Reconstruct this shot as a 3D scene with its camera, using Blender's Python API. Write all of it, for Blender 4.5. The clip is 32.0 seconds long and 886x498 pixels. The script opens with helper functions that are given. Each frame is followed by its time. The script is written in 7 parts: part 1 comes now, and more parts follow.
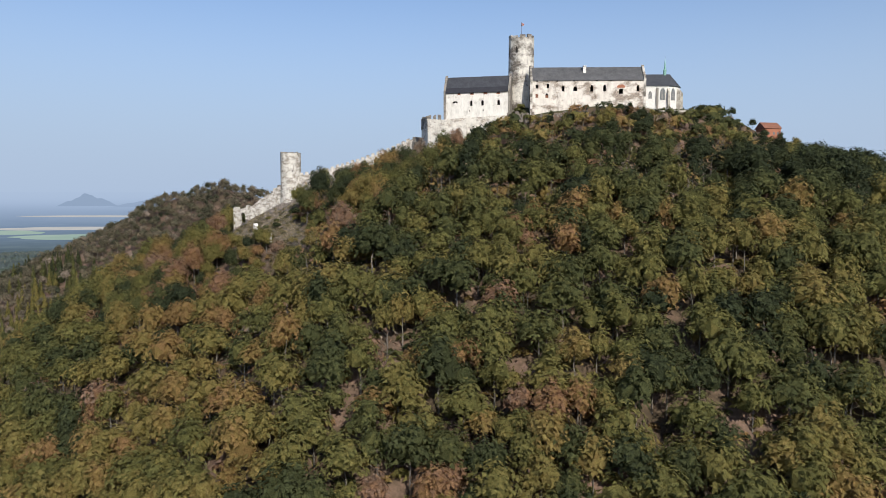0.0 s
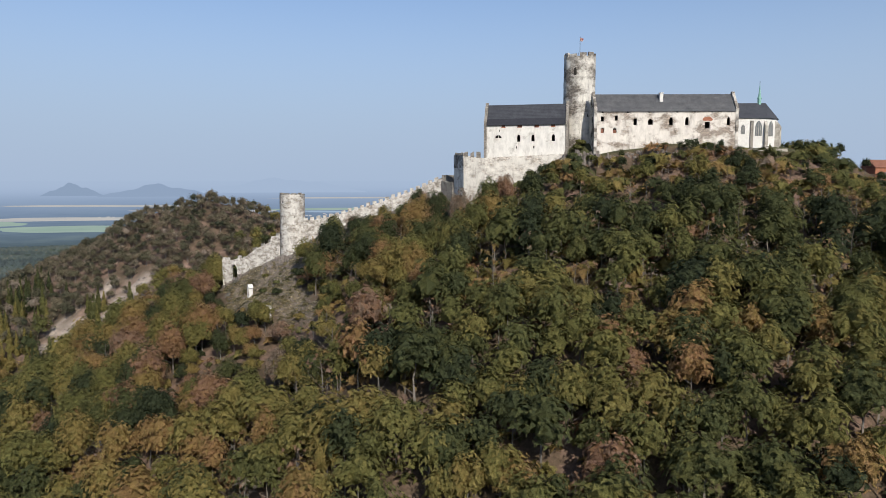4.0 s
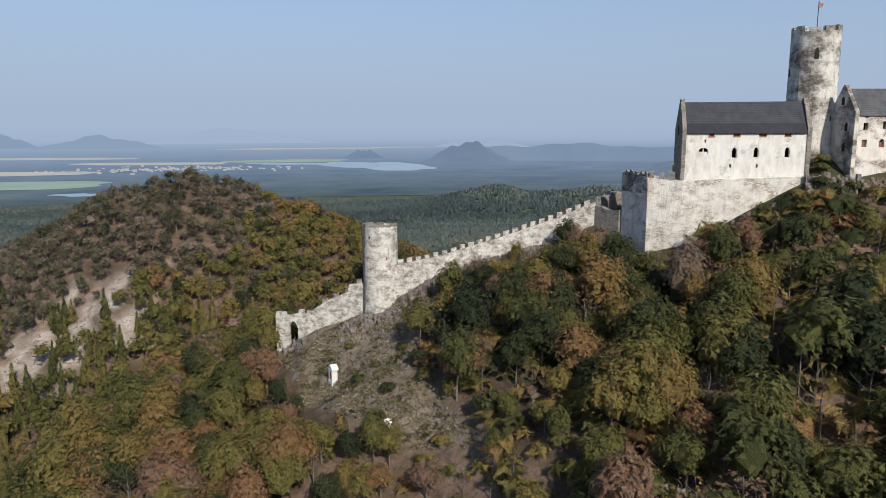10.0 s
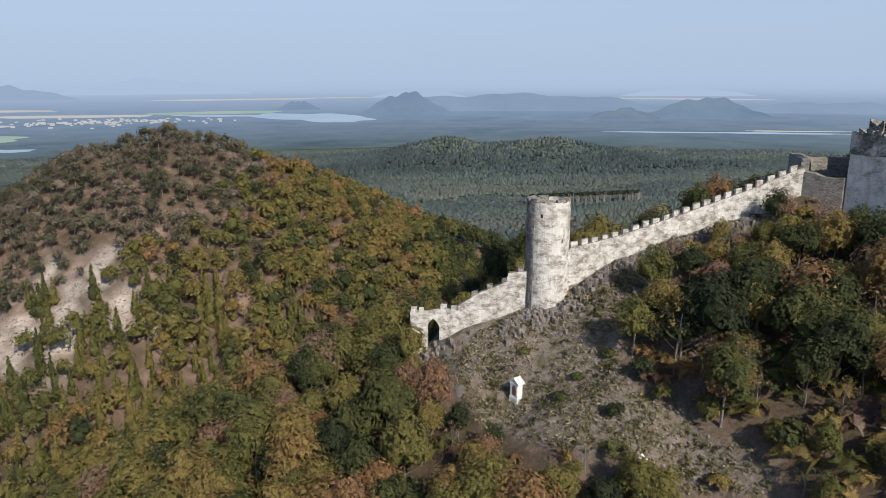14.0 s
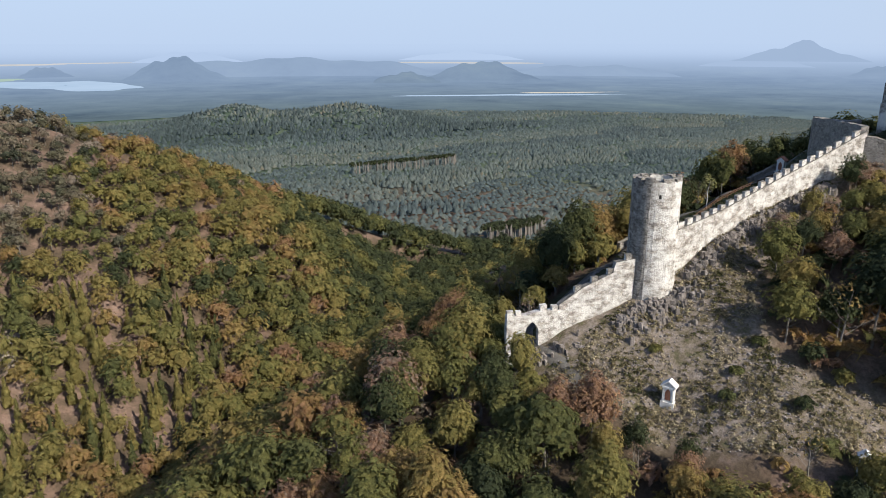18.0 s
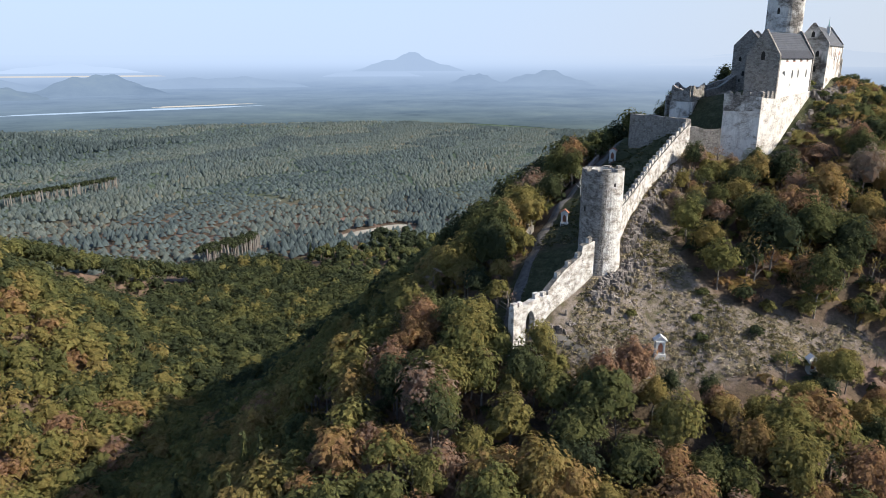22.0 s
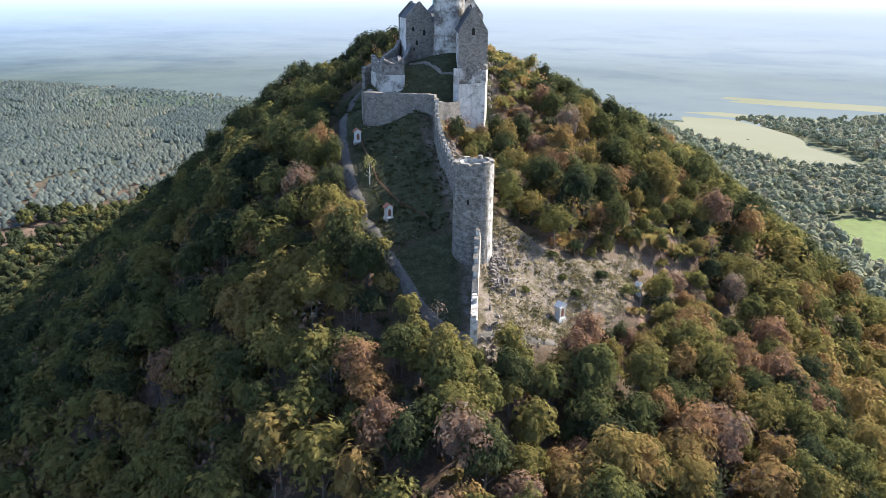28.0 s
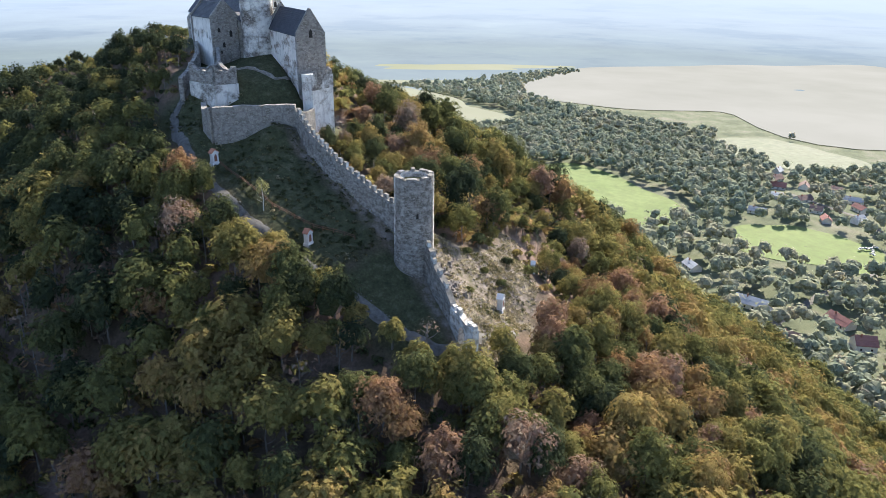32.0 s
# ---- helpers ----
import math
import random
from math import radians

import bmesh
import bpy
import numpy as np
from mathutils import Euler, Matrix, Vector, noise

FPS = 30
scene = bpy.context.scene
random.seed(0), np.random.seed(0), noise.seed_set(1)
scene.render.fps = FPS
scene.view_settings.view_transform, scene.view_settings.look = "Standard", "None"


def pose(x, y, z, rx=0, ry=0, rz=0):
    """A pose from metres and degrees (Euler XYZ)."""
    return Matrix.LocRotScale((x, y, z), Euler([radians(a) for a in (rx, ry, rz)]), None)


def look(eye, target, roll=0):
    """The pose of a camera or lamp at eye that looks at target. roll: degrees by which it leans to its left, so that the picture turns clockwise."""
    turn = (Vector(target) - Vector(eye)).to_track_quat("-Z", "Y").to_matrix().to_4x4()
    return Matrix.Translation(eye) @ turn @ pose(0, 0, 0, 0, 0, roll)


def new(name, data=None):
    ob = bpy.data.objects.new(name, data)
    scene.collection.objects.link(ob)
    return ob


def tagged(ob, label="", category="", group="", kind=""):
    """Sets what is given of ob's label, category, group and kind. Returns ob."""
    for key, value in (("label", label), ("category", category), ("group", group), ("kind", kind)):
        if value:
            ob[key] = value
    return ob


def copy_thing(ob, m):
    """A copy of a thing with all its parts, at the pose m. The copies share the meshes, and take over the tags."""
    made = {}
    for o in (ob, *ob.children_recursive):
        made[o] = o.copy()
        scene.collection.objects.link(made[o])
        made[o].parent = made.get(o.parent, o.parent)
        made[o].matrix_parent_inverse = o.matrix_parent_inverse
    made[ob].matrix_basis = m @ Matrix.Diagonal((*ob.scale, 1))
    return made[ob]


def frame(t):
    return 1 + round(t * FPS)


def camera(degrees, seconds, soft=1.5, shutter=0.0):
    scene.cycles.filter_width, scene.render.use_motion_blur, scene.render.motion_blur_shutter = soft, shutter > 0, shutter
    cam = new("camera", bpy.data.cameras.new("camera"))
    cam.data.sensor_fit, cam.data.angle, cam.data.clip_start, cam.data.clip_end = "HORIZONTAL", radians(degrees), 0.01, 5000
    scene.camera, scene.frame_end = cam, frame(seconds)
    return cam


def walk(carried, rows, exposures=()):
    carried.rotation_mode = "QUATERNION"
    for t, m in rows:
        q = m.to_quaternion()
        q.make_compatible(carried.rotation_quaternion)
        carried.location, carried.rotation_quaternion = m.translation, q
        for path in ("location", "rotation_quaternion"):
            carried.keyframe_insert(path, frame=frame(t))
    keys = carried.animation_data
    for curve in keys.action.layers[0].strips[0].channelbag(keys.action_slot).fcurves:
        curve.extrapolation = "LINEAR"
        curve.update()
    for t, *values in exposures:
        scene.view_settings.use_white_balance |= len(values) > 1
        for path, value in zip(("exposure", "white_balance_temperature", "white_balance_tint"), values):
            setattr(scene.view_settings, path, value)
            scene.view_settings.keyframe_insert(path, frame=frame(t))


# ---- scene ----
cam = camera(64.3, 32.0, 0.6)
METRES, EYE, TILT, LEAN, TURN = 520.0, 260.0, 0.0, 0.0, 0.0
ROWS = [
    (0.0, 0.0, 0.0, 0.0, -0.01, -4.21, 0.08),
    (0.5, -0.004, 0.0133, 0.0055, -0.11, -4.37, 0.09),
    (1.0, -0.0082, 0.028, 0.0116, -0.22, -4.54, 0.1),
    (1.5, -0.0121, 0.0412, 0.017, -0.33, -4.66, 0.09),
    (2.0, -0.0162, 0.0558, 0.0229, -0.44, -4.79, 0.08),
    (2.5, -0.02, 0.0691, 0.0284, -0.52, -4.95, 0.09),
    (3.0, -0.0241, 0.0836, 0.0344, -0.65, -5.12, 0.06),
    (3.5, -0.0279, 0.0969, 0.0398, -0.75, -5.27, 0.06),
    (5.5, -0.0468, 0.1522, 0.0606, -1.31, -5.88, 0.06),
    (6.0, -0.0532, 0.166, 0.0653, -1.47, -6.22, 0.08),
    (6.5, -0.0601, 0.1789, 0.0693, -1.65, -6.54, 0.08),
    (7.0, -0.068, 0.1922, 0.0726, -1.83, -6.81, 0.11),
    (7.5, -0.0761, 0.2044, 0.0753, -1.97, -7.18, 0.13),
    (8.0, -0.0856, 0.2172, 0.0778, -2.39, -7.67, 0.12),
    (8.5, -0.095, 0.2287, 0.0796, -3.02, -8.16, 0.18),
    (9.0, -0.1057, 0.2407, 0.081, -3.66, -8.67, 0.2),
    (9.5, -0.116, 0.2513, 0.0823, -4.26, -9.17, 0.2),
    (10.0, -0.1277, 0.2622, 0.0827, -4.94, -9.63, 0.19),
    (10.5, -0.1386, 0.2718, 0.0828, -5.59, -10.09, 0.21),
    (11.0, -0.1509, 0.2821, 0.0829, -6.31, -10.58, 0.2),
    (11.5, -0.1619, 0.2916, 0.0829, -6.96, -11.04, 0.22),
    (12.0, -0.1737, 0.3022, 0.0831, -7.68, -11.57, 0.27),
    (12.5, -0.1847, 0.3117, 0.0833, -8.32, -12.02, 0.25),
    (13.0, -0.1968, 0.322, 0.0833, -8.94, -12.51, 0.25),
    (13.5, -0.208, 0.3313, 0.0832, -9.76, -12.96, 0.2),
    (14.0, -0.22, 0.3419, 0.0832, -10.59, -13.57, 0.24),
    (14.5, -0.2314, 0.3513, 0.0828, -11.25, -14.07, 0.13),
    (15.0, -0.2438, 0.3616, 0.0826, -11.95, -14.64, 0.07),
    (15.5, -0.2547, 0.3713, 0.0824, -12.72, -15.22, 0.05),
    (17.5, -0.3013, 0.4126, 0.0829, -25.22, -16.13, 0.05),
    (18.0, -0.3136, 0.4229, 0.0831, -28.59, -16.35, 0.03),
    (18.5, -0.3251, 0.4325, 0.0833, -31.82, -16.46, 0.06),
    (19.0, -0.3378, 0.4432, 0.0834, -35.61, -16.46, 0.03),
    (19.5, -0.3492, 0.453, 0.0833, -39.07, -16.45, 0.03),
    (20.0, -0.3619, 0.4638, 0.0832, -42.96, -16.35, -0.0),
    (20.5, -0.3735, 0.4738, 0.083, -46.59, -16.24, -0.01),
    (21.0, -0.3861, 0.4848, 0.0829, -50.57, -16.06, -0.0),
    (21.5, -0.3977, 0.4946, 0.0826, -54.22, -15.8, -0.04),
    (22.0, -0.4094, 0.5063, 0.0829, -58.1, -15.47, -0.04),
    (22.5, -0.4187, 0.5183, 0.0834, -61.75, -15.27, -0.14),
    (23.0, -0.4269, 0.533, 0.0843, -66.0, -15.25, -0.16),
    (23.5, -0.4323, 0.5474, 0.0855, -69.72, -15.29, -0.24),
    (24.0, -0.4353, 0.5637, 0.0868, -74.0, -15.47, -0.28),
    (24.5, -0.4358, 0.5786, 0.0886, -77.9, -15.87, -0.32),
    (25.0, -0.4339, 0.5951, 0.0909, -81.9, -16.44, -0.37),
    (25.5, -0.4306, 0.6099, 0.0927, -85.32, -16.99, -0.46),
    (27.5, -0.413, 0.6708, 0.1028, -100.04, -19.69, -0.55),
    (28.0, -0.4085, 0.686, 0.1052, -103.89, -20.27, -0.61),
    (28.5, -0.4041, 0.7005, 0.1079, -107.57, -20.71, -0.62),
    (29.0, -0.3995, 0.7156, 0.11, -111.18, -20.95, -0.63),
    (29.5, -0.3951, 0.7297, 0.1122, -114.66, -21.26, -0.7),
    (30.0, -0.3892, 0.7449, 0.1144, -118.34, -21.4, -0.76),
    (30.5, -0.3821, 0.758, 0.1164, -121.79, -21.63, -0.79),
    (31.0, -0.3722, 0.7708, 0.1181, -125.84, -21.85, -0.83),
    (31.5, -0.3613, 0.7808, 0.1195, -128.99, -22.2, -0.94),
    (32.0, -0.3471, 0.7894, 0.1207, -132.73, -22.2, -1.01),
]
walk(cam, [(t, pose(0, 0, EYE, TILT, LEAN, TURN) @ pose(METRES * x, METRES * y, METRES * z, 90 + pitch, roll, yaw)) for t, x, y, z, yaw, pitch, roll in ROWS],
     [(0.0, 0.35), (3.0, 0.28), (6.0, 0.2), (9.0, 0.17), (13.0, 0.33), (15.0, 0.48), (19.0, 0.73), (22.0, 0.9), (25.0, 1.14), (28.0, 1.68), (32.0, 1.78)])

# ---- light ----
SUN_AZ, SUN_EL = 162.0, 36.0        # bearing clockwise from +y, height, in degrees
world = bpy.data.worlds.new("sky")
scene.world = world
world.use_nodes = True
wn = world.node_tree.nodes
sky = wn.new("ShaderNodeTexSky")
sky.sky_type = "NISHITA"
sky.sun_disc = False
sky.sun_elevation = radians(SUN_EL)
sky.sun_rotation = radians(SUN_AZ)
sky.altitude = 300
sky.air_density, sky.dust_density, sky.ozone_density = 1.0, 1.2, 3.0
# hazy air: the sky pales towards the horizon, most of all below the sun
wl = world.node_tree.links
wdir = wn.new("ShaderNodeTexCoord").outputs["Generated"]
wsep = wn.new("ShaderNodeSeparateXYZ")
wl.new(wdir, wsep.inputs[0])
wlow = wn.new("ShaderNodeMapRange")
wlow.interpolation_type = "SMOOTHERSTEP"
for key, val in (("From Min", 0.42), ("From Max", -0.02), ("To Min", 0.0), ("To Max", 0.97)):
    wlow.inputs[key].default_value = val
wl.new(wsep.outputs["Z"], wlow.inputs["Value"])
wdot = wn.new("ShaderNodeVectorMath")
wdot.operation = "DOT_PRODUCT"
wl.new(wdir, wdot.inputs[0])
wdot.inputs[1].default_value = (math.sin(radians(SUN_AZ)), math.cos(radians(SUN_AZ)), 0.25)
wtow = wn.new("ShaderNodeMapRange")
wtow.interpolation_type = "SMOOTHSTEP"
wtow.inputs["From Min"].default_value, wtow.inputs["From Max"].default_value = -0.4, 0.75
wl.new(wdot.outputs["Value"], wtow.inputs["Value"])
whaze = wn.new("ShaderNodeMix")
whaze.data_type = "RGBA"
whaze.inputs[6].default_value, whaze.inputs[7].default_value = (0.385, 0.485, 0.65, 1), (0.42, 0.445, 0.48, 1)
wl.new(wtow.outputs[0], whaze.inputs[0])
wgain = wn.new("ShaderNodeMix")
wgain.data_type, wgain.blend_type = "RGBA", "MULTIPLY"
wgain.inputs[0].default_value = 1.0
wl.new(sky.outputs["Color"], wgain.inputs[6])
wgain.inputs[7].default_value = (0.116, 0.121, 0.131, 1)
wmix = wn.new("ShaderNodeMix")
wmix.data_type = "RGBA"
wl.new(wlow.outputs[0], wmix.inputs[0])
wl.new(wgain.outputs[2], wmix.inputs[6])
wl.new(whaze.outputs[2], wmix.inputs[7])
wl.new(wmix.outputs[2], wn["Background"].inputs["Color"])
wn["Background"].inputs["Strength"].default_value = 0.86
sun_data = bpy.data.lights.new("sun", "SUN")
sun_data.energy, sun_data.angle, sun_data.color = 4.1, radians(0.6), (1.0, 0.93, 0.82)
sun = new("sun", sun_data)
sun_dir = Vector((math.sin(radians(SUN_AZ)) * math.cos(radians(SUN_EL)), math.cos(radians(SUN_AZ)) * math.cos(radians(SUN_EL)), math.sin(radians(SUN_EL))))
sun.matrix_world = look(sun_dir * 900, (0, 0, 0))


# ---- materials ----
def nodes_of(name):
    m = bpy.data.materials.new(name)
    m.use_nodes = True
    return m, m.node_tree.nodes, m.node_tree.links


def ramp_node(n, stops):
    r = n.new("ShaderNodeValToRGB")
    e = r.color_ramp.elements
    while len(e) > 1:
        e.remove(e[-1])
    e[0].position, e[0].color = stops[0][0], (*stops[0][1], 1)
    for p, c in stops[1:]:
        k = e.new(p)
        k.color = (*c, 1)
    return r


def noise_node(n, l, scale, detail=4, rough=0.6, stretch=None, coord="Position"):
    t = n.new("ShaderNodeTexNoise")
    t.inputs["Scale"].default_value, t.inputs["Detail"].default_value, t.inputs["Roughness"].default_value = scale, detail, rough
    if coord == "Position":
        src = n.new("ShaderNodeNewGeometry").outputs["Position"]
    else:
        src = n.new("ShaderNodeTexCoord").outputs["Object"]
    if stretch:
        mp = n.new("ShaderNodeMapping")
        mp.inputs["Scale"].default_value = stretch
        l.new(src, mp.inputs["Vector"])
        src = mp.outputs["Vector"]
    l.new(src, t.inputs["Vector"])
    return t


def mix_node(n, l, fac, a, b, mode="MIX"):
    m = n.new("ShaderNodeMix")
    m.data_type, m.blend_type = "RGBA", mode
    for sock, val in ((m.inputs[0], fac), (m.inputs[6], a), (m.inputs[7], b)):
        if hasattr(val, "links") or hasattr(val, "is_linked"):
            l.new(val, sock)
        elif isinstance(val, tuple):
            sock.default_value = (*val, 1)
        else:
            sock.default_value = val
    return m.outputs[2]


def grainy(name, stops, scale, fine=None, rough=0.9, bump=0.3, bump_scale=None, stretch=None, coord="Position", metal=0.0, dist=0.15):
    """A rough surface: a colour ramp over one noise, broken by a finer one, with relief."""
    m, n, l = nodes_of(name)
    b = n["Principled BSDF"]
    t = noise_node(n, l, scale, 6, 0.65, stretch, coord)
    r = ramp_node(n, stops)
    l.new(t.outputs["Fac"], r.inputs["Fac"])
    f = noise_node(n, l, fine or scale * 7, 5, 0.7, None, coord)
    fr = ramp_node(n, [(0.25, (0.72, 0.72, 0.72)), (0.75, (1.18, 1.18, 1.18))])
    l.new(f.outputs["Fac"], fr.inputs["Fac"])
    col = mix_node(n, l, 1.0, r.outputs["Color"], fr.outputs["Color"], "MULTIPLY")
    l.new(col, b.inputs["Base Color"])
    b.inputs["Roughness"].default_value, b.inputs["Metallic"].default_value = rough, metal
    b.inputs["Specular IOR Level"].default_value = 0.25
    bp = n.new("ShaderNodeBump")
    bp.inputs["Strength"].default_value, bp.inputs["Distance"].default_value = bump, dist
    bt = noise_node(n, l, bump_scale or scale * 5, 5, 0.7, None, coord)
    l.new(bt.outputs["Fac"], bp.inputs["Height"])
    l.new(bp.outputs["Normal"], b.inputs["Normal"])
    return m


def masonry(name, light, stone, dark, bare=0.5, soft=0.08, patch=0.16, course=2.4, relief=0.5, joint=0.65):
    """Lime-washed rubble: wash that has worn off in patches down to coursed stone, with dark weathering streaks."""
    m, n, l = nodes_of(name)
    b = n["Principled BSDF"]
    pos = n.new("ShaderNodeNewGeometry").outputs["Position"]
    vo = n.new("ShaderNodeTexVoronoi")
    vo.inputs["Scale"].default_value = course
    mp = n.new("ShaderNodeMapping")
    mp.inputs["Scale"].default_value = (1, 1, 1.7)
    l.new(pos, mp.inputs["Vector"])
    l.new(mp.outputs["Vector"], vo.inputs["Vector"])
    ve = n.new("ShaderNodeTexVoronoi")
    ve.feature = "DISTANCE_TO_EDGE"
    ve.inputs["Scale"].default_value = course
    l.new(mp.outputs["Vector"], ve.inputs["Vector"])
    sep = n.new("ShaderNodeSeparateColor")
    l.new(vo.outputs["Color"], sep.inputs["Color"])
    sr = ramp_node(n, [(0.0, tuple(c * 0.62 for c in stone)), (0.6, stone), (1.0, tuple(min(1, c * 1.5) for c in stone))])
    l.new(sep.outputs[0], sr.inputs["Fac"])
    er = ramp_node(n, [(0.0, (joint, joint * 0.97, joint * 0.93)), (0.14, (1, 1, 1))])
    l.new(ve.outputs["Distance"], er.inputs["Fac"])
    stones = mix_node(n, l, 0.8, sr.outputs["Color"], er.outputs["Color"], "MULTIPLY")
    big = noise_node(n, l, patch, 8, 0.68, (1, 1, 1.5))
    pr = ramp_node(n, [(bare - soft, (0, 0, 0)), (bare + soft, (1, 1, 1))])
    l.new(big.outputs["Fac"], pr.inputs["Fac"])
    tone = noise_node(n, l, 0.9, 5, 0.6, (1, 1, 0.45))
    lr = ramp_node(n, [(0.3, tuple(c * 0.78 for c in light)), (0.62, light)])
    l.new(tone.outputs["Fac"], lr.inputs["Fac"])
    col = mix_node(n, l, pr.outputs["Color"], stones, lr.outputs["Color"])
    st = noise_node(n, l, 0.55, 6, 0.7, (1, 1, 0.28))
    dr = ramp_node(n, [(0.56, (0, 0, 0)), (0.72, (0.75, 0.75, 0.75))])
    l.new(st.outputs["Fac"], dr.inputs["Fac"])
    col = mix_node(n, l, dr.outputs["Color"], col, dark)
    l.new(col, b.inputs["Base Color"])
    b.inputs["Roughness"].default_value = 0.95
    b.inputs["Specular IOR Level"].default_value = 0.15
    bp = n.new("ShaderNodeBump")
    bp.inputs["Strength"].default_value, bp.inputs["Distance"].default_value = relief, 0.15
    l.new(er.outputs["Color"], bp.inputs["Height"])
    bp2 = n.new("ShaderNodeBump")
    bp2.inputs["Strength"].default_value, bp2.inputs["Distance"].default_value = relief, 0.25
    l.new(tone.outputs["Fac"], bp2.inputs["Height"])
    l.new(bp.outputs["Normal"], bp2.inputs["Normal"])
    l.new(bp2.outputs["Normal"], b.inputs["Normal"])
    return m


M_hall = masonry("worn_white_plaster", (0.72, 0.695, 0.645), (0.36, 0.335, 0.29), (0.36, 0.32, 0.275), bare=0.39, soft=0.05, patch=0.13, relief=0.25)
M_hall_old = masonry("patchy_white_plaster", (0.69, 0.645, 0.585), (0.31, 0.262, 0.22), (0.2, 0.168, 0.145), bare=0.465, soft=0.05, patch=0.15, relief=0.3)
M_keep = masonry("weathered_lime_rubble", (0.68, 0.65, 0.59), (0.20, 0.178, 0.155), (0.055, 0.05, 0.046), bare=0.49, soft=0.07, patch=0.14, course=1.8, relief=0.7)
M_wall = masonry("whitewashed_rubble", (0.66, 0.635, 0.585), (0.33, 0.295, 0.255), (0.16, 0.145, 0.128), bare=0.49, soft=0.09, patch=0.5, course=2.0, relief=0.8)
M_footing = masonry("worn_limed_footing", (0.70, 0.665, 0.6), (0.44, 0.395, 0.34), (0.33, 0.29, 0.255), bare=0.46, soft=0.08, patch=0.3, course=2.0, relief=0.5)
M_band = grainy("dark_slate_band", [(0.3, (0.02, 0.021, 0.028)), (0.7, (0.034, 0.036, 0.044))], 0.5, fine=3.5, rough=0.7, bump=0.25, bump_scale=4)
# bare rubble; its dark tone also paints shade on faces turned from the sun
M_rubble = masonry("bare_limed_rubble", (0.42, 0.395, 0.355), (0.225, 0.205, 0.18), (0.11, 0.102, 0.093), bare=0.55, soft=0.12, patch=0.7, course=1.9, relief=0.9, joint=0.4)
M_stone = masonry("grey_rubble_stone", (0.345, 0.318, 0.28), (0.235, 0.212, 0.182), (0.135, 0.122, 0.108), bare=0.52, soft=0.16, patch=0.6, course=1.7, relief=0.9, joint=0.4)
M_coping = grainy("lichened_coping", [(0.3, (0.16, 0.145, 0.12)), (0.5, (0.4, 0.37, 0.32)), (0.7, (0.6, 0.57, 0.5))], 0.8, bump=0.6)
M_walltop = grainy("dark_wall_top", [(0.3, (0.07, 0.066, 0.054)), (0.5, (0.15, 0.138, 0.118)), (0.7, (0.24, 0.222, 0.195))], 0.8, bump=0.6)
M_slate = grainy("dark_slate_roof", [(0.3, (0.036, 0.039, 0.048)), (0.7, (0.062, 0.066, 0.076))], 0.5, fine=3.5, rough=0.7, bump=0.25, bump_scale=4)
M_slate_old = grainy("old_grey_slate_roof", [(0.3, (0.058, 0.060, 0.066)), (0.7, (0.115, 0.116, 0.12))], 0.45, fine=3.0, rough=0.75, bump=0.35, bump_scale=4)
# near-black that paints the shade inside openings
M_dark = grainy("painted_inner_shade", [(0.3, (0.02, 0.018, 0.016)), (0.7, (0.04, 0.036, 0.03))], 1.0)
M_wood = grainy("brown_timber", [(0.3, (0.09, 0.05, 0.03)), (0.7, (0.18, 0.10, 0.06))], 2.0, bump=0.2)
M_redwood = grainy("rusty_red_boards", [(0.3, (0.16, 0.07, 0.045)), (0.7, (0.26, 0.12, 0.08))], 2.0)
M_brick = grainy("red_brick", [(0.3, (0.26, 0.10, 0.06)), (0.7, (0.40, 0.18, 0.11))], 2.5)
M_white = grainy("white_limewash", [(0.3, (0.60, 0.585, 0.55)), (0.7, (0.72, 0.705, 0.67))], 0.9, bump=0.15)
M_terracotta = grainy("terracotta_tiles", [(0.3, (0.34, 0.14, 0.08)), (0.7, (0.5, 0.22, 0.13))], 3.0)
M_copper = grainy("green_copper", [(0.3, (0.16, 0.34, 0.28)), (0.7, (0.26, 0.46, 0.39))], 1.2, rough=0.6)
M_iron = grainy("dark_iron", [(0.3, (0.03, 0.03, 0.03)), (0.7, (0.06, 0.055, 0.05))], 3.0, rough=0.5, metal=0.8)
M_flag = grainy("faded_flag_cloth", [(0.4, (0.25, 0.05, 0.05)), (0.6, (0.4, 0.34, 0.32))], 1.2)
M_glass = grainy("leaded_glass", [(0.3, (0.10, 0.11, 0.12)), (0.7, (0.2, 0.21, 0.21))], 3.0, rough=0.25, bump=0.1)
M_rock = grainy("grey_basalt_rock", [(0.25, (0.085, 0.074, 0.064)), (0.5, (0.185, 0.16, 0.14)), (0.75, (0.30, 0.265, 0.235))], 0.7, bump=0.8, dist=0.3)
M_scree = grainy("pale_scree_stone", [(0.25, (0.125, 0.108, 0.098)), (0.5, (0.21, 0.184, 0.168)), (0.75, (0.305, 0.275, 0.252))], 0.9, bump=0.6)
M_path = grainy("pale_trodden_path", [(0.3, (0.075, 0.068, 0.056)), (0.7, (0.18, 0.165, 0.145))], 0.9, bump=0.4)
M_bark = grainy("grey_bark", [(0.3, (0.10, 0.088, 0.075)), (0.7, (0.24, 0.215, 0.19))], 2.0, coord="Object", bump=0.4)
M_birch = grainy("white_birch_bark", [(0.35, (0.25, 0.23, 0.2)), (0.5, (0.62, 0.6, 0.55))], 2.5, coord="Object")
M_grass_tuft = grainy("dry_grass_tuft", [(0.3, (0.10, 0.10, 0.035)), (0.7, (0.2, 0.16, 0.07))], 1.0)

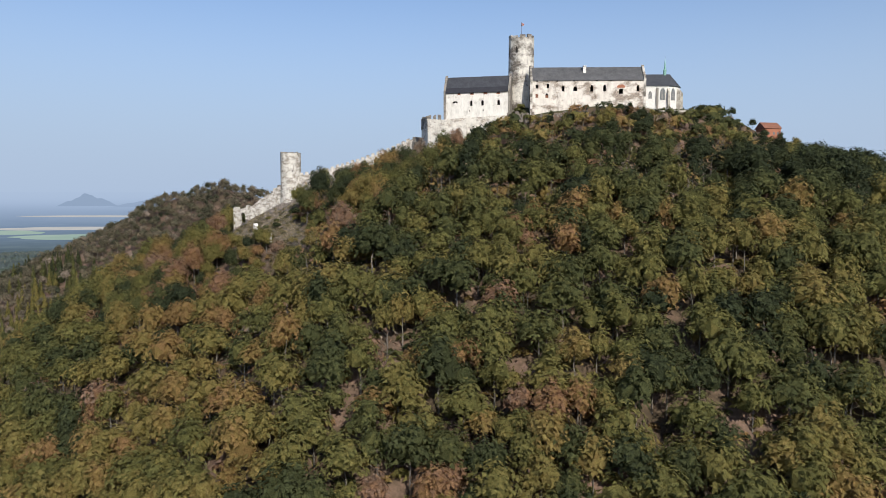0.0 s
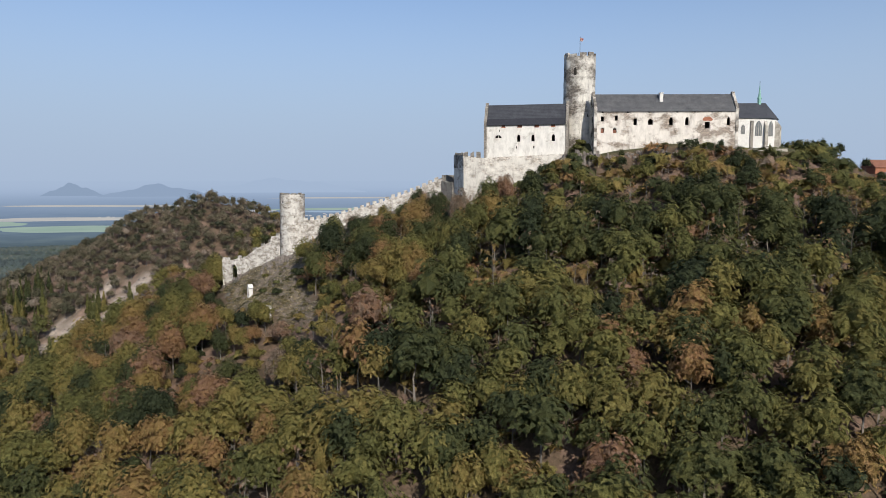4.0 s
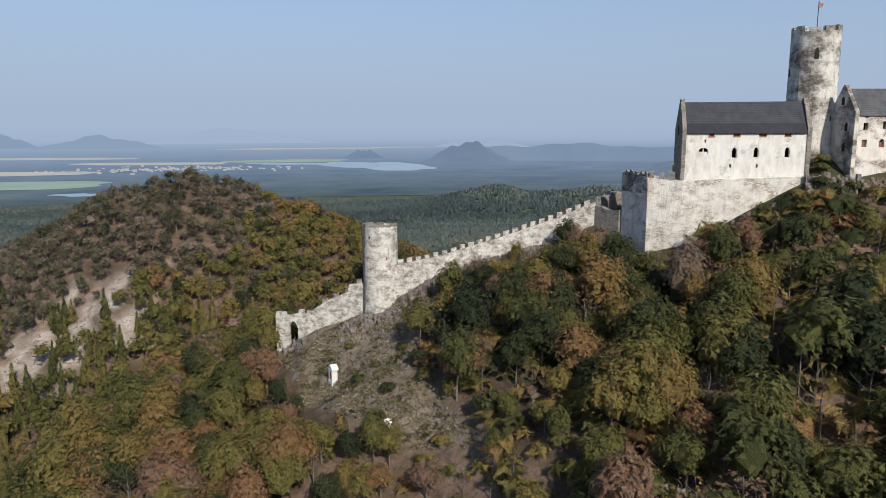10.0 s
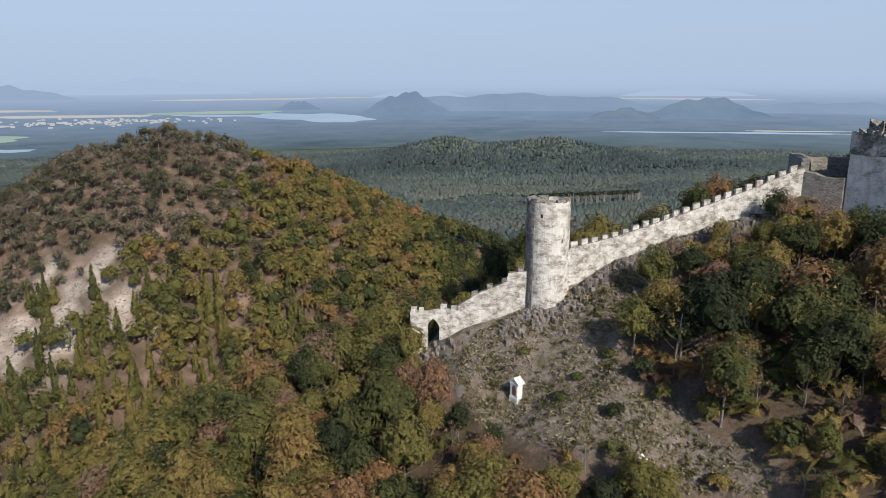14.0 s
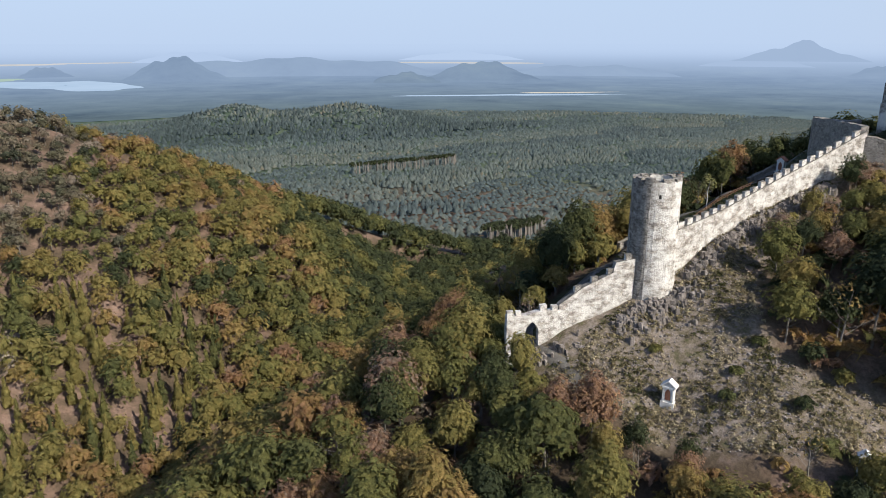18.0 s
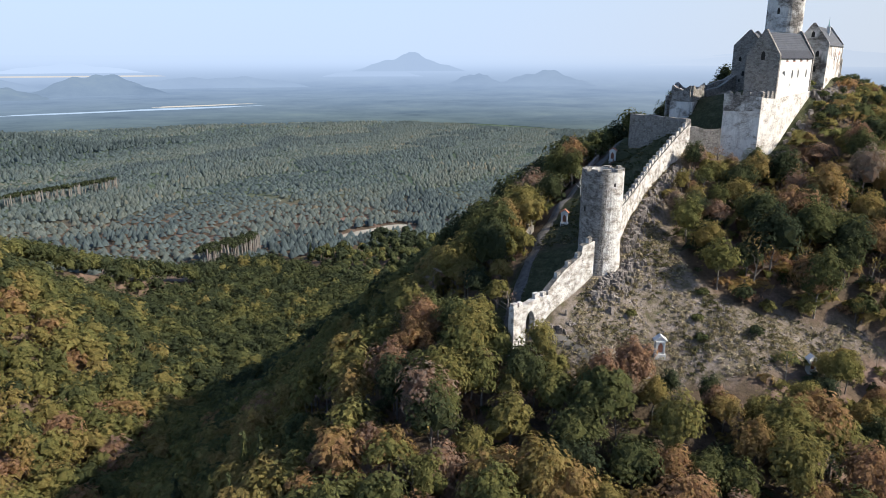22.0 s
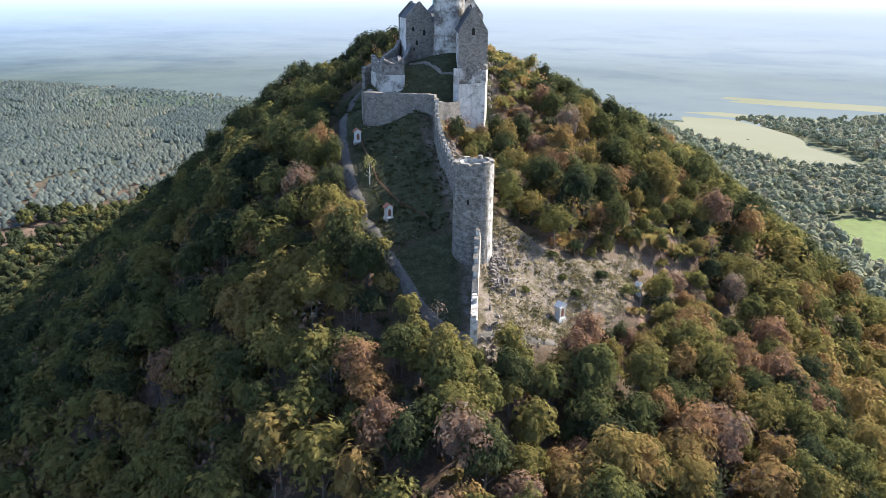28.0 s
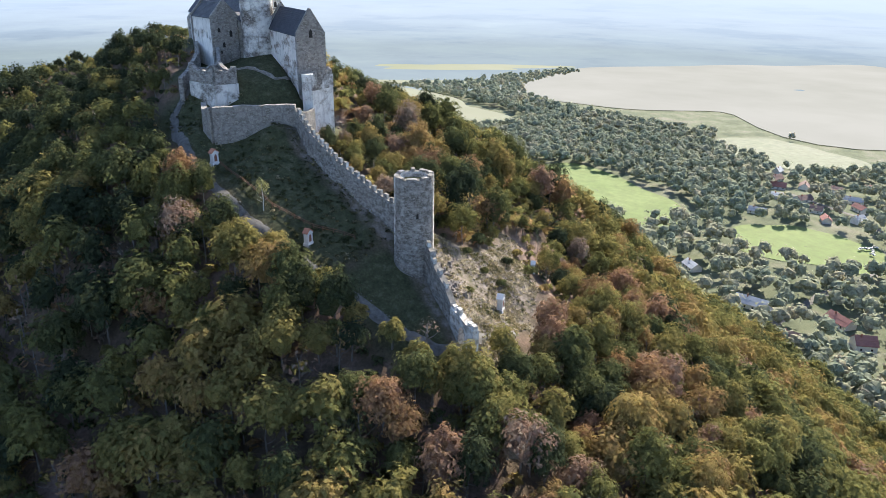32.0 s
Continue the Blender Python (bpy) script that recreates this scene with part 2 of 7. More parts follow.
LEAF = [(0.0, (0.046, 0.058, 0.036)), (0.2, (0.088, 0.098, 0.046)), (0.38, (0.160, 0.156, 0.060)), (0.54, (0.228, 0.192, 0.072)), (0.68, (0.280, 0.198, 0.082)),
        (0.8, (0.285, 0.170, 0.092)), (0.9, (0.262, 0.160, 0.116)), (1.0, (0.255, 0.215, 0.175))]


def foliage(name, source, stops=LEAF, holes=0.43, leafy=4.2, deep=0.7, thru=0.5):
    """Leaves: the tree's tone from its own random number or from the tone kept with the tree; each clump a little different, cut into leaves and gaps."""
    m, n, l = nodes_of(name)
    n.remove(n["Principled BSDF"])
    if source == "object":
        base = n.new("ShaderNodeObjectInfo").outputs["Random"]
        sc = n.new("ShaderNodeMapRange")
        sc.inputs["To Max"].default_value = 0.97
        l.new(base, sc.inputs["Value"])
        base = sc.outputs["Result"]
    else:
        a = n.new("ShaderNodeAttribute")
        a.attribute_name = "tone"
        base = a.outputs["Fac"]
    isl = n.new("ShaderNodeNewGeometry").outputs["Random Per Island"]
    j = n.new("ShaderNodeMath")
    j.operation = "MULTIPLY_ADD"
    l.new(isl, j.inputs[0])
    j.inputs[1].default_value = 0.12
    ad = n.new("ShaderNodeMath")
    ad.operation = "SUBTRACT"
    l.new(base, ad.inputs[0])
    ad.inputs[1].default_value = 0.06
    l.new(ad.outputs[0], j.inputs[2])
    r = ramp_node(n, stops)
    l.new(j.outputs[0], r.inputs["Fac"])
    v = ramp_node(n, [(0.0, (0.8, 0.8, 0.8)), (1.0, (1.18, 1.18, 1.18))])
    mul = n.new("ShaderNodeMath")
    mul.operation = "FRACT"
    m7 = n.new("ShaderNodeMath")
    m7.operation = "MULTIPLY"
    l.new(isl, m7.inputs[0])
    m7.inputs[1].default_value = 7.31
    l.new(m7.outputs[0], mul.inputs[0])
    l.new(mul.outputs[0], v.inputs["Fac"])
    col = mix_node(n, l, 1.0, r.outputs["Color"], v.outputs["Color"], "MULTIPLY")
    fine_ = ramp_node(n, [(0.41, (1 - deep, 1 - deep, 1 - deep)), (0.59, (1 + deep, 1 + deep, 1 + 0.85 * deep))])
    l.new(noise_node(n, l, leafy * 1.8, 3, 0.75).outputs["Fac"], fine_.inputs["Fac"])
    col = mix_node(n, l, 1.0, col, fine_.outputs["Color"], "MULTIPLY")
    d, t = n.new("ShaderNodeBsdfDiffuse"), n.new("ShaderNodeBsdfTranslucent")
    l.new(col, d.inputs["Color"])
    l.new(col, t.inputs["Color"])
    mx = n.new("ShaderNodeMixShader")
    mx.inputs["Fac"].default_value = thru
    l.new(d.outputs[0], mx.inputs[1])
    l.new(t.outputs[0], mx.inputs[2])
    out = mx.outputs[0]
    if holes:
        # ragged outline: the plate frays towards its edges
        at = n.new("ShaderNodeAttribute")
        at.attribute_name = "plate"
        sp = n.new("ShaderNodeSeparateXYZ")
        l.new(at.outputs["Vector"], sp.inputs[0])

        def calc(op, p, q):
            k = n.new("ShaderNodeMath")
            k.operation = op
            for i, val in enumerate((p, q)):
                if isinstance(val, (int, float)):
                    k.inputs[i].default_value = val
                else:
                    l.new(val, k.inputs[i])
            return k.outputs[0]
        u_, v_ = sp.outputs["X"], sp.outputs["Y"]
        tent = calc("MINIMUM", calc("MINIMUM", u_, v_), calc("SUBTRACT", calc("SUBTRACT", 1.0, u_), v_))
        limit = calc("SUBTRACT", holes + 0.14, calc("MULTIPLY", tent, 0.84))
        cut = n.new("ShaderNodeMath")
        cut.operation = "LESS_THAN"
        l.new(noise_node(n, l, leafy, 3, 0.75).outputs["Fac"], cut.inputs[0])
        l.new(limit, cut.inputs[1])
        gap_ = n.new("ShaderNodeMixShader")
        l.new(cut.outputs[0], gap_.inputs["Fac"])
        l.new(out, gap_.inputs[1])
        l.new(n.new("ShaderNodeBsdfTransparent").outputs[0], gap_.inputs[2])
        out = gap_.outputs[0]
    l.new(out, n["Material Output"].inputs["Surface"])
    return m


M_leaf_tree = foliage("autumn_leaves", "object")
M_leaf = foliage("forest_leaves", "tone")


# ---- the lie of the land ----
RIDGE = [(-330, 334, 126), (-200, 328, 180), (-130, 324, 221), (-97, 321, 244), (-89, 319, 247.5), (-80, 316, 253.5), (-67, 312.0, 261), (-52, 311, 267.5), (-36, 310.5, 272.8), (-22, 309.5, 277.8), (-11, 308, 282), (6, 302, 286), (33, 289, 297), (60, 283.5, 298),
         (95, 283.5, 296.5), (120, 290, 289), (142, 298, 285), (170, 300, 260), (210, 300, 228), (320, 310, 140)]
MALY = [(-520, 640, 110), (-309, 650, 225), (-276, 650, 245), (-242, 652, 261), (-205, 655, 271), (-172, 657, 261), (-135, 660, 247), (-98, 664, 219), (-59, 668, 191), (20, 690, 142)]


def smooth(a, b, v):
    u = np.clip((v - a) / (b - a), 0, 1)
    return u * u * (3 - 2 * u)


def ridge(x, y, line, south, north, terrace):
    """Height of a ridge: its crest along a line, falling away on both sides."""
    best = np.full(x.shape, -1e9)
    for (ax, ay, az_), (bx, by, bz) in zip(line[:-1], line[1:]):
        dx, dy = bx - ax, by - ay
        u = np.clip(((x - ax) * dx + (y - ay) * dy) / (dx * dx + dy * dy), 0, 1)
        px, py = x - (ax + u * dx), y - (ay + u * dy)
        d = np.hypot(px, py)
        side = (dx * py - dy * px) / math.hypot(dx, dy)
        fall_n = (np.interp(x, [-70, -45, -12, 4], [0.46, 0.48, 0.38, 0.24]) if terrace > 20 else 0.25) * np.minimum(d, terrace) + north * np.clip(d - terrace, 0, None) - 0.06 * np.clip(d - 110, 0, None)
        fall_s = south * d + 0.17 * np.clip(d - 95, 0, None)
        w = smooth(-6, 6, side)
        fall = fall_s * (1 - w) + fall_n * w
        best = np.maximum(best, az_ + u * (bz - az_) - fall)
    return best


def lump(x, y, scale, seed):
    """Smooth uneven ground, from a few waves."""
    r = np.random.RandomState(seed)
    s = np.zeros(x.shape)
    for k in range(7):
        a, p, q = r.uniform(0, 6.28), r.uniform(0, 6.28), r.uniform(0.6, 1.9)
        s += np.sin((x * math.cos(a) + y * math.sin(a)) * q * 6.28 / scale + p) / 2.6
    return s


def land(x, y):
    x, y = np.asarray(x, float), np.asarray(y, float)
    dist = np.hypot(x - 0, y - 300)
    base = 95 + 40 * np.exp(-(dist / 1400) ** 2)
    base = base + 36 * np.exp(-(((x - 247) / 88) ** 2 + ((y - 2075) / 170) ** 2)) + 27 * np.exp(-(((x - 520) / 120) ** 2 + ((y - 2000) / 180) ** 2))
    base = base + 13 * np.exp(-(((x - 380) / 300) ** 2 + ((y - 1960) / 330) ** 2))
    h1 = ridge(x, y, RIDGE, 0.60, 0.84, 30.0)
    h2 = ridge(x, y, MALY, 0.56, 0.5, 6.0)
    k = 12.0
    top = np.maximum(np.maximum(h1, h2), base)
    z = top + k * np.log(np.exp((h1 - top) / k) + np.exp((h2 - top) / k) + np.exp((base - top) / k))
    high = smooth(140, 200, z)
    near = smooth(60, 20, np.abs(h1 - z))
    z = z + high * (2.2 * lump(x, y, 90, 3) + 0.8 * lump(x, y, 27, 4)) * (1 - 0.55 * smooth(245, 262, z))
    z = z + 4.6 * np.exp(-(((x + 12) / 8.0) ** 2 + ((y - 316) / 7.0) ** 2))
    z = z - 2.8 * np.exp(-((x + 80) ** 2 + (y - 293) ** 2) / 200.0)
    z = z - np.clip(z - 250.6, 0, 6) * np.exp(-(((x + 90.4) / 5.0) ** 2 + ((y - 314.5) / 8.5) ** 2) ** 2)
    return z - k * 0.1


def land_at(x, y):
    return float(land(np.array([x]), np.array([y]))[0])


FAR_C = (-100.0, 240.0, 300.0)      # land past FAR_R is drawn in towards the horizon, along the line of sight
FAR_R, FAR_SPAN = 3300.0, 1500.0


def far(x, y, z):
    x, y, z = np.asarray(x, float), np.asarray(y, float), np.asarray(z, float)
    dx, dy = x - FAR_C[0], y - FAR_C[1]
    d = np.hypot(dx, dy) + 1e-6
    r = np.where(d < FAR_R, d, FAR_R + FAR_SPAN * (1 - np.exp(-(np.maximum(d, FAR_R) - FAR_R) / FAR_SPAN)))
    s = r / d
    return FAR_C[0] + dx * s, FAR_C[1] + dy * s, FAR_C[2] + (z - FAR_C[2]) * s


# ---- building helpers ----
def mesh_from(name, verts, faces, mats, mat_index=None, smooth_faces=False):
    me = bpy.data.meshes.new(name)
    me.from_pydata([tuple(v) for v in verts], [], faces)
    for m in (mats if isinstance(mats, (list, tuple)) else [mats]):
        me.materials.append(m)
    if mat_index is not None:
        me.polygons.foreach_set("material_index", mat_index)
    if smooth_faces:
        me.polygons.foreach_set("use_smooth", [True] * len(me.polygons))
    me.update()
    return me


def quads_mesh(name, v, quads, mats, index=None, tone=None, plate=None):
    """A large mesh of quads (or triangles) from arrays."""
    me = bpy.data.meshes.new(name)
    v = np.asarray(v, np.float32)
    q = np.asarray(quads, np.int32)
    k = q.shape[1]
    me.vertices.add(len(v))
    me.vertices.foreach_set("co", v.ravel())
    me.loops.add(q.size)
    me.loops.foreach_set("vertex_index", q.ravel())
    me.polygons.add(len(q))
    me.polygons.foreach_set("loop_start", np.arange(0, q.size, k, dtype=np.int32))
    me.polygons.foreach_set("loop_total", np.full(len(q), k, np.int32))
    for m in (mats if isinstance(mats, (list, tuple)) else [mats]):
        me.materials.append(m)
    if index is not None:
        me.polygons.foreach_set("material_index", np.asarray(index, np.int32))
    if tone is not None:
        a = me.attributes.new("tone", "FLOAT", "POINT")
        a.data.foreach_set("value", np.asarray(tone, np.float32))
    if plate is not None:
        a = me.attributes.new("plate", "FLOAT2", "POINT")
        a.data.foreach_set("vector", np.asarray(plate, np.float32).ravel())
    me.update(calc_edges=True)
    return me


def part(name, me, parent, label="", m=None):
    ob = new(name, me)
    ob.parent = parent
    if m is not None:
        ob.matrix_basis = m
    if label:
        ob["label"] = label
    return ob


class Shape:
    """Vertices and faces of one mesh in the making."""

    def __init__(self):
        self.v, self.f = [], []

    def poly(self, pts):
        k = len(self.v)
        self.v += [tuple(p) for p in pts]
        self.f.append(tuple(range(k, k + len(pts))))

    def prism(self, pts, z0, z1, cap0=True, cap1=True):
        """An upright prism over a plan outline (anticlockwise); z0, z1 a number or one for each corner."""
        n = len(pts)
        a = z0 if isinstance(z0, (list, tuple)) else [z0] * n
        b = z1 if isinstance(z1, (list, tuple)) else [z1] * n
        k = len(self.v)
        self.v += [(p[0], p[1], h) for p, h in zip(pts, a)] + [(p[0], p[1], h) for p, h in zip(pts, b)]
        for i in range(n):
            j = (i + 1) % n
            self.f.append((k + i, k + j, k + n + j, k + n + i))
        if cap0:
            self.f.append(tuple(k + i for i in reversed(range(n))))
        if cap1:
            self.f.append(tuple(k + n + i for i in range(n)))

    def box(self, x0, x1, y0, y1, z0, z1):
        self.prism([(x0, y0), (x1, y0), (x1, y1), (x0, y1)], z0, z1)

    def slab(self, outline, thick, axis="y"):
        """A flat plate: an outline in the xz plane, thick towards +y (or in yz towards +x)."""
        n = len(outline)
        k = len(self.v)
        if axis == "y":
            self.v += [(p[0], 0.0, p[1]) for p in outline] + [(p[0], thick, p[1]) for p in outline]
        else:
            self.v += [(0.0, p[0], p[1]) for p in outline] + [(thick, p[0], p[1]) for p in outline]
        self.f.append(tuple(k + i for i in range(n)))
        self.f.append(tuple(k + n + i for i in reversed(range(n))))
        for i in range(n):
            j = (i + 1) % n
            self.f.append((k + j, k + i, k + n + i, k + n + j))

    def shift(self, dx, dy, dz, start=0):
        self.v[start:] = [(x + dx, y + dy, z + dz) for x, y, z in self.v[start:]]

    def mesh(self, name, mats, smooth_faces=False):
        me = mesh_from(name, self.v, self.f, mats, None, smooth_faces)
        bm = bmesh.new()
        bm.from_mesh(me)
        bmesh.ops.remove_doubles(bm, verts=bm.verts, dist=0.0008)
        bmesh.ops.recalc_face_normals(bm, faces=bm.faces)
        bm.to_mesh(me)
        bm.free()
        return me


def root(name, m, label, category, group="", kind=""):
    ob = new(name)
    ob.matrix_basis = m
    return tagged(ob, label, category, group, kind)



# ---- ground, from the hill to the horizon ----
M_ground, gn, gl = nodes_of("woodland_ground")
gb = gn["Principled BSDF"]
g1 = noise_node(gn, gl, 0.06, 8, 0.7)
litter = ramp_node(gn, [(0.3, (0.05, 0.04, 0.026)), (0.48, (0.10, 0.073, 0.05)), (0.6, (0.185, 0.125, 0.095)), (0.72, (0.30, 0.21, 0.17))])
gl.new(g1.outputs["Fac"], litter.inputs["Fac"])
g2 = noise_node(gn, gl, 0.45, 7, 0.75)
turf = ramp_node(gn, [(0.34, (0.075, 0.078, 0.035)), (0.45, (0.13, 0.107, 0.07)), (0.56, (0.205, 0.168, 0.136)), (0.72, (0.27, 0.232, 0.2))])
gl.new(g2.outputs["Fac"], turf.inputs["Fac"])
g3 = noise_node(gn, gl, 0.004, 6, 0.65)
carpet = ramp_node(gn, [(0.3, (0.055, 0.085, 0.058)), (0.5, (0.085, 0.118, 0.075)), (0.66, (0.12, 0.145, 0.085))])
gl.new(g3.outputs["Fac"], carpet.inputs["Fac"])
ga, gp, gg = (gn.new("ShaderNodeAttribute") for _ in range(3))
ga.attribute_name, gp.attribute_name, gg.attribute_name = "bare", "plain", "grass"
gcol = mix_node(gn, gl, ga.outputs["Fac"], litter.outputs["Color"], turf.outputs["Color"])
sward = ramp_node(gn, [(0.35, (0.036, 0.042, 0.02)), (0.55, (0.066, 0.066, 0.032)), (0.72, (0.12, 0.11, 0.07))])
gl.new(g2.outputs["Fac"], sward.inputs["Fac"])
gcol = mix_node(gn, gl, gg.outputs["Fac"], gcol, sward.outputs["Color"])
gcol = mix_node(gn, gl, gp.outputs["Fac"], gcol, carpet.outputs["Color"])
gv_ = gn.new("ShaderNodeAttribute")
gv_.attribute_name = "valley"
g5 = noise_node(gn, gl, 0.035, 5, 0.6)
lea = ramp_node(gn, [(0.3, (0.075, 0.088, 0.052)), (0.5, (0.115, 0.125, 0.072)), (0.68, (0.17, 0.16, 0.115))])
gl.new(g5.outputs["Fac"], lea.inputs["Fac"])
gcol = mix_node(gn, gl, gv_.outputs["Fac"], gcol, lea.outputs["Color"])
gs_ = gn.new("ShaderNodeAttribute")
gs_.attribute_name = "scree"
g6 = noise_node(gn, gl, 0.16, 6, 0.7)
pale = ramp_node(gn, [(0.3, (0.26, 0.215, 0.18)), (0.6, (0.46, 0.40, 0.345))])
gl.new(g6.outputs["Fac"], pale.inputs["Fac"])
gcol = mix_node(gn, gl, gs_.outputs["Fac"], gcol, pale.outputs["Color"])
g4 = noise_node(gn, gl, 1.6, 5, 0.75)
g4r = ramp_node(gn, [(0.3, (0.6, 0.6, 0.6)), (0.7, (1.3, 1.3, 1.3))])
gl.new(g4.outputs["Fac"], g4r.inputs["Fac"])
gcol = mix_node(gn, gl, 1.0, gcol, g4r.outputs["Color"], "MULTIPLY")
gl.new(gcol, gb.inputs["Base Color"])
gb.inputs["Roughness"].default_value, gb.inputs["Specular IOR Level"].default_value = 0.95, 0.1
gbp = gn.new("ShaderNodeBump")
gbp.inputs["Strength"].default_value, gbp.inputs["Distance"].default_value = 0.7, 0.5
gl.new(g2.outputs["Fac"], gbp.inputs["Height"])
gl.new(gbp.outputs["Normal"], gb.inputs["Normal"])


def bare_mask(x, y, all_open=True):
    """Where the slope below the round tower, the court and the wall's foot are open, 0 to 1."""
    x, y = np.asarray(x, float), np.asarray(y, float)
    w = 2.5 * lump(x, y, 22, 9)
    top = np.interp(x, [-94, -67, -12], [318, 312, 309])
    low = np.interp(x, [-93, -88, -85, -77, -70, -62, -50, -45, -42, -36, -10], [309, 298, 289, 280, 272, 264, 256, 260, 290, 298, 302])
    a = smooth(0, 5, y - low + w) * smooth(-4, -1, -(y - top) + 2) * smooth(-97, -92, x) * smooth(-8, -16, x)
    side = np.interp(y, [255, 262, 270, 280, 288, 295, 302, 306, 309], [-47, -49, -53, -56, -61, -57, -50, -38, -8])
    a = a * smooth(2.5, -2.5, x - side + 0.6 * w)
    court = smooth(-62, -56, x) * smooth(34, 24, x) * smooth(306, 309, y) * smooth(337, 333, y)
    west = smooth(-95, -90, x) * smooth(-58, -62, x) * smooth(312, 315, y) * smooth(336, 330, y)
    castle = smooth(-12, -8, x) * smooth(102, 98, x) * smooth(280, 283, y + np.interp(x, [0, 30], [-5, 2])) * smooth(326, 318, y + 22 * smooth(44, 52, x))
    return np.clip(np.maximum.reduce([a, court, castle, west]), 0, 1) if all_open else np.clip(a, 0, 1)


def scree_mask(x, y):
    """Pale runs of scree down the flank of the neighbouring hill, 0 to 1."""
    x, y = np.asarray(x, float), np.asarray(y, float)
    x = x + 3.0 * lump(x, y, 24, 63)
    m = np.zeros(x.shape)
    for cx, cy, wide, long in ((-235, 530, 5.5, 25), (-208, 527, 8, 9), (-254, 523, 7, 17), (-252, 557, 5, 8), (-268, 520, 7, 20), (-222, 548, 4, 12), (-190, 520, 4, 8)):
        m = np.maximum(m, np.exp(-((x - cx) / wide) ** 2 - ((y - cy) / long) ** 2))
    return np.clip(1.5 * m * (0.85 + 0.35 * lump(x, y, 13, 64)), 0, 1)


GC = (-20.0, 305.0)
rings = np.concatenate([np.arange(0.5, 130, 2.6), np.arange(130, 220, 6), np.arange(220, 400, 3.2), np.arange(400, 460, 6), np.arange(460, 1000, 18), np.arange(1000, 3400, 60), np.geomspace(3400, 14000, 18)])
NA = 520
ang = np.linspace(0, 2 * math.pi, NA, endpoint=False)
GX, GY = GC[0] + rings[:, None] * np.cos(ang)[None, :], GC[1] + rings[:, None] * np.sin(ang)[None, :]
GZ = land(GX, GY)
fx, fy, fz = far(GX, GY, GZ)
gv = np.stack([fx, fy, fz], -1).reshape(-1, 3)
ii, jj = np.meshgrid(np.arange(len(rings) - 1), np.arange(NA), indexing="ij")
k0 = (ii * NA + jj).ravel()
k1 = (ii * NA + (jj + 1) % NA).ravel()
gq = np.stack([k0, k0 + NA, k1 + NA, k1], -1)
gv = np.vstack([gv, [[GC[0], GC[1], land_at(*GC)]]])
gme = quads_mesh("ground", gv, gq, M_ground)
for nm, val in (("bare", bare_mask(GX, GY, False)), ("grass", bare_mask(GX, GY) - bare_mask(GX, GY, False)), ("plain", smooth(560, 800, np.hypot(GX + 60, GY - 430)) * smooth(200, 160, GZ)), ("valley", smooth(168, 140, GZ) * smooth(140, 70, GY)), ("scree", scree_mask(GX, GY))):
    at = gme.attributes.new(nm, "FLOAT", "POINT")
    at.data.foreach_set("value", np.append(val.ravel(), 0.0).astype(np.float32))
gme.polygons.foreach_set("use_smooth", [True] * len(gme.polygons))
ground = tagged(new("ground", gme), "wooded basalt hill falling to a wide forest plain", "ground", kind="structure")

# ---- distance: plain and hills towards the horizon, their haze painted into a glow ----
M_far, fn, fl = nodes_of("painted_distance_haze")
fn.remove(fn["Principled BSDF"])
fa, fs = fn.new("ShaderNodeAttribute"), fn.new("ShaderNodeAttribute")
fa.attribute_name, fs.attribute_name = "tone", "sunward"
# painted haze: the glow turns bluer and paler with distance
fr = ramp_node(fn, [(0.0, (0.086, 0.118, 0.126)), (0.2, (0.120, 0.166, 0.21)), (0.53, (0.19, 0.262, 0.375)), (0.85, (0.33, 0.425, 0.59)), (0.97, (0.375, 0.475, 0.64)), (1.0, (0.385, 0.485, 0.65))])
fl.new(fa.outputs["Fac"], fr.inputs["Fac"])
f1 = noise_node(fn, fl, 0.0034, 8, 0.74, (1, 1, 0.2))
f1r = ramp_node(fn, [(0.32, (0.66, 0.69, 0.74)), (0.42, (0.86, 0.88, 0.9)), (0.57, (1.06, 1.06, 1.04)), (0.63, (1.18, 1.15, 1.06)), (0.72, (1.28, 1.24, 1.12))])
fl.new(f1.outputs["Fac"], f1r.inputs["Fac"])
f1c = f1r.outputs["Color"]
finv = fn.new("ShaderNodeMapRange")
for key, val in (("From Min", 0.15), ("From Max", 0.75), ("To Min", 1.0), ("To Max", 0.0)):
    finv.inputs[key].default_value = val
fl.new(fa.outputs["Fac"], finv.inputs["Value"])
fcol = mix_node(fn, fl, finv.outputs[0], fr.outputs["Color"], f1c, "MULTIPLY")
# the side towards the sun is paled by colour too
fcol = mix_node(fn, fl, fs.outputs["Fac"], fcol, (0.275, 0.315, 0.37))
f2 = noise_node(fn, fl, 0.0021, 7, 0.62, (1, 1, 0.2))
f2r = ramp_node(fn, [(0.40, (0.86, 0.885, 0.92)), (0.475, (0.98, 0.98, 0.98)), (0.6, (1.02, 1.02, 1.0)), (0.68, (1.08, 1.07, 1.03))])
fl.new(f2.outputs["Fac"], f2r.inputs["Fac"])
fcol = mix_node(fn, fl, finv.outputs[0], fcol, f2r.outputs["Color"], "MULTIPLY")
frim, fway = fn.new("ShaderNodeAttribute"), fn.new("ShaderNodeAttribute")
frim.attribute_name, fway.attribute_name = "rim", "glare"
# at the rim the colour fades into the sky's horizon haze
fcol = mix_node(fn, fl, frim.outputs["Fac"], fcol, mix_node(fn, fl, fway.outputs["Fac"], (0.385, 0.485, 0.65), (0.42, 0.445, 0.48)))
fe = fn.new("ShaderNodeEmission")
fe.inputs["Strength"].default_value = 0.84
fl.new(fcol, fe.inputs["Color"])
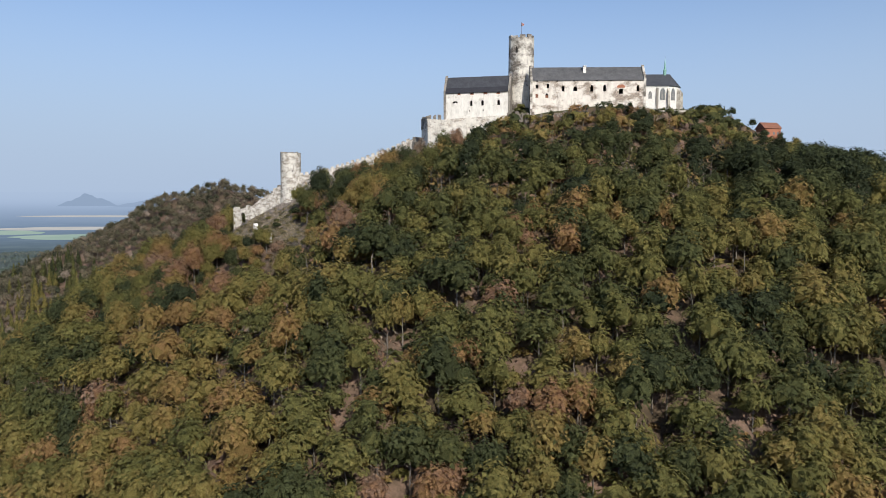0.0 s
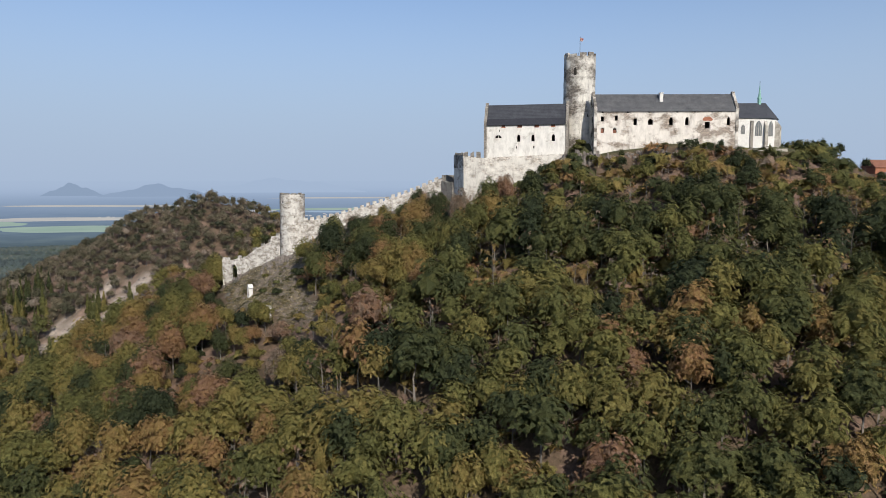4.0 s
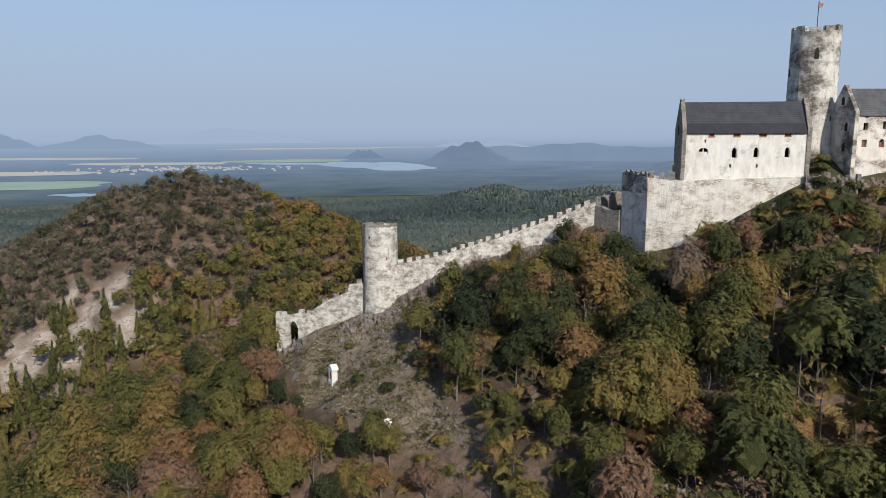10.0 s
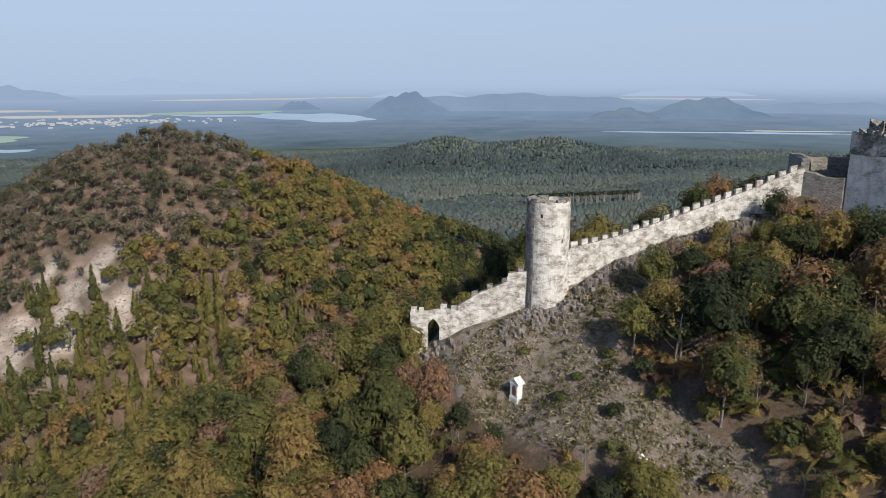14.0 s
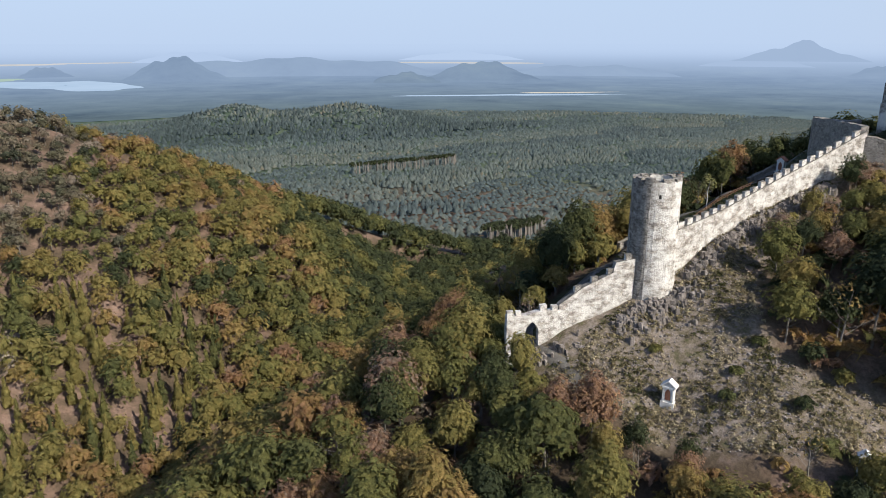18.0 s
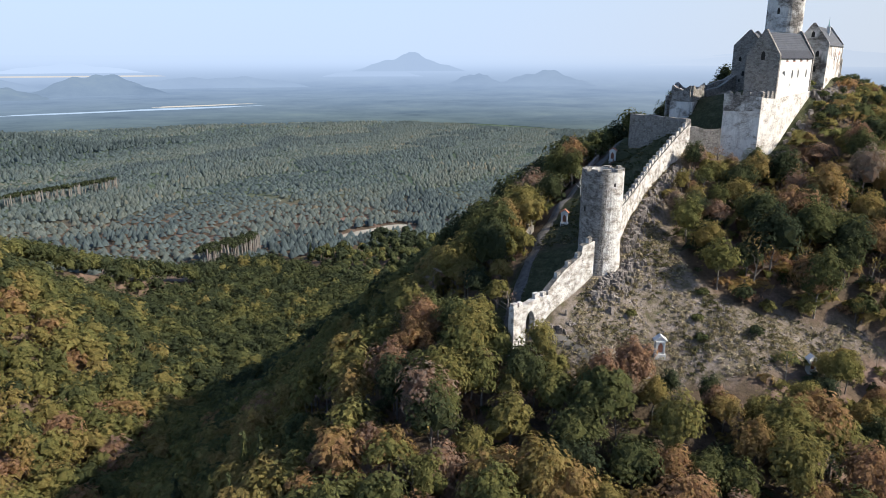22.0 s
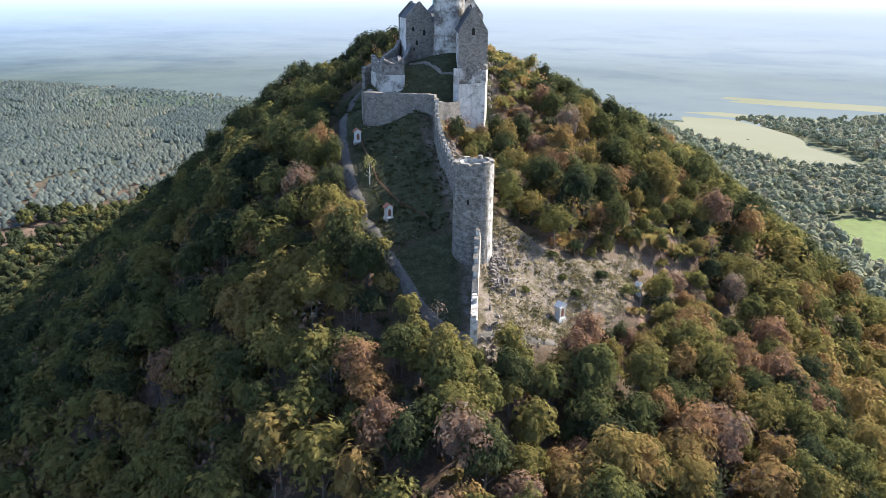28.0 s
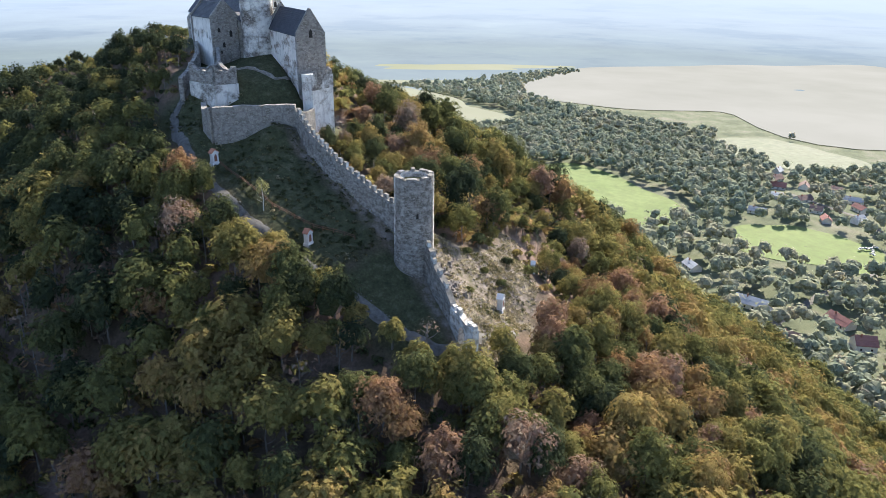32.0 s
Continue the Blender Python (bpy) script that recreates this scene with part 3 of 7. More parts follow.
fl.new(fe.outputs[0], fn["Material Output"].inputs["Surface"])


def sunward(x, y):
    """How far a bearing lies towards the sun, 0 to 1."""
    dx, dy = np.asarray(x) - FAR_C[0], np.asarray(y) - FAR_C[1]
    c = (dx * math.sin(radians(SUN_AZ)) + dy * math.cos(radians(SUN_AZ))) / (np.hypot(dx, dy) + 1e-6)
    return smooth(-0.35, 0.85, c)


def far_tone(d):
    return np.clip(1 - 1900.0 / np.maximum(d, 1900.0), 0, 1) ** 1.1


def far_mesh(name, X, Y, Z, tone, shape):
    """A sheet of the distance over a grid of places."""
    n, m = shape
    a, b = np.meshgrid(np.arange(n - 1), np.arange(m - 1), indexing="ij")
    k = (a * m + b).ravel()
    me = quads_mesh(name, np.stack([X, Y, Z], -1).reshape(-1, 3), np.stack([k, k + m, k + m + 1, k + 1], -1), M_far, None, np.asarray(tone).ravel())
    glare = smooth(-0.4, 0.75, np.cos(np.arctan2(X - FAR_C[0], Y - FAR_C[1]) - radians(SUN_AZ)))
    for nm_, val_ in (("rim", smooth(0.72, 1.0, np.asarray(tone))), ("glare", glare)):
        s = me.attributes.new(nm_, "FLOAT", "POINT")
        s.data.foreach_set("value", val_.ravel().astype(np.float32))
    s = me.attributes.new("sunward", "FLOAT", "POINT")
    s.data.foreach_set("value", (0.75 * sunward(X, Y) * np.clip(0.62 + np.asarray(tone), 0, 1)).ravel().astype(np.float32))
    return me


bu = np.linspace(0, 1, 80)
ba = np.linspace(0, 2 * math.pi, 721)
near_edge = 2100 - 1050 * smooth(-0.1, 0.6, np.cos(math.pi / 2 - ba - radians(SUN_AZ - 12)))
BR = near_edge[None, :] * (150000 / near_edge[None, :]) ** (bu[:, None] ** 1.4)
BX, BY = FAR_C[0] + BR * np.cos(ba)[None, :], FAR_C[1] + BR * np.sin(ba)[None, :]
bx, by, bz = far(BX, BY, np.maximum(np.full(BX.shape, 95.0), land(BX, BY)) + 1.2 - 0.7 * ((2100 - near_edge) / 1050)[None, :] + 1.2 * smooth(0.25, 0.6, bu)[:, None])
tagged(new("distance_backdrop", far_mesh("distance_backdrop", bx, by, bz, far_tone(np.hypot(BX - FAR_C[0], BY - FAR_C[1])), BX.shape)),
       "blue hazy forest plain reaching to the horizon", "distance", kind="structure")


def far_hill(az, top, foot, half, dist, seed, peak=1.6):
    """A distant hill: a humped ridge across the bearing az, from its foot to its top (degrees of height), half as wide as half."""
    r = np.random.RandomState(seed)
    u = np.linspace(-1, 1, 41)
    prof = np.clip(1 - np.abs(u) ** peak, 0, 1) * (1 + 0.10 * np.sin(u * 9 + r.uniform(0, 6)) + 0.05 * np.sin(u * 23 + r.uniform(0, 6)))
    depth = np.linspace(0, 1, 7)
    X, Y, Z = (np.zeros((7, 41)) for _ in range(3))
    for i, q in enumerate(depth):
        b = np.radians(az + u * half)
        rr = dist + 260 * q
        h = foot + (top - foot) * prof * math.sin(q * math.pi / 2)
        X[i], Y[i], Z[i] = FAR_C[0] + rr * np.sin(b), FAR_C[1] + rr * np.cos(b), FAR_C[2] + rr * np.tan(np.radians(h))
    # haze tone of the hill: farther ones are painted paler
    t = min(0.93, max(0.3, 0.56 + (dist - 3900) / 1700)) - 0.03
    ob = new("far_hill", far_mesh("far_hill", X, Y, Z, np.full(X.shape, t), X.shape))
    return tagged(ob, "distant wooded hill blue with haze", "hill", "distant hills", "structure")


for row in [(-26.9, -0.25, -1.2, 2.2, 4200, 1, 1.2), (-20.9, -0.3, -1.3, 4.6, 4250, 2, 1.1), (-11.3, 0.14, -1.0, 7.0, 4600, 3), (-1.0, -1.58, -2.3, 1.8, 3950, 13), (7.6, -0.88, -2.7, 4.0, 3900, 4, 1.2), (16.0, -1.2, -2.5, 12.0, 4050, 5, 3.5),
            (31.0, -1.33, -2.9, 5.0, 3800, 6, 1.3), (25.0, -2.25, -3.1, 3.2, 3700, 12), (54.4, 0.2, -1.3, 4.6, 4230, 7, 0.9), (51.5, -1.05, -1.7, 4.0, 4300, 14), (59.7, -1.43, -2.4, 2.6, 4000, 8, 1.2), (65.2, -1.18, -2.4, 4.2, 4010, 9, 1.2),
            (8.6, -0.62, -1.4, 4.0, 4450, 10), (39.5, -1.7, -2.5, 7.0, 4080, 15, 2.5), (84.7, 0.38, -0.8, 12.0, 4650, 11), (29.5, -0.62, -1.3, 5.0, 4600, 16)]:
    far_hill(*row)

# ---- fields, water, town ----
FIELDS = []


def field_mat(name, a, b):
    return grainy(name, [(0.35, a), (0.65, b)], 0.012, fine=0.12, bump=0.2)


M_meadow = field_mat("bright_green_meadow", (0.105, 0.142, 0.036), (0.132, 0.166, 0.05))
M_stubble = field_mat("pale_stubble_field", (0.30, 0.28, 0.22), (0.36, 0.335, 0.27))
M_pasture = field_mat("pale_green_pasture", (0.135, 0.145, 0.085), (0.165, 0.17, 0.11))


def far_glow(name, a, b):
    """Pale distant land or water as a glow, with the haze put into its colour."""
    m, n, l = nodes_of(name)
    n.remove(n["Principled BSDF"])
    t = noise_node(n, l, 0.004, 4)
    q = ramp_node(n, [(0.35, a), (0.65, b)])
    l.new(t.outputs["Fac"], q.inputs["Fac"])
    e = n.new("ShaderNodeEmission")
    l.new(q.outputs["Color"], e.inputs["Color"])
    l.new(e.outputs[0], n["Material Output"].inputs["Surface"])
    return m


# no lamps: these glow evenly, their paleness is painted haze
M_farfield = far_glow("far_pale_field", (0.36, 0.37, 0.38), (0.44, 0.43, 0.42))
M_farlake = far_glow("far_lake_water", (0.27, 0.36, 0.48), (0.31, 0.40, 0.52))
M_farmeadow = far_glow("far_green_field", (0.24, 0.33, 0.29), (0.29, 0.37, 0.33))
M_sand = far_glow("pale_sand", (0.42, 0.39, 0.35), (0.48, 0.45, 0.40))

M_hazepasture = far_glow("hazy_pasture_glow", (0.19, 0.197, 0.145), (0.22, 0.222, 0.175))
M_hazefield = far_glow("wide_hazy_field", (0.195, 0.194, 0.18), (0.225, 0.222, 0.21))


def patch(name, cx, cy, rx, ry, turn, mat, label, category, seed, lift=0.35, wob=0.16, keep=True, square=2.6):
    """A field or a sheet of water with an uneven outline, laid on the land."""
    r = np.random.RandomState(seed)
    a = np.linspace(0, 2 * math.pi, 73)[:-1]
    ph = r.uniform(0, 6.28, 4)
    rad = (np.abs(np.cos(a)) ** square + np.abs(np.sin(a)) ** square) ** (-1 / square)
    rad = rad * (1 + wob * (0.5 * np.sin(2 * a + ph[0]) + 0.35 * np.sin(3 * a + ph[1]) + 0.25 * np.sin(5 * a + ph[2]) + 0.15 * np.sin(9 * a + ph[3])))
    q = np.linspace(0.02, 1, 12)
    c, s = math.cos(radians(turn)), math.sin(radians(turn))
    lx, ly = rx * q[:, None] * (rad * np.cos(a))[None, :], ry * q[:, None] * (rad * np.sin(a))[None, :]
    X, Y = cx + c * lx - s * ly, cy + s * lx + c * ly
    Z = (land(X, Y) if keep else np.full(X.shape, 95.0 + 1)) + lift
    X2, Y2, Z2 = far(X, Y, Z)
    i, j = np.meshgrid(np.arange(11), np.arange(72), indexing="ij")
    k, k2 = (i * 72 + j).ravel(), (i * 72 + (j + 1) % 72).ravel()
    ob = new(name, quads_mesh(name, np.stack([X2, Y2, Z2], -1).reshape(-1, 3), np.stack([k, k + 72, k2 + 72, k2], -1), mat))
    if keep:
        FIELDS.append((cx, cy, rx, ry, c, s))
    return tagged(ob, label, category, kind="structure")


patch("meadow", 178, -118, 98, 50, -14, M_meadow, "bright green mown meadow among trees", "meadow", 1)
patch("meadow", -8, -122, 52, 44, 30, M_meadow, "green meadow beside the village", "meadow", 2)
patch("pasture", 632, -292, 205, 76, -4, M_hazepasture, "pale green pasture at the forest edge", "field", 3, lift=0.9, wob=0.3)
patch("pasture", 815, -462, 125, 26, 49, M_hazepasture, "pale pasture between forest strips", "field", 4, lift=0.9, wob=0.4)
patch("pasture", 945, -700, 185, 54, 50, M_hazepasture, "pale arm of pasture between forest strips", "field", 9, lift=0.9, wob=0.4)
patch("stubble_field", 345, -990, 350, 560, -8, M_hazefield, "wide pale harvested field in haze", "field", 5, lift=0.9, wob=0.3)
patch("stubble_field", 130, -420, 90, 60, -30, M_pasture, "pale grass field beyond the village", "field", 6, lift=0.4)
patch("clearing", 345, 690, 40, 13, -20, M_stubble, "dry grass clearing in the forest", "clearing", 7)
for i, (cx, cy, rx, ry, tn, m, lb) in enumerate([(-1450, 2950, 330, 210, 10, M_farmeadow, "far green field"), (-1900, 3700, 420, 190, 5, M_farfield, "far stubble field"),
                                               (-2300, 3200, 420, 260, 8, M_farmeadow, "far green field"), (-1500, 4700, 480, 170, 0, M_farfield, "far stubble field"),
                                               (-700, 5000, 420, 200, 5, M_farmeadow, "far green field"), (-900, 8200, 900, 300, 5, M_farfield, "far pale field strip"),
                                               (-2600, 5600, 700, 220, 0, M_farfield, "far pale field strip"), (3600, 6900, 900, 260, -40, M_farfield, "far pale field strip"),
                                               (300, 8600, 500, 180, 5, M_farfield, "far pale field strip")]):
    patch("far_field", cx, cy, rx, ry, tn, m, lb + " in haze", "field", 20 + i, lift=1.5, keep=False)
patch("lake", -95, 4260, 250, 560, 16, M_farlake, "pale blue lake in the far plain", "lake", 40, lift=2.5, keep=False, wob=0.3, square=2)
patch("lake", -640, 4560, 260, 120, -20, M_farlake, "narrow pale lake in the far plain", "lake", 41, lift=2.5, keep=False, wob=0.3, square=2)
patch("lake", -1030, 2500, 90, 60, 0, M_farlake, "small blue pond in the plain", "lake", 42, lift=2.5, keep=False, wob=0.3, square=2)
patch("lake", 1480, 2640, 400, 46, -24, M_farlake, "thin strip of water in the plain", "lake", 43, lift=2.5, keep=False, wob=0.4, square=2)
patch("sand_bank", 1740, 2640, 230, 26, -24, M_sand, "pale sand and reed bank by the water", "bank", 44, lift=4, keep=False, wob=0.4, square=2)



# ---- the castle ----
def shaft(radii, sides=48, ragged=0.0, seed=0):
    """A round shell: (radius, height) from the foot up, outside, over the top and down inside."""
    s = Shape()
    r = random.Random(seed)
    rows = []
    for q, (rad, z) in enumerate(radii):
        row = []
        for i in range(sides):
            a = 2 * math.pi * i / sides
            w = rad + (r.uniform(-0.05, 0.05) if rad > 1 else 0)
            row.append((w * math.cos(a), w * math.sin(a), z + (r.uniform(-ragged, ragged) if q >= 2 else 0)))
        rows.append(row)
    for row in rows:
        s.v += row
    for q in range(len(rows) - 1):
        for i in range(sides):
            j = (i + 1) % sides
            s.f.append((q * sides + i, q * sides + j, (q + 1) * sides + j, (q + 1) * sides + i))
    return s


def ring_piece(r0, r1, a0, a1, z0, z1, seg=3):
    s = Shape()
    pts = [(r1 * math.cos(a0 + (a1 - a0) * i / seg), r1 * math.sin(a0 + (a1 - a0) * i / seg)) for i in range(seg + 1)]
    pts += [(r0 * math.cos(a1 - (a1 - a0) * i / seg), r0 * math.sin(a1 - (a1 - a0) * i / seg)) for i in range(seg + 1)]
    s.prism(pts, z0, z1)
    return s


def niche(w, h, depth, pointed=True):
    """An arched window plate in the xz plane; dark ones have the inner shade as colour."""
    s = Shape()
    pts = [(-w / 2, 0), (w / 2, 0), (w / 2, h * 0.62)]
    if pointed:
        pts += [(w * 0.38, h * 0.8), (w * 0.2, h * 0.93), (0, h), (-w * 0.2, h * 0.93), (-w * 0.38, h * 0.8)]
    else:
        pts += [(w / 2, h), (-w / 2, h)]
    pts += [(-w / 2, h * 0.62)]
    s.slab(pts, depth)
    return s


# the round tower below the castle
TW = (-67.2, 313.4)
tz = 258.6
round_tower = root("round_tower", pose(TW[0], TW[1], tz), "whitewashed round stone tower with a ragged open top", "tower")
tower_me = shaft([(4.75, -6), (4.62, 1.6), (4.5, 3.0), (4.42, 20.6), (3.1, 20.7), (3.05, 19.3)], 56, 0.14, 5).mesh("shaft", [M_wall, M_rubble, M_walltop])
# north and west faces: bare rubble, also darkened for their shade
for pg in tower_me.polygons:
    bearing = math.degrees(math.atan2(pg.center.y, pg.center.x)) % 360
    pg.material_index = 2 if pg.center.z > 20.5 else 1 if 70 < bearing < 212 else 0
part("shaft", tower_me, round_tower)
part("turf", ring_piece(0.05, 3.12, 0, 6.28, 19.2, 19.5, 24).mesh("turf", M_grass_tuft), round_tower, "grass grown floor")
rr = random.Random(3)
for i in range(9):
    a = i * 2 * math.pi / 9 + rr.uniform(-0.1, 0.1)
    part("merlon", ring_piece(3.35, 4.42, a, a + rr.uniform(0.2, 0.55), 20.4, 20.62 + rr.uniform(0.05, 0.75)).mesh("merlon", M_stone), round_tower)
for a, z, w, h in ((-2.2, 17.6, 0.45, 0.8), (-1.2, 12.4, 0.3, 0.9), (-2.7, 9.0, 0.3, 0.9), (2.6, 12.0, 0.5, 1.2)):
    part("slit_window", niche(w, h, 0.35).mesh("slit_window", M_dark), round_tower, "", pose(4.28 * math.cos(a), 4.28 * math.sin(a), z, 0, 0, math.degrees(a) + 90) @ pose(0, -0.2, 0))


def stretch_wall(name, line, thick, mat, label, category, merlon=None, foot=6.0, group="", ragged=0.0, seed=1):
    """A wall along a line of (x, y, top); it goes down into the ground. merlon: (length, gap, height, thickness)."""
    ob = root(name, pose(line[0][0], line[0][1], line[0][2]), label, category, group)
    r = random.Random(seed)
    x0, y0, z0 = line[0]
    pts = []
    for (a, b) in zip(line[:-1], line[1:]):
        n = max(2, int(math.dist(a[:2], b[:2]) / 1.5))
        pts += [tuple(a[k] + (b[k] - a[k]) * i / n for k in range(3)) for i in range(n)]
    pts.append(line[-1])
    s = Shape()
    rows = []
    for i, p in enumerate(pts):
        q0, q1 = pts[max(0, i - 1)], pts[min(len(pts) - 1, i + 1)]
        d = Vector((q1[0] - q0[0], q1[1] - q0[1], 0)).normalized()
        nx, ny = -d.y, d.x
        g = land_at(p[0], p[1])
        bot = min(g, p[2] - 1) - foot
        t = p[2] + r.uniform(-ragged, ragged)
        rows.append([(p[0] - nx * thick * 0.6 - x0, p[1] - ny * thick * 0.6 - y0, bot - z0), (p[0] - nx * thick / 2 - x0, p[1] - ny * thick / 2 - y0, t - z0),
                     (p[0] + nx * thick / 2 - x0, p[1] + ny * thick / 2 - y0, t + r.uniform(-ragged, ragged) - z0), (p[0] + nx * thick * 0.6 - x0, p[1] + ny * thick * 0.6 - y0, bot - z0)])
    for row in rows:
        s.v += row
    for i in range(len(rows) - 1):
        for k in range(3):
            s.f.append((i * 4 + k, i * 4 + k + 1, i * 4 + 5 + k, i * 4 + 4 + k))
    s.f += [(0, 1, 2, 3), tuple(len(s.v) - 4 + k for k in (3, 2, 1, 0))]
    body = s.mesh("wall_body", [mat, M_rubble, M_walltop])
    # darker stone on tops; rubble on north faces, toned down for their shade
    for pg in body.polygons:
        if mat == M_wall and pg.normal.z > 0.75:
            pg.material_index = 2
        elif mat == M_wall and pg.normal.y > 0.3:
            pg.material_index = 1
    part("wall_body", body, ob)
    if merlon:
        ml, gap, mh, mt = merlon
        total = sum(math.dist(a[:2], b[:2]) for a, b in zip(line[:-1], line[1:]))
        at, mi = gap * 0.6, 0
        while at + ml < total:
            run = at + ml / 2
            for a, b in zip(line[:-1], line[1:]):
                d = math.dist(a[:2], b[:2])
                if run <= d:
                    break
                run -= d
            u = min(1, run / d)
            c = [a[k] + (b[k] - a[k]) * u for k in range(3)]
            sl = (b[2] - a[2]) / d
            ms = Shape()
            hh = mh * r.uniform(0.8, 1.08)
            m2 = ml * r.uniform(0.88, 1.06) / 2
            ms.prism([(-m2, -mt / 2), (m2, -mt / 2), (m2, mt / 2), (-m2, mt / 2)], [-m2 * sl - 0.35, m2 * sl - 0.35, m2 * sl - 0.35, -m2 * sl - 0.35], [hh + r.uniform(-0.08, 0.08) + k for k in (-m2 * sl * 0.4, m2 * sl * 0.4, m2 * sl * 0.4, -m2 * sl * 0.4)])
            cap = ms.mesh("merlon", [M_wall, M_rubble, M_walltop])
            # merlons likewise: darker tops, shade-darkened rubble to the north
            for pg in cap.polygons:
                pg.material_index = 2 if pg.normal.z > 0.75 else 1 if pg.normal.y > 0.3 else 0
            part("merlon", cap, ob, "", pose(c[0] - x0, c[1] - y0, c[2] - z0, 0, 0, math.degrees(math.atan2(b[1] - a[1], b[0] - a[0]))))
            at += ml + gap
            mi += 1
    return ob


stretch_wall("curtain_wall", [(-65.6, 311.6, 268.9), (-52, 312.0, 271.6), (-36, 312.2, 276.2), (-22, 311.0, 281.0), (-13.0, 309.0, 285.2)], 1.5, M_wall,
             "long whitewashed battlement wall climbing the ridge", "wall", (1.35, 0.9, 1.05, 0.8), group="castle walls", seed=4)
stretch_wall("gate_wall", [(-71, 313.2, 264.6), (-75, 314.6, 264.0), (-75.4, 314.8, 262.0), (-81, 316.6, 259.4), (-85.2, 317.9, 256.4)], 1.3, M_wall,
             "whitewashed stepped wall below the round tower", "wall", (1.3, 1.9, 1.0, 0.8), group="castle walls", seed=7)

# the lower gate: two jambs and a pointed arch
gate = root("lower_gate", pose(-90.2, 319.4, 248.6, 0, 0, -17), "ruined whitewashed wall with a pointed gate arch", "gate")
gs = Shape()
for a, b, lo, hi in ((-4.9, -1.3, -6, 6.2), (1.3, 5.2, -6, 6.8)):
    gs.box(a, b, -0.7, 0.7, lo, hi)
part("jamb", gs.mesh("jamb", M_wall), gate)
arch = Shape()
arch.slab([(-1.3, 6.2), (-1.3, 2.9), (-1.05, 3.7), (-0.6, 4.4), (0, 4.8), (0.6, 4.4), (1.05, 3.7), (1.3, 2.9), (1.3, 6.8)], 1.4)
arch.shift(0, -0.7, 0)
part("arch", arch.mesh("arch", M_wall), gate, "pointed stone arch")
for x, w, h in ((-4.2, 1.2, 0.9), (-2.6, 1.0, 0.8), (2.2, 1.3, 1.1), (4.4, 1.1, 0.8)):
    ms = Shape()
    ms.box(-w / 2, w / 2, -0.45, 0.45, -0.2, h)
    part("merlon", ms.mesh("merlon", M_wall), gate, "", pose(x, 0, 6.2 if x < 0 else 6.8))

# the wall across the upper bailey
stretch_wall("bailey_wall", [(-12.6, 309.2, 286.1), (-9.6, 312.4, 286.0), (-5.6, 321, 286.1), (-1.7, 328.0, 286.0)], 1.5, M_stone, "grey rubble wall closing the upper bailey", "wall", None, group="castle walls", ragged=0.12, seed=11)
stretch_wall("bailey_wall", [(-1.7, 328.0, 286.0), (4, 327.6, 284.6), (10.6, 324.6, 285.0)], 1.5, M_stone, "grey rubble wall above the cobbled way", "wall", None, group="castle walls", ragged=0.15, seed=12)
stretch_wall("bastion_link_wall", [(-13.0, 309.0, 284.2), (-11.0, 305.0, 283.6), (-9.0, 301.5, 283.6)], 1.4, M_stone, "low grey wall joining the bastion", "wall", None, group="castle walls", ragged=0.2, seed=13)

# ruined building
ruin = root("roofless_ruin", pose(0, 0, 280), "roofless grey stone building with broken wall tops", "ruin")
RP = [(10.4, 314.4), (11.7, 320.0), (23.0, 321.8), (22.0, 313.4)]
rr = random.Random(21)
for i in range(4):
    a, b = Vector(RP[i]), Vector(RP[(i + 1) % 4])
    d = (b - a).normalized()
    nn = Vector((d.y, -d.x)) * 0.6
    n = 9
    tops = [14.2 + rr.uniform(-0.35, 0.35) - 1.5 * math.sin(math.pi * k / n) for k in range(n + 1)]
    s = Shape()
    for k in range(n):
        p, q = a + (b - a) * k / n, a + (b - a) * (k + 1) / n
        s.prism([tuple(p - nn), tuple(q - nn), tuple(q + nn), tuple(p + nn)], -4, [tops[k], tops[k + 1], tops[k + 1], tops[k]])
    part("wall_side", s.mesh("wall_side", M_rubble), ruin)
    s = Shape()
    nn2 = nn * 1.25
    s.prism([tuple(a - nn2 - d * 0.2), tuple(b - nn2 + d * 0.2), tuple(b + nn2 + d * 0.2), tuple(a + nn2 - d * 0.2)], -5, 9.2)
    part("footing", s.mesh("footing", M_keep), ruin, "darker grey stone lower storey")


def wall_sheet(length, z0, z1, thick, holes):
    """An upright wall along x, from y 0 to thick, with openings (x, z, width, height, arched) right through it."""
    s = Shape()
    xs = sorted({0.0, length, *[h[0] - h[2] / 2 for h in holes], *[h[0] + h[2] / 2 for h in holes]})
    zs = sorted({z0, z1, *[h[1] for h in holes], *[h[1] + h[3] for h in holes]})

    def is_open(x, z):
        return any(abs(x - h[0]) < h[2] / 2 and h[1] < z < h[1] + h[3] for h in holes)
    for a, b in zip(xs[:-1], xs[1:]):
        run = None
        for c, d in zip(zs[:-1], zs[1:]):
            if is_open((a + b) / 2, (c + d) / 2):
                if run is not None:
                    s.box(a, b, 0, thick, run, c)
                    run = None
            elif run is None:
                run = c
        if run is not None:
            s.box(a, b, 0, thick, run, zs[-1])
    for x, z, w, h, arched in holes:
        if arched:
            for sg in (-1, 1):
                k = len(s.v)
                s.slab([(sg * w / 2, h * 0.6), (sg * w * 0.4, h * 0.8), (sg * w * 0.22, h * 0.93), (0, h), (sg * w / 2, h)], thick * 0.8)
                s.shift(x, 0.03, z, k)
    return s


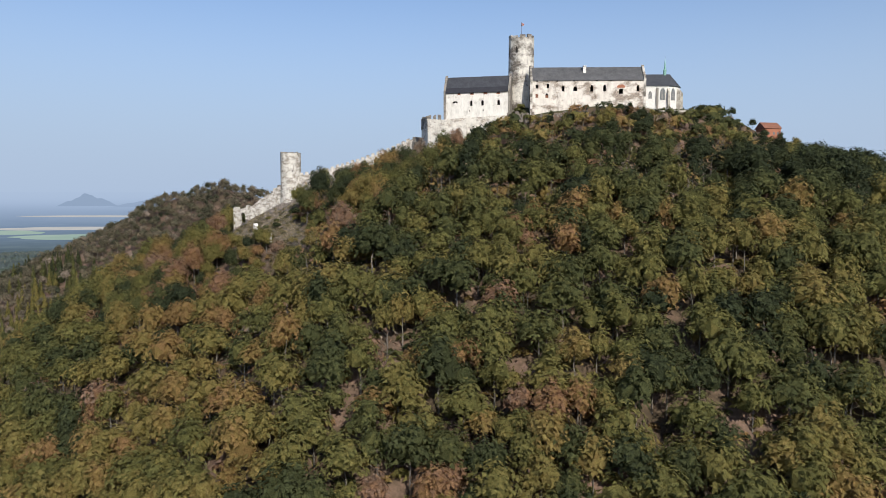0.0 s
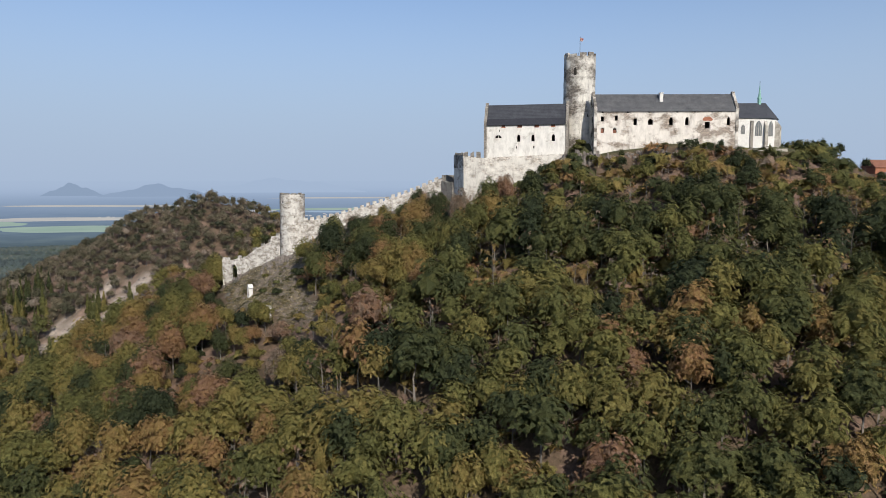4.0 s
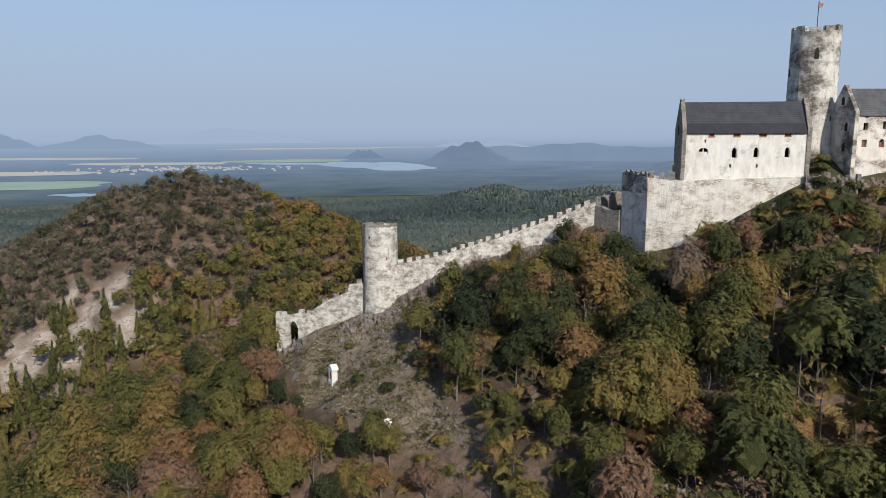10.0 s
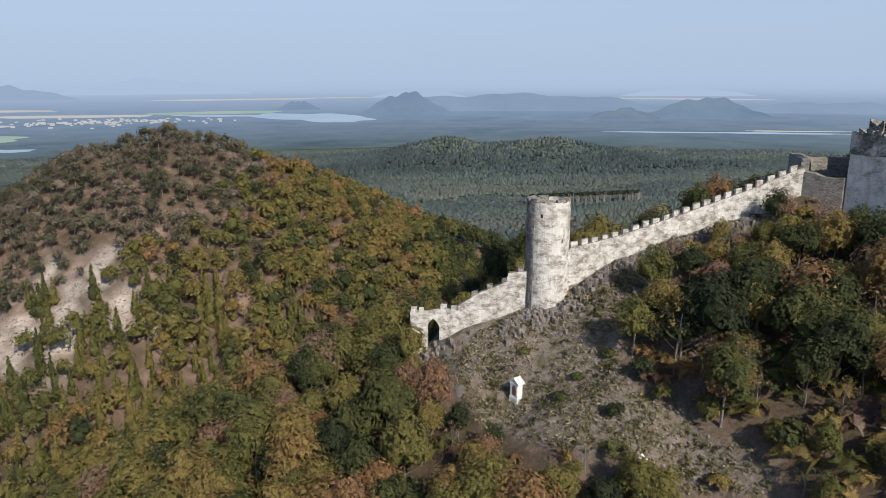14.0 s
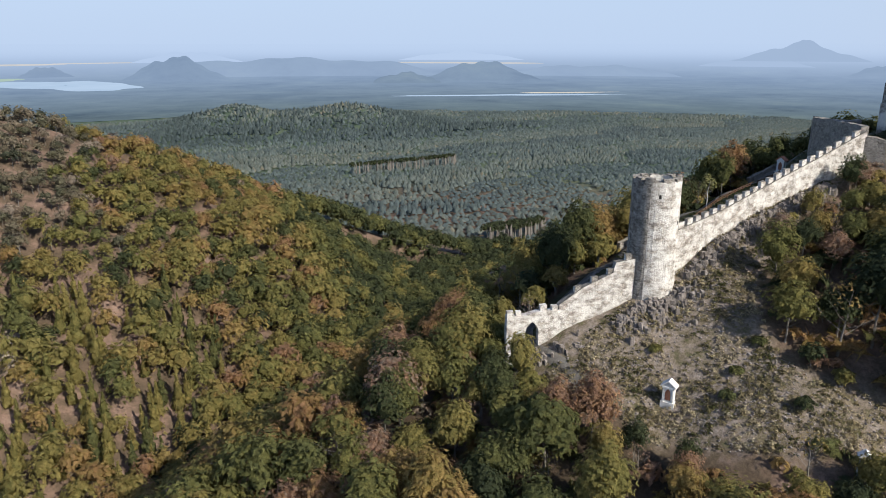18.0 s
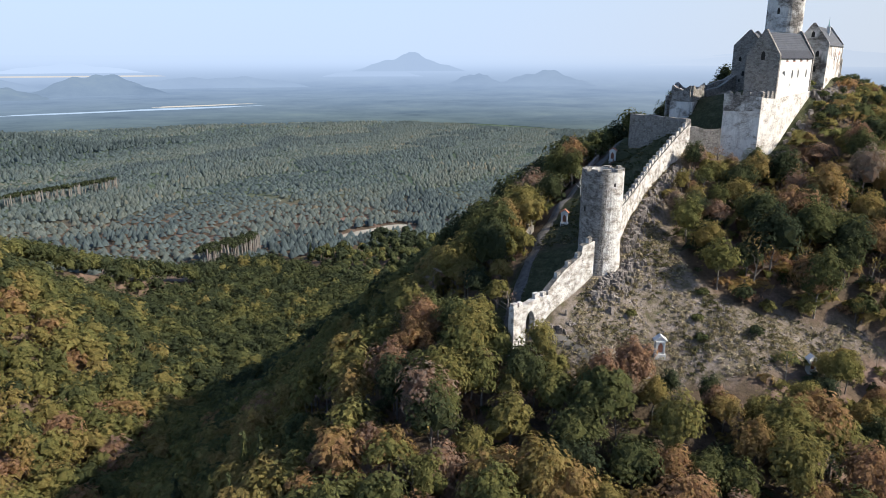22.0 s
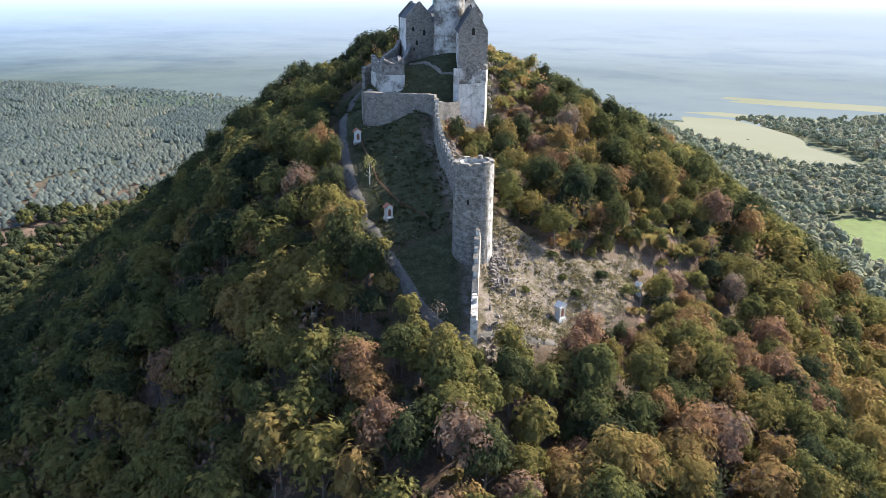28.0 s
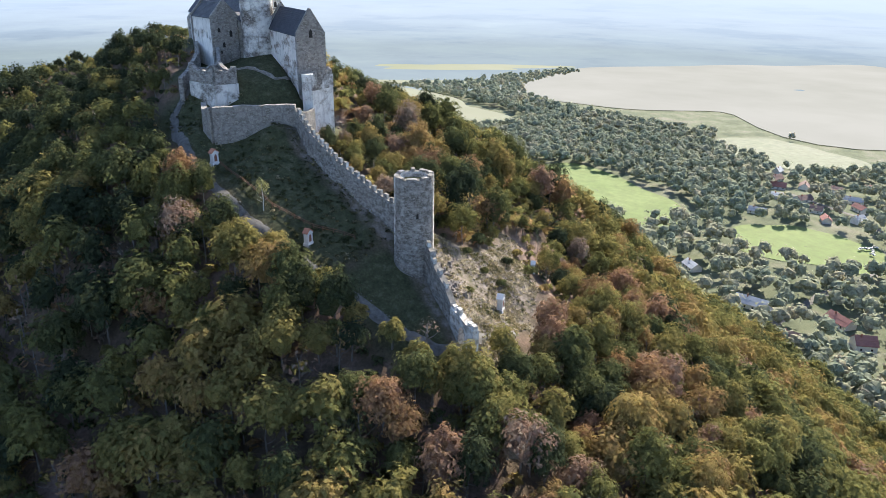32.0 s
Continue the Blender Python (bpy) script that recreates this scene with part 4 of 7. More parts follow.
def gable_wall(depth, z0, eave, ridge_z, thick, holes=()):
    """An end wall in the yz plane, towards +x, rising to a gable with a small parapet; holes (y, z, width, height) set in as dark niches."""
    s = Shape()
    s.slab([(-0.05, z0), (depth + 0.05, z0), (depth + 0.25, eave + 0.3), (depth / 2 + 0.25, ridge_z + 0.75), (depth / 2 - 0.25, ridge_z + 0.75), (-0.25, eave + 0.3)], thick, "x")
    return s


def gable_roof(x0, x1, depth, eave, ridge_z, over=0.35, thick=0.22, rows=14):
    """Two roof slopes, each one sheet laid in stepped courses of slate."""
    out = []
    for side in (0, 1):
        top = []
        for k in range(rows):
            for u, dz in ((k / rows, 0.09), ((k + 1) / rows, 0.0)):
                y = -over + (depth / 2 + over) * u
                z = eave - over * (ridge_z - eave) / (depth / 2) + (ridge_z - eave) * (1 + over / (depth / 2)) * u
                top.append((y if side == 0 else depth - y, z + dz))
        outline = top + [(top[-1][0], top[-1][1] - thick), (top[0][0], top[0][1] - thick)]
        s = Shape()
        s.slab(outline, x1 - x0, "x")
        s.shift(x0, 0, 0)
        out.append(s)
    return out


def window_frame(w, h):
    s = Shape()
    s.box(-w / 2, w / 2, 0.28, 0.34, 0, h)
    return s


# west hall
hall_w = root("west_hall", pose(1.1, 290.0, 0, 0, 0, -12.6), "white plastered castle hall with a dark slate roof", "castle hall", "castle buildings")
LA, DA, EA, RA = 26.0, 8.4, 302.6, 308.9
HA = [(4.0, 297.4, 2.0, 1.4, True), (10.6, 296.6, 1.05, 2.3, True), (15.2, 296.7, 1.05, 2.2, True), (21.7, 296.7, 1.05, 2.2, True), (5.6, 301.3, 1.1, 0.95, False), (10.9, 301.3, 1.5, 0.95, False),
      (16.4, 301.3, 1.6, 0.95, False), (21.6, 301.3, 1.3, 0.95, False), (4.3, 299.9, 0.35, 0.7, False), (9.9, 294.4, 0.4, 0.8, False), (15.5, 294.4, 0.4, 0.8, False)]
part("front_wall", wall_sheet(LA, 281, EA, 0.9, HA).mesh("front_wall", M_hall), hall_w)
sb = wall_sheet(LA, 284, EA, 0.9, [(6, 297, 1.0, 1.8, True), (12, 297, 1.0, 1.8, True), (18, 297, 1.0, 1.8, True)])
sb.shift(0, DA - 0.9, 0)
part("back_wall", sb.mesh("back_wall", M_hall_old), hall_w)
for x in (-0.75, LA - 0.45):
    s = gable_wall(DA, 280, EA, RA, 0.9)
    s.shift(x, 0, 0)
    part("gable_wall", s.mesh("gable_wall", M_stone), hall_w, "grey stone gable")
part("gable_window", niche(1.0, 2.3, 0.3).mesh("gable_window", M_dark), hall_w, "dark arched opening", pose(-0.86, 4.2, 301.6, 0, 0, -90) @ pose(0, 0, 0))
for sl in gable_roof(0.15, LA - 0.45, DA, EA, RA):
    part("roof_slope", sl.mesh("roof_slope", M_slate), hall_w)
# added panel: keeps the sky from showing through the windows
s = Shape()
s.box(0.2, LA - 0.6, 3.6, 4.2, 284, 305.5)
part("inner_wall", s.mesh("inner_wall", M_dark), hall_w, "added dark panel that blacks out the windows")
s = Shape()
rise = (RA - EA) / (DA / 2)
s.slab([(-0.42, EA - 0.42 * rise + 0.12), (0.95, EA + 0.95 * rise + 0.12), (0.95, EA + 0.95 * rise + 0.02), (-0.42, EA - 0.42 * rise - 0.1)], LA - 0.65, "x")
s.shift(0.17, 0, 0)
part("roof_edge", s.mesh("roof_edge", M_band), hall_w, "darker slate along the eave")
for x in (5.6, 10.9, 16.4, 21.6):
    s = Shape()
    s.box(x - 0.75, x + 0.75, -0.12, 0.1, 301.1, 301.32)
    part("window_sill", s.mesh("window_sill", M_brick), hall_w, "red brick sill")
    s = window_frame(1.1, 0.9)
    part("shutter", s.mesh("shutter", M_redwood), hall_w, "rusty red boarded shutter", pose(x, 0, 301.32))
s = Shape()
s.box(3.9, 4.1, 0.25, 0.55, 297.4, 298.8)
s.box(3.0, 5.0, 0.25, 0.5, 297.4, 297.9)
part("mullion", s.mesh("mullion", M_hall), hall_w)

# bastion and terrace wall at the hall's foot
bastion = root("bastion", pose(-6.2, 292.6, 278), "pale stone bastion with a broken parapet", "bastion", "castle walls")
s = Shape()
s.prism([(0, -0.3), (7.0, -3.1), (9.2, 2.2), (1.4, 9.3), (-2.8, 8.6)], -9, [14.0, 13.4, 13.2, 14.6, 14.9])
part("bastion_body", s.mesh("bastion_body", M_footing), bastion)
s = Shape()
s.prism([(-0.16, -0.34), (0.16, -0.34), (-2.62, 8.72), (-2.98, 8.7)], 10.4, [14.05, 14.05, 14.95, 14.95])
part("stone_band", s.mesh("stone_band", M_keep), bastion, "dark weathered stone courses above the white wash")
rr = random.Random(31)
for (ax, ay), (bx_, by_), n in (((0.2, 0.1), (-2.5, 8.3), 5), ((0.4, 0.0), (6.4, -2.5), 3)):
    for i in range(n):
        u = (i + 0.25) / n
        s = Shape()
        w = rr.uniform(0.45, 0.75)
        s.prism([(-w, -0.4), (w, -0.35), (w * 0.9, 0.35), (-w * 0.8, 0.4)], -0.5, [rr.uniform(0.9, 1.7) for _ in range(4)])
        part("merlon", s.mesh("merlon", M_stone), bastion, "", pose(ax + (bx_ - ax) * u, ay + (by_ - ay) * u, 14.0, 0, 0, math.degrees(math.atan2(by_ - ay, bx_ - ax))))
s = Shape()
s.prism([(6.98, -3.12), (32.4, -9.0), (32.4, -7.5), (6.98, -1.7)], -12, [13.5, 14.6, 14.6, 13.5])
part("terrace_wall", s.mesh("terrace_wall", M_footing), bastion, "worn plastered footing wall")

# the keep
keep = root("great_keep", pose(32.2, 294.0, 286.6), "tall round stone keep with dark weathered patches", "tower", "castle buildings")
part("shaft", shaft([(5.5, -9), (5.35, 2), (5.2, 15), (5.12, 37.6), (3.6, 37.7), (3.6, 35.5)], 56, 0.1, 8).mesh("shaft", M_keep), keep)
part("deck", ring_piece(0.05, 3.7, 0, 6.28, 35.4, 35.6, 24).mesh("deck", M_stone), keep)
rr = random.Random(5)
for i in range(10):
    a = i * 0.6283 + 0.1
    part("merlon", ring_piece(4.3, 5.15, a, a + 0.44, 37.5, 38.6 + rr.uniform(-0.25, 0.35)).mesh("merlon", M_keep), keep)
for a, z, w, h in ((-2.05, 31.5, 0.9, 2.5), (-1.2, 18, 0.4, 1.2), (-2.6, 20, 0.4, 1.2), (2.9, 28, 0.7, 1.9)):
    part("window", niche(w, h, 0.4).mesh("window", M_dark), keep, "dark arched window", pose(4.95 * math.cos(a), 4.95 * math.sin(a), z, 0, 0, math.degrees(a) + 90) @ pose(0, -0.24, 0))
s = Shape()
for k in range(3):
    a = k * 2.094
    s.prism([(1.6 * math.cos(a) - 0.06, 1.6 * math.sin(a)), (1.6 * math.cos(a) + 0.06, 1.6 * math.sin(a)), (1.6 * math.cos(a), 1.6 * math.sin(a) + 0.1)], 35.5, 39.2)
s.box(-0.06, 0.06, -0.06, 0.06, 35.5, 44.6)
part("flagpole", s.mesh("flagpole", M_iron), keep, "thin dark flagpole")
s = Shape()
s.slab([(0.08, 43.2), (0.5, 43.0), (1.0, 43.1), (1.1, 44.0), (0.5, 44.2), (0.08, 44.3)], 0.04)
part("flag", s.mesh("flag", M_flag), keep, "small faded red flag")

# the palace
palace = root("palace", pose(35.2, 281.4, 0, 0, 0, -1.6), "long palace with patchy white plaster and grey roof", "palace", "castle buildings")
LB, DB, EB, RB = 43.8, 8.8, 306.1, 311.5
HB = [(1.9, 302.6, 1.0, 1.5, False), (6.2, 302.8, 0.95, 1.6, False), (1.9, 299.0, 1.1, 1.5, False), (5.8, 298.9, 1.2, 1.8, True), (12.2, 301.4, 1.1, 2.1, False), (17.0, 301.5, 1.6, 1.9, True), (23.4, 301.3, 1.15, 2.6, True),
      (28.4, 301.3, 1.15, 2.6, True), (34.8, 300.3, 1.7, 2.1, False), (41.4, 301.3, 1.15, 2.6, True), (2.0, 305.2, 0.8, 0.9, False), (9.9, 305.2, 0.8, 0.8, False), (16.5, 305.3, 0.9, 0.8, False),
      (25.4, 305.3, 0.9, 0.8, False), (31.0, 305.3, 0.9, 0.8, False)]
part("front_wall", wall_sheet(LB, 284, EB, 0.9, HB).mesh("front_wall", M_hall_old), palace)
sb = wall_sheet(LB, 284, EB, 0.9, [(8, 300, 1.2, 2.2, True), (16, 300, 1.2, 2.2, True), (26, 300, 1.2, 2.2, True), (36, 300, 1.2, 2.2, True)])
sb.shift(0, DB - 0.9, 0)
part("back_wall", sb.mesh("back_wall", M_hall_old), palace)
for x in (-0.75, LB - 0.2):
    s = gable_wall(DB, 283, EB, RB, 0.9)
    s.shift(x, 0, 0)
    part("gable_wall", s.mesh("gable_wall", M_keep), palace, "dark weathered stone gable")
for y, z in ((2.6, 302.4), (3.0, 298.0), (4.4, 308.0)):
    part("gable_window", niche(0.9, 1.8, 0.3).mesh("gable_window", M_dark), palace, "dark arched opening", pose(-0.86, y, z, 0, 0, -90))
for sl in gable_roof(0.15, LB - 0.2, DB, EB, RB):
    part("roof_slope", sl.mesh("roof_slope", M_slate_old), palace)
# added panel, so the palace windows stay dark
s = Shape()
s.box(0.2, LB - 0.3, 3.8, 4.4, 286, 309.5)
part("inner_wall", s.mesh("inner_wall", M_dark), palace, "added dark panel that blacks out the windows")
s = Shape()
s.box(20.3, 21.4, 2.2, 3.2, 308.2, 311.6)
s.box(20.15, 21.55, 2.05, 3.35, 311.5, 311.75)
part("chimney", s.mesh("chimney", M_white), palace, "pale plastered chimney")
s = Shape()
s.slab([(33.4, 302.7), (36.2, 302.7), (36.5, 303.2), (35.6, 304.0), (34.0, 303.9), (33.2, 303.3)], 0.1)
s.shift(0, -0.06, 0)
part("relieving_arch", s.mesh("relieving_arch", M_brick), palace, "exposed pale red brick over the window")
for x, z, w, h in ((1.9, 299.0, 1.0, 1.5), (5.8, 298.9, 1.1, 1.1)):
    part("shutter", window_frame(w, h).mesh("shutter", M_redwood), palace, "rusty red boarded shutter", pose(x, 0.1, z))

# the chapel
chapel = root("chapel", pose(79.4, 281.4, -0.6, 0, 0, -1.6), "white gothic chapel with dark roof and green spirelet", "chapel", "castle buildings")
CH = [(0, 0), (9.4, 0), (13.6, 2.0), (15.4, 5.0), (13.6, 8.0), (9.4, 9.8), (0, 9.8)]
s = Shape()
s.prism(CH, 288, 304.3)
part("chapel_body", s.mesh("chapel_body", M_white), chapel)
s = Shape()
top = [(0, 4.9, 309.4), (11.2, 4.9, 309.4)]
ov = [(x + (0.4 if x > 0 else 0), y + (-0.4 if y < 4 else 0.4 if y > 6 else 0), 304.15) for x, y in CH]
s.poly([ov[0], ov[1], top[1], top[0]])
for i in range(1, 5):
    s.poly([ov[i], ov[i + 1], top[1]])
s.poly([ov[5], ov[6], top[0], top[1]])
s.poly([ov[6], ov[0], top[0]])
s.poly(list(reversed(ov)))
part("roof", s.mesh("roof", M_slate), chapel)
for i, u in ((1, 0.0), (2, 0.0), (3, 0.0), (4, 0.0)):
    x, y = CH[i]
    a = math.atan2(y - 4.9, x - 9.4)
    s = Shape()
    s.prism([(-0.3, -0.45), (1.1, -0.45), (1.1, 0.45), (-0.3, 0.45)], 286, [303.6, 301.8, 301.8, 303.6])
    part("buttress", s.mesh("buttress", M_coping), chapel, "grey stepped stone buttress", pose(x, y, 0, 0, 0, math.degrees(a)))
s = Shape()
s.prism([(-0.15, -0.45), (0.45, -0.45), (0.45, 0.45), (-0.15, 0.45)], 286, 303.4)
part("buttress", s.mesh("buttress", M_stone), chapel, "grey stone buttress", pose(5.0, 0, 0, 0, 0, -90))


for (ax, ay), (bx_, by_), w, h, z in (((4.2, 0), (0.4, 0), 1.3, 3.0, 299.2), ((5.2, 0), (9.2, 0), 2.1, 4.8, 298.6), ((9.4, 0), (13.6, 2.0), 1.9, 4.8, 298.6), ((13.6, 2.0), (15.4, 5.0), 1.6, 4.8, 298.6)):
    a = math.degrees(math.atan2(by_ - ay, abs(bx_ - ax)))
    at = pose((ax + bx_) / 2, (ay + by_) / 2, z, 0, 0, a) @ pose(0, -0.08, 0)
    wdw = part("chapel_window", niche(w, h, 0.12).mesh("chapel_window", M_glass), chapel, "tall leaded gothic window", at)
    s = Shape()
    for k in (-0.25, 0.0, 0.25):
        s.box(k * w * 1.1 - 0.05, k * w * 1.1 + 0.05, -0.05, 0.02, 0, h * (0.72 if k else 0.9))
    part("tracery", s.mesh("tracery", M_coping), wdw)
s = Shape()
s.box(-0.8, 16.2, -1.1, -0.15, 286, 294.6)
part("retaining_base", s.mesh("retaining_base", M_coping), chapel, "grey stone base wall")
s = Shape()
for r0, z in ((0.6, 308.2), (0.6, 310.6), (0.78, 310.8), (0.42, 311.7), (0.05, 315.6)):
    s.v += [(9.2 + r0 * math.cos(k * math.pi / 3), 4.9 + r0 * math.sin(k * math.pi / 3), z) for k in range(6)]
for q in range(4):
    for k in range(6):
        s.f.append((q * 6 + k, q * 6 + (k + 1) % 6, q * 6 + 6 + (k + 1) % 6, q * 6 + 6 + k))
part("spirelet", s.mesh("spirelet", M_copper), chapel, "slender green copper spirelet")
s = Shape()
s.box(9.15, 9.25, 4.85, 4.95, 315.5, 316.4)
part("finial", s.mesh("finial", M_iron), chapel)

# inner gatehouse and north range
north = root("north_range", pose(36.0, 299.4, 0, 0, 0, 0), "grey stone gatehouse range with a steep gable", "castle hall", "castle buildings")
LN, DN = 13.0, 8.6
part("front_wall", wall_sheet(LN, 284, 305.6, 0.8, [(4, 298, 1, 1.8, True), (9, 298, 1, 1.8, True)]).mesh("front_wall", M_stone), north)
sb = wall_sheet(LN, 280, 305.6, 0.8, [(3.4, 299, 0.8, 2.0, True), (6.6, 299, 0.8, 2.0, True), (9.6, 299, 0.8, 2.0, True)])
sb.shift(0, DN - 0.8, 0)
part("back_wall", sb.mesh("back_wall", M_hall), north)
for x in (-0.75, LN - 0.2):
    s = gable_wall(DN, 281, 305.6, 309.8, 0.9)
    s.shift(x, 0, 0)
    part("gable_wall", s.mesh("gable_wall", M_stone), north, "grey stone gable")
for y, z, w, h in ((2.6, 299.5, 0.9, 2.0), (6.2, 294.5, 0.5, 1.0), (6.5, 301, 0.8, 1.4)):
    part("gable_window", niche(w, h, 0.3).mesh("gable_window", M_dark), north, "dark arched opening", pose(-0.86, y, z, 0, 0, -90))
part("gate_door", niche(0.8, 1.6, 0.3).mesh("gate_door", M_dark), north, "dark doorway", pose(-0.86, 5.2, 296.4, 0, 0, -90))
for sl in gable_roof(0.15, LN - 0.2, DN, 305.6, 309.8):
    part("roof_slope", sl.mesh("roof_slope", M_slate_old), north)
wing = root("gate_wing", pose(34.2, 296.0, 0), "grey stone wing with the dark castle gate", "castle hall", "castle buildings")
sb = wall_sheet(6.4, 284, 304.2, 0.9, [(3.2, 294.0, 1.9, 2.9, True), (2.2, 300.6, 1.6, 1.3, False)])
part("wing_wall", sb.mesh("wing_wall", M_stone), wing, "", pose(-0.4, 3.6, 0, 0, 0, -90))
# added panel that makes the gate opening dark
s = Shape()
s.box(0.6, 1.2, -2.6, 3.4, 284, 304.0)
part("back_panel", s.mesh("back_panel", M_dark), wing, "added dark panel that blacks out the gate")
s = Shape()
s.prism([(-0.8, -2.8), (4.0, -2.8), (4.0, 3.6), (-0.8, 3.6)], [304.1, 306.4, 306.4, 304.1], [304.35, 306.65, 306.65, 304.35])
part("roof", s.mesh("roof", M_slate_old), wing, "low brown-grey lean-to roof")
stretch_wall("terrace_wall", [(x_, y_, land_at(x_, y_) + 0.7) for x_, y_ in ((24, 309.5), (20, 305.5), (14, 303.5), (9.5, 302.0), (9, 298.5), (12, 294.5))], 0.7, M_stone, "low dry stone terrace wall in the court", "wall", None, 3.0, "castle walls", 0.2, 30)
stretch_wall("court_wall", [(21.5, 315.0, 291.5), (28, 310.5, 293.0), (35, 307.0, 296.5)], 1.2, M_stone, "grey wall closing the court", "wall", None, group="castle walls", ragged=0.15, seed=15)
stretch_wall("north_wall", [(47, 308.4, 297.5), (40, 311.5, 295.0), (31, 319, 291.5), (23.6, 325.0, 290.0)], 1.2, M_rubble, "tall pale outer wall on the north side", "wall", None, group="castle walls", ragged=0.2, seed=16)

# east outbuildings
barn = root("brick_barn", pose(134.0, 296.0, 284.2, 0, 0, 12), "small red brick barn with a tin roof", "barn")
s = Shape()
s.box(0, 7.5, 0, 6.0, -3, 4.2)
part("barn_wall", s.mesh("barn_wall", M_brick), barn)
s = Shape()
s.prism([(-0.4, -0.4), (7.9, -0.4), (7.9, 6.4), (-0.4, 6.4)], 4.15, 4.25)
s.poly([(-0.4, -0.4, 4.25), (7.9, -0.4, 4.25), (7.9, 3, 6.9), (-0.4, 3, 6.9)])
s.poly([(-0.4, 6.4, 4.25), (7.9, 6.4, 4.25), (7.9, 3, 6.9), (-0.4, 3, 6.9)])
s.poly([(7.9, -0.4, 4.25), (7.9, 6.4, 4.25), (7.9, 3, 6.9)])
s.poly([(-0.4, -0.4, 4.25), (-0.4, 6.4, 4.25), (-0.4, 3, 6.9)])
part("roof", s.mesh("roof", M_redwood), barn, "brown roof")
for x in (1.8, 4.2, 6.2):
    s = Shape()
    s.box(-0.4, 0.4, -0.08, 0.05, 1.6, 2.7)
    part("window", s.mesh("window", M_glass), barn, "", pose(x, 0, 0))
s = Shape()
s.box(-1.5, 8.5, -1.4, -0.9, -4.5, -0.3)
part("terrace_wall", s.mesh("terrace_wall", M_white), barn, "pale retaining wall")
shed = root("wooden_shed", pose(125.5, 299.0, 284.6, 0, 0, 12), "low brown wooden shed with flat roof", "shed")
s = Shape()
s.box(0, 5.5, 0, 4.5, -3, 3.0)
part("shed_wall", s.mesh("shed_wall", M_wood), shed)
s = Shape()
s.box(-0.4, 5.9, -0.4, 4.9, 3.0, 3.3)
part("shed_roof", s.mesh("shed_roof", M_redwood), shed)
for x in (1.0, 4.4):
    s = Shape()
    s.box(x - 0.25, x + 0.25, 1.5, 2.0, 3.2, 4.9)
    part("chimney", s.mesh("chimney", M_iron), shed)


# wayside shrines
def wayside_shrine(x, y, z, turn, height, label, red=True):
    ob = root("wayside_shrine", pose(x, y, z, 0, 0, turn), label, "shrine", "wayside shrines")
    w, d, h = 1.5 * height / 3.6, 1.1 * height / 3.6, height
    s = Shape()
    s.box(-w * 0.62, w * 0.62, -d * 0.62, d * 0.62, -1.2, h * 0.16)
    part("plinth", s.mesh("plinth", M_white), ob)
    s = Shape()
    s.box(-w / 2, w / 2, -d / 2, d / 2, h * 0.16, h * 0.78)
    part("shrine_body", s.mesh("shrine_body", M_white), ob)
    s = niche(w * 0.5, h * 0.46, 0.1)
    part("niche", s.mesh("niche", M_redwood), ob, "recessed arched picture niche", pose(0, -d / 2 - 0.03, h * 0.25))
    s = Shape()
    for sg in (-1, 1):
        s.box(sg * w * 0.42 - 0.1, sg * w * 0.42 + 0.1, -d / 2 - 0.08, -d / 2 + 0.02, h * 0.16, h * 0.74)
    s.box(-w * 0.56, w * 0.56, -d * 0.58, d * 0.58, h * 0.72, h * 0.79)
    part("pilasters", s.mesh("pilasters", M_white), ob)
    s = Shape()
    for u, v in ((0, 1),):
        s.slab([(-w * 0.6, h * 0.79), (w * 0.6, h * 0.79), (0, h * 0.97)], d * 1.0)
    s.shift(0, -d * 0.5, 0)
    part("pediment", s.mesh("pediment", M_white), ob)
    s = Shape()
    for sg in (-1, 1):
        s.slab([(sg * w * 0.72, h * 0.77), (0, h * 1.0), (0, h * 1.05), (sg * w * 0.72, h * 0.82)], d * 1.25)
    s.shift(0, -d * 0.62, 0)
    part("roof", s.mesh("roof", M_terracotta if red else M_white), ob, "small red tiled roof" if red else "pale weathered gable roof")
    return ob


wayside_shrine(-78.6, 295.6, land_at(-78.6, 295.6) - 0.1, -62, 4.4, "white wayside shrine with a niche on the bare slope", False)
wayside_shrine(-48.2, 329.4, land_at(-48.2, 329.4) - 0.1, -70, 4.0, "white wayside shrine with red roof by the cobbled way")
wayside_shrine(-7.4, 331.4, land_at(-7.4, 331.4) - 0.1, -80, 4.2, "white wayside shrine with red roof under the bailey wall")
wayside_shrine(-66.4, 269.2, land_at(-66.4, 269.2) - 0.1, -50, 3.6, "weathered stone wayside shrine among bushes", False)



# ---- trees ----
CARD_UV = np.array([(1.0, 0.0), (0.0, 1.0), (0.0, 0.0)])


def plates(tp, cards):
    """Places on the plates of a crown: its first triangles are frayed leaf clumps, the rest its solid heart."""
    uv = np.full((len(tp), 2), 0.17)
    uv[:cards * 3] = np.tile(CARD_UV, (cards, 1))
    return uv


GOLD = (1 + math.sqrt(5)) / 2
ICO = np.array([(-1, GOLD, 0), (1, GOLD, 0), (-1, -GOLD, 0), (1, -GOLD, 0), (0, -1, GOLD), (0, 1, GOLD), (0, -1, -GOLD), (0, 1, -GOLD), (GOLD, 0, -1), (GOLD, 0, 1), (-GOLD, 0, -1), (-GOLD, 0, 1)]) / math.sqrt(1 + GOLD * GOLD)
